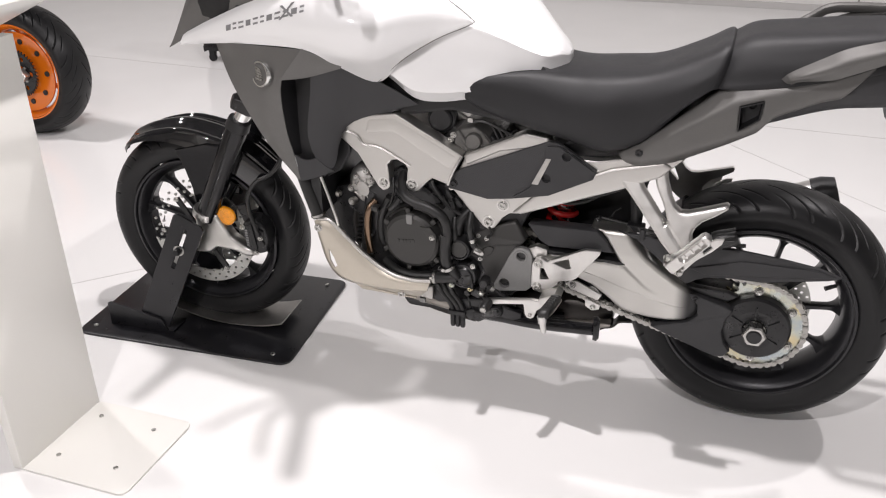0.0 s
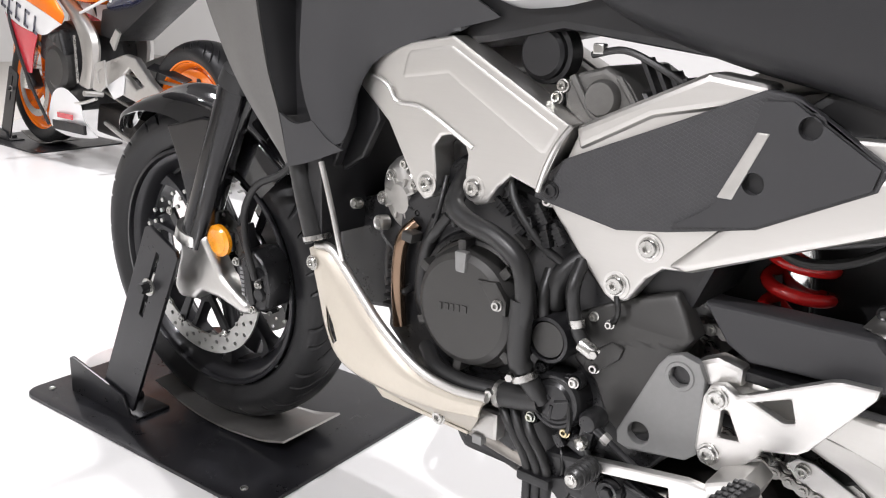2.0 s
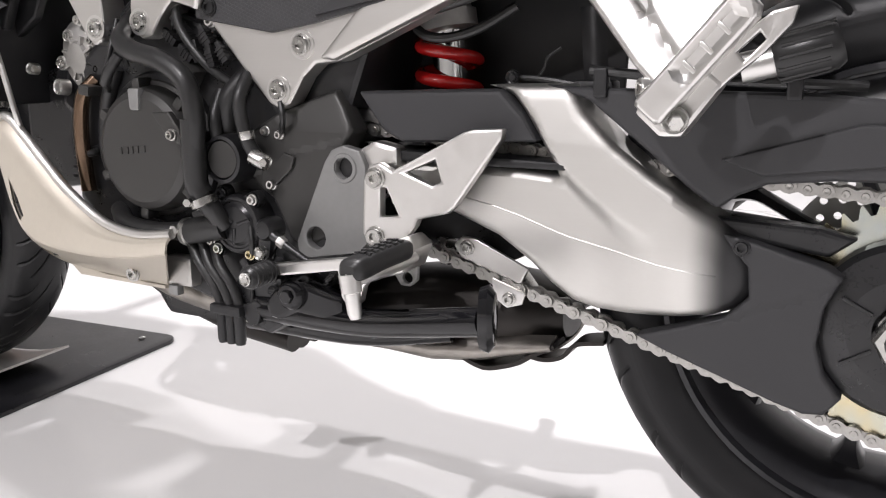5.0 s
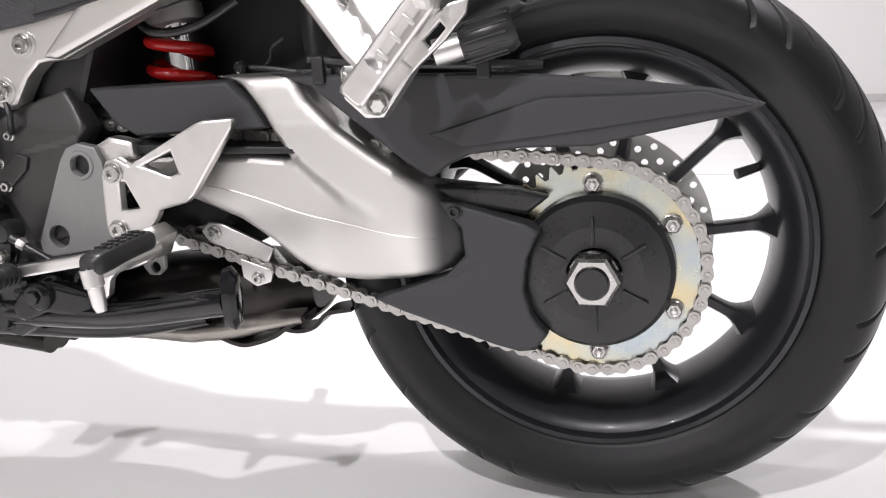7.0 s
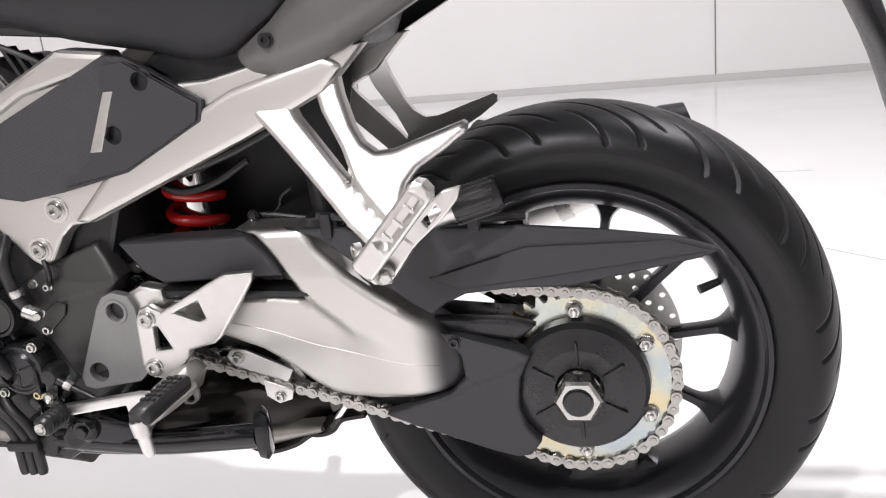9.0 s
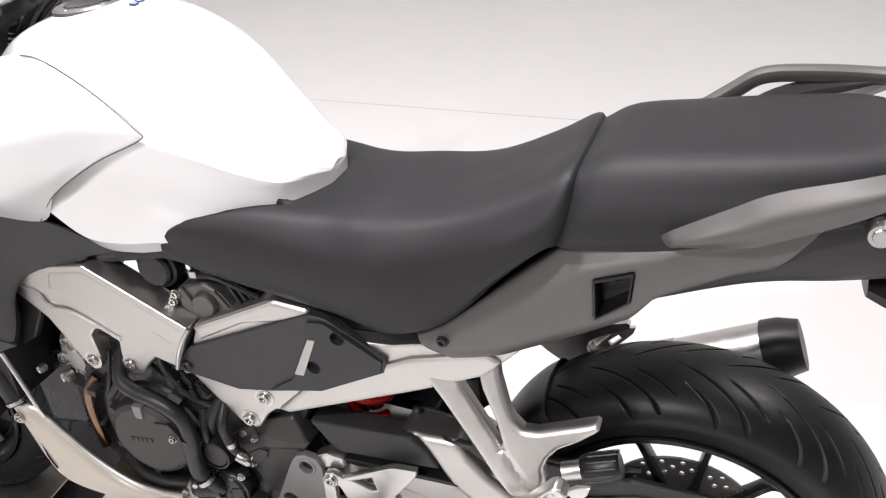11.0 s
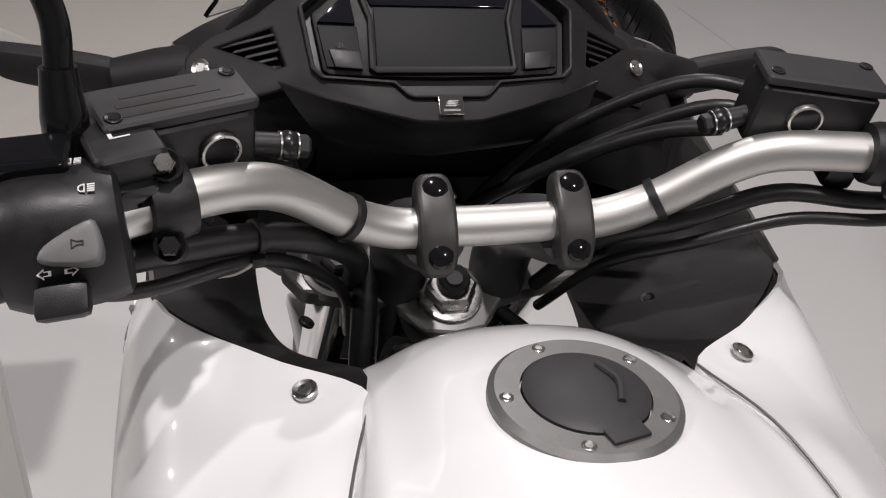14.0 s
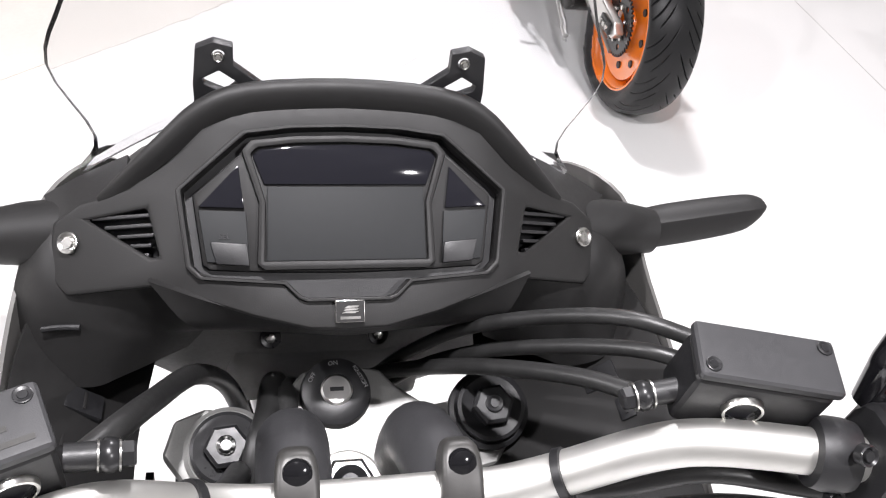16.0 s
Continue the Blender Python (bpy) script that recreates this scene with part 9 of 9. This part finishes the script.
fair("tank_pad", [[(0.36, -0.125, 0.93), (0.38, -0.13, 0.86), (0.42, -0.14, 0.79)], [(0.42, -0.157, 0.96), (0.45, -0.163, 0.88), (0.50, -0.158, 0.78)], [(0.48, -0.168, 0.93), (0.52, -0.168, 0.86), (0.55, -0.16, 0.78)]], BLACK, "black tank side pad", 3)
part("rider_seat", loft([both(x, h) for x, h in ((0.80, [(0, 0.86), (0.08, 0.855), (0.11, 0.83), (0.10, 0.79), (0, 0.78)]), (0.95, [(0, 0.835), (0.11, 0.83), (0.135, 0.80), (0.12, 0.77), (0, 0.76)]), (1.10, [(0, 0.86), (0.10, 0.855), (0.125, 0.82), (0.11, 0.79), (0, 0.78)]))], 4, 3), VINYL, race, "black rider seat")
part("tail_cowl", loft([both(x, h) for x, h in ((0.92, [(0, 0.80), (0.10, 0.795), (0.135, 0.77), (0.13, 0.74), (0, 0.73)]), (1.10, [(0, 0.87), (0.10, 0.865), (0.14, 0.82), (0.12, 0.77), (0, 0.76)]), (1.32, [(0, 0.97), (0.08, 0.965), (0.11, 0.92), (0.10, 0.86), (0, 0.85)]), (1.54, [(0, 1.03), (0.05, 1.025), (0.07, 1.0), (0.06, 0.95), (0, 0.94)]))], 4, 3), NAVY, race, "navy tail cowl with white stripes")
for sy in (-1, 1):
    part("tail_stripe", tube([(0.70, sy * 0.15, 0.72), (0.90, sy * 0.142, 0.78), (1.10, sy * 0.142, 0.835), (1.32, sy * 0.112, 0.93), (1.50, sy * 0.078, 0.995)], 0.007, 8), PRINT, race, "white tail stripe")
    part("tail_stripe", tube([(0.95, sy * 0.138, 0.775), (1.02, sy * 0.146, 0.85), (1.20, sy * 0.130, 0.905), (1.36, sy * 0.105, 0.955)], 0.007, 8), PRINT, race)
    part("frame_beam", loft([[Vector((x, sy * 0.14, z)) + Vector((dx, sy * dy, dz)) for dx, dy, dz in ((-w, 0.01, 0), (-w * 0.7, 0.025, w * 0.3), (w * 0.7, 0.025, -w * 0.1), (w, 0.01, 0), (w, -0.02, 0), (-w, -0.02, 0))] for x, z, w in ((0.40, 0.90, 0.055), (0.52, 0.80, 0.055), (0.66, 0.70, 0.06), (0.74, 0.60, 0.06), (0.74, 0.48, 0.045), (0.70, 0.38, 0.05))], 4, 2), ALU, race, "silver aluminium frame beam")
part("engine", plate([(0.26, 0.38), (0.32, 0.60), (0.52, 0.68), (0.70, 0.62), (0.74, 0.40), (0.62, 0.26), (0.36, 0.24)], -0.14, 0.14, 0.015, seg=3), ENAMEL, race, "black engine block")
part("engine_cover", lathe([(0, -0.20), (0.085, -0.20), (0.11, -0.185), (0.115, -0.16), (0.115, -0.13), (0, -0.13)], 0.50, 0.46, 48), COVERM, race, "round black engine cover")
part("engine_cover_upper", plate([(0.34, 0.50), (0.38, 0.62), (0.56, 0.64), (0.60, 0.52), (0.50, 0.44)], -0.19, -0.13, 0.02, seg=3), ENAMEL, race)
fair("belly_pan", [[(0.40, -0.20, 0.22), (0.42, -0.19, 0.16), (0.44, -0.14, 0.12)], [(0.50, -0.215, 0.34), (0.52, -0.20, 0.22), (0.54, -0.14, 0.12)], [(0.60, -0.21, 0.37), (0.64, -0.20, 0.25), (0.66, -0.14, 0.13)], [(0.70, -0.19, 0.31), (0.72, -0.18, 0.22), (0.73, -0.13, 0.14)]], WHITE, "white belly pan")
for sy in (-1, 1):
    part("lettering_bar", box(0.52, 0.66, sy * 0.212 - 0.003, sy * 0.212 + 0.003, 0.225, 0.25, 0), REDP, race, "red bar of belly pan lettering")
    part("belly_stripe", box(0.44, 0.74, sy * 0.195 - 0.008, sy * 0.195 + 0.008, 0.16, 0.205, 0.003), BLACK, race)
arm2 = [(0.76, 0.48), (0.90, 0.52), (1.02, 0.55), (1.10, 0.54), (1.22, 0.44), (1.36, 0.36), (1.50, 0.345), (1.53, 0.315), (1.50, 0.285), (1.36, 0.28), (1.15, 0.33), (0.95, 0.37), (0.76, 0.40)]
hole = [(1.0, 0.46), (1.05, 0.49), (1.16, 0.42), (1.10, 0.40)]
for y in (-0.13, 0.10):
    part("swingarm", plate(arm2, y, y + 0.035, 0.008, holes=[hole], seg=3), FORGED, race, "polished aluminium swingarm")
part("swingarm_guard", plate([(0.86, 0.40), (1.02, 0.46), (1.00, 0.37), (0.92, 0.34)], -0.14, -0.132, 0.003), WHITE, race)
part("axle_block", box(1.40, 1.49, -0.142, -0.128, 0.292, 0.338, 0.006), ENAMEL, race)
for x in (1.415, 1.445, 1.472):
    knob((x, -0.142, 0.315), (0, -1, 0), 0.011, 0.006, STEEL, race, "bolt", 6, True)
part("drive_chain", tube([(0.74, -0.083, 0.47), (1.10, -0.083, 0.45), (1.44, -0.083, 0.433)], 0.008, 8, smooth=False), CHAINM, race)
part("drive_chain", tube([(0.74, -0.083, 0.36), (1.10, -0.083, 0.27), (1.43, -0.083, 0.20)], 0.008, 8, smooth=False), CHAINM, race)
part("chain_guard", sheet([[(1.16, -0.11, 0.50), (1.30, -0.11, 0.48), (1.44, -0.11, 0.455)], [(1.16, -0.07, 0.52), (1.30, -0.07, 0.50), (1.44, -0.07, 0.47)]], 3, 0.004), BLACK, race)
for sy in (-1, 1):
    part("heel_guard", plate([(0.80, 0.38), (0.84, 0.50), (0.92, 0.52), (0.92, 0.40), (0.86, 0.37)], min(sy * 0.165, sy * 0.175), max(sy * 0.165, sy * 0.175), 0.004, holes=[[(0.85, 0.46), (0.89, 0.48), (0.89, 0.42), (0.85, 0.41)]]), FORGED, race, "aluminium heel guard")
    part("foot_peg", tube([(0.86, sy * 0.16, 0.36), (0.86, sy * 0.25, 0.37)], 0.013, 12, smooth=False), FORGED, race)
part("shift_rod", tube([(0.70, -0.19, 0.62), (0.70, -0.19, 0.40)], 0.006, 8, smooth=False), STEEL, race)
part("shift_lever", tube([(0.84, -0.18, 0.34), (0.72, -0.185, 0.31), (0.60, -0.20, 0.30)], 0.008, 8), FORGED, race)
part("side_stand", tube([(0.80, -0.12, 0.22), (1.0, -0.13, 0.16), (1.12, -0.135, 0.13)], 0.012, 10), FORGED, race)
part("exhaust_box", plate([(0.66, 0.16), (0.70, 0.30), (0.94, 0.28), (1.02, 0.20), (0.94, 0.14)], -0.10, 0.10, 0.02, seg=3), PIPE, race)
part("muffler", tube([(0.95, 0.12, 0.22), (1.15, 0.16, 0.34), (1.38, 0.18, 0.45)], [0.05, 0.065, 0.055], 20), FORGED, race, "silver stub muffler")
part("handlebar", tube([(0.24, -0.36, 0.93), (0.26, -0.24, 0.97), (0.28, -0.12, 0.99)], 0.014, 12), BLACK, race, "black clip-on handlebar")
part("handlebar", tube([(0.24, 0.36, 0.93), (0.26, 0.24, 0.97), (0.28, 0.12, 0.99)], 0.014, 12), BLACK, race)
part("steering_damper", tube([(0.26, -0.12, 0.93), (0.34, -0.12, 0.95)], 0.016, 12, smooth=False), GOLD, race)
part("number_bracket", tube([(1.40, 0, 0.86), (1.55, 0, 0.80), (1.66, 0, 0.70)], 0.02, 8), BLACK, race)
part("subframe", plate([(0.76, 0.62), (0.80, 0.74), (1.10, 0.78), (1.30, 0.86), (1.28, 0.80), (1.05, 0.68), (0.90, 0.60)], -0.10, 0.10, 0.012), BLACK, race)
part("exhaust_shield", plate([(0.90, 0.60), (0.96, 0.66), (0.99, 0.64), (0.93, 0.56)], -0.13, -0.118, 0.003), FORGED, race)
race.matrix_world = pose(-3.42, 1.30, 0, 0, 0, 0)
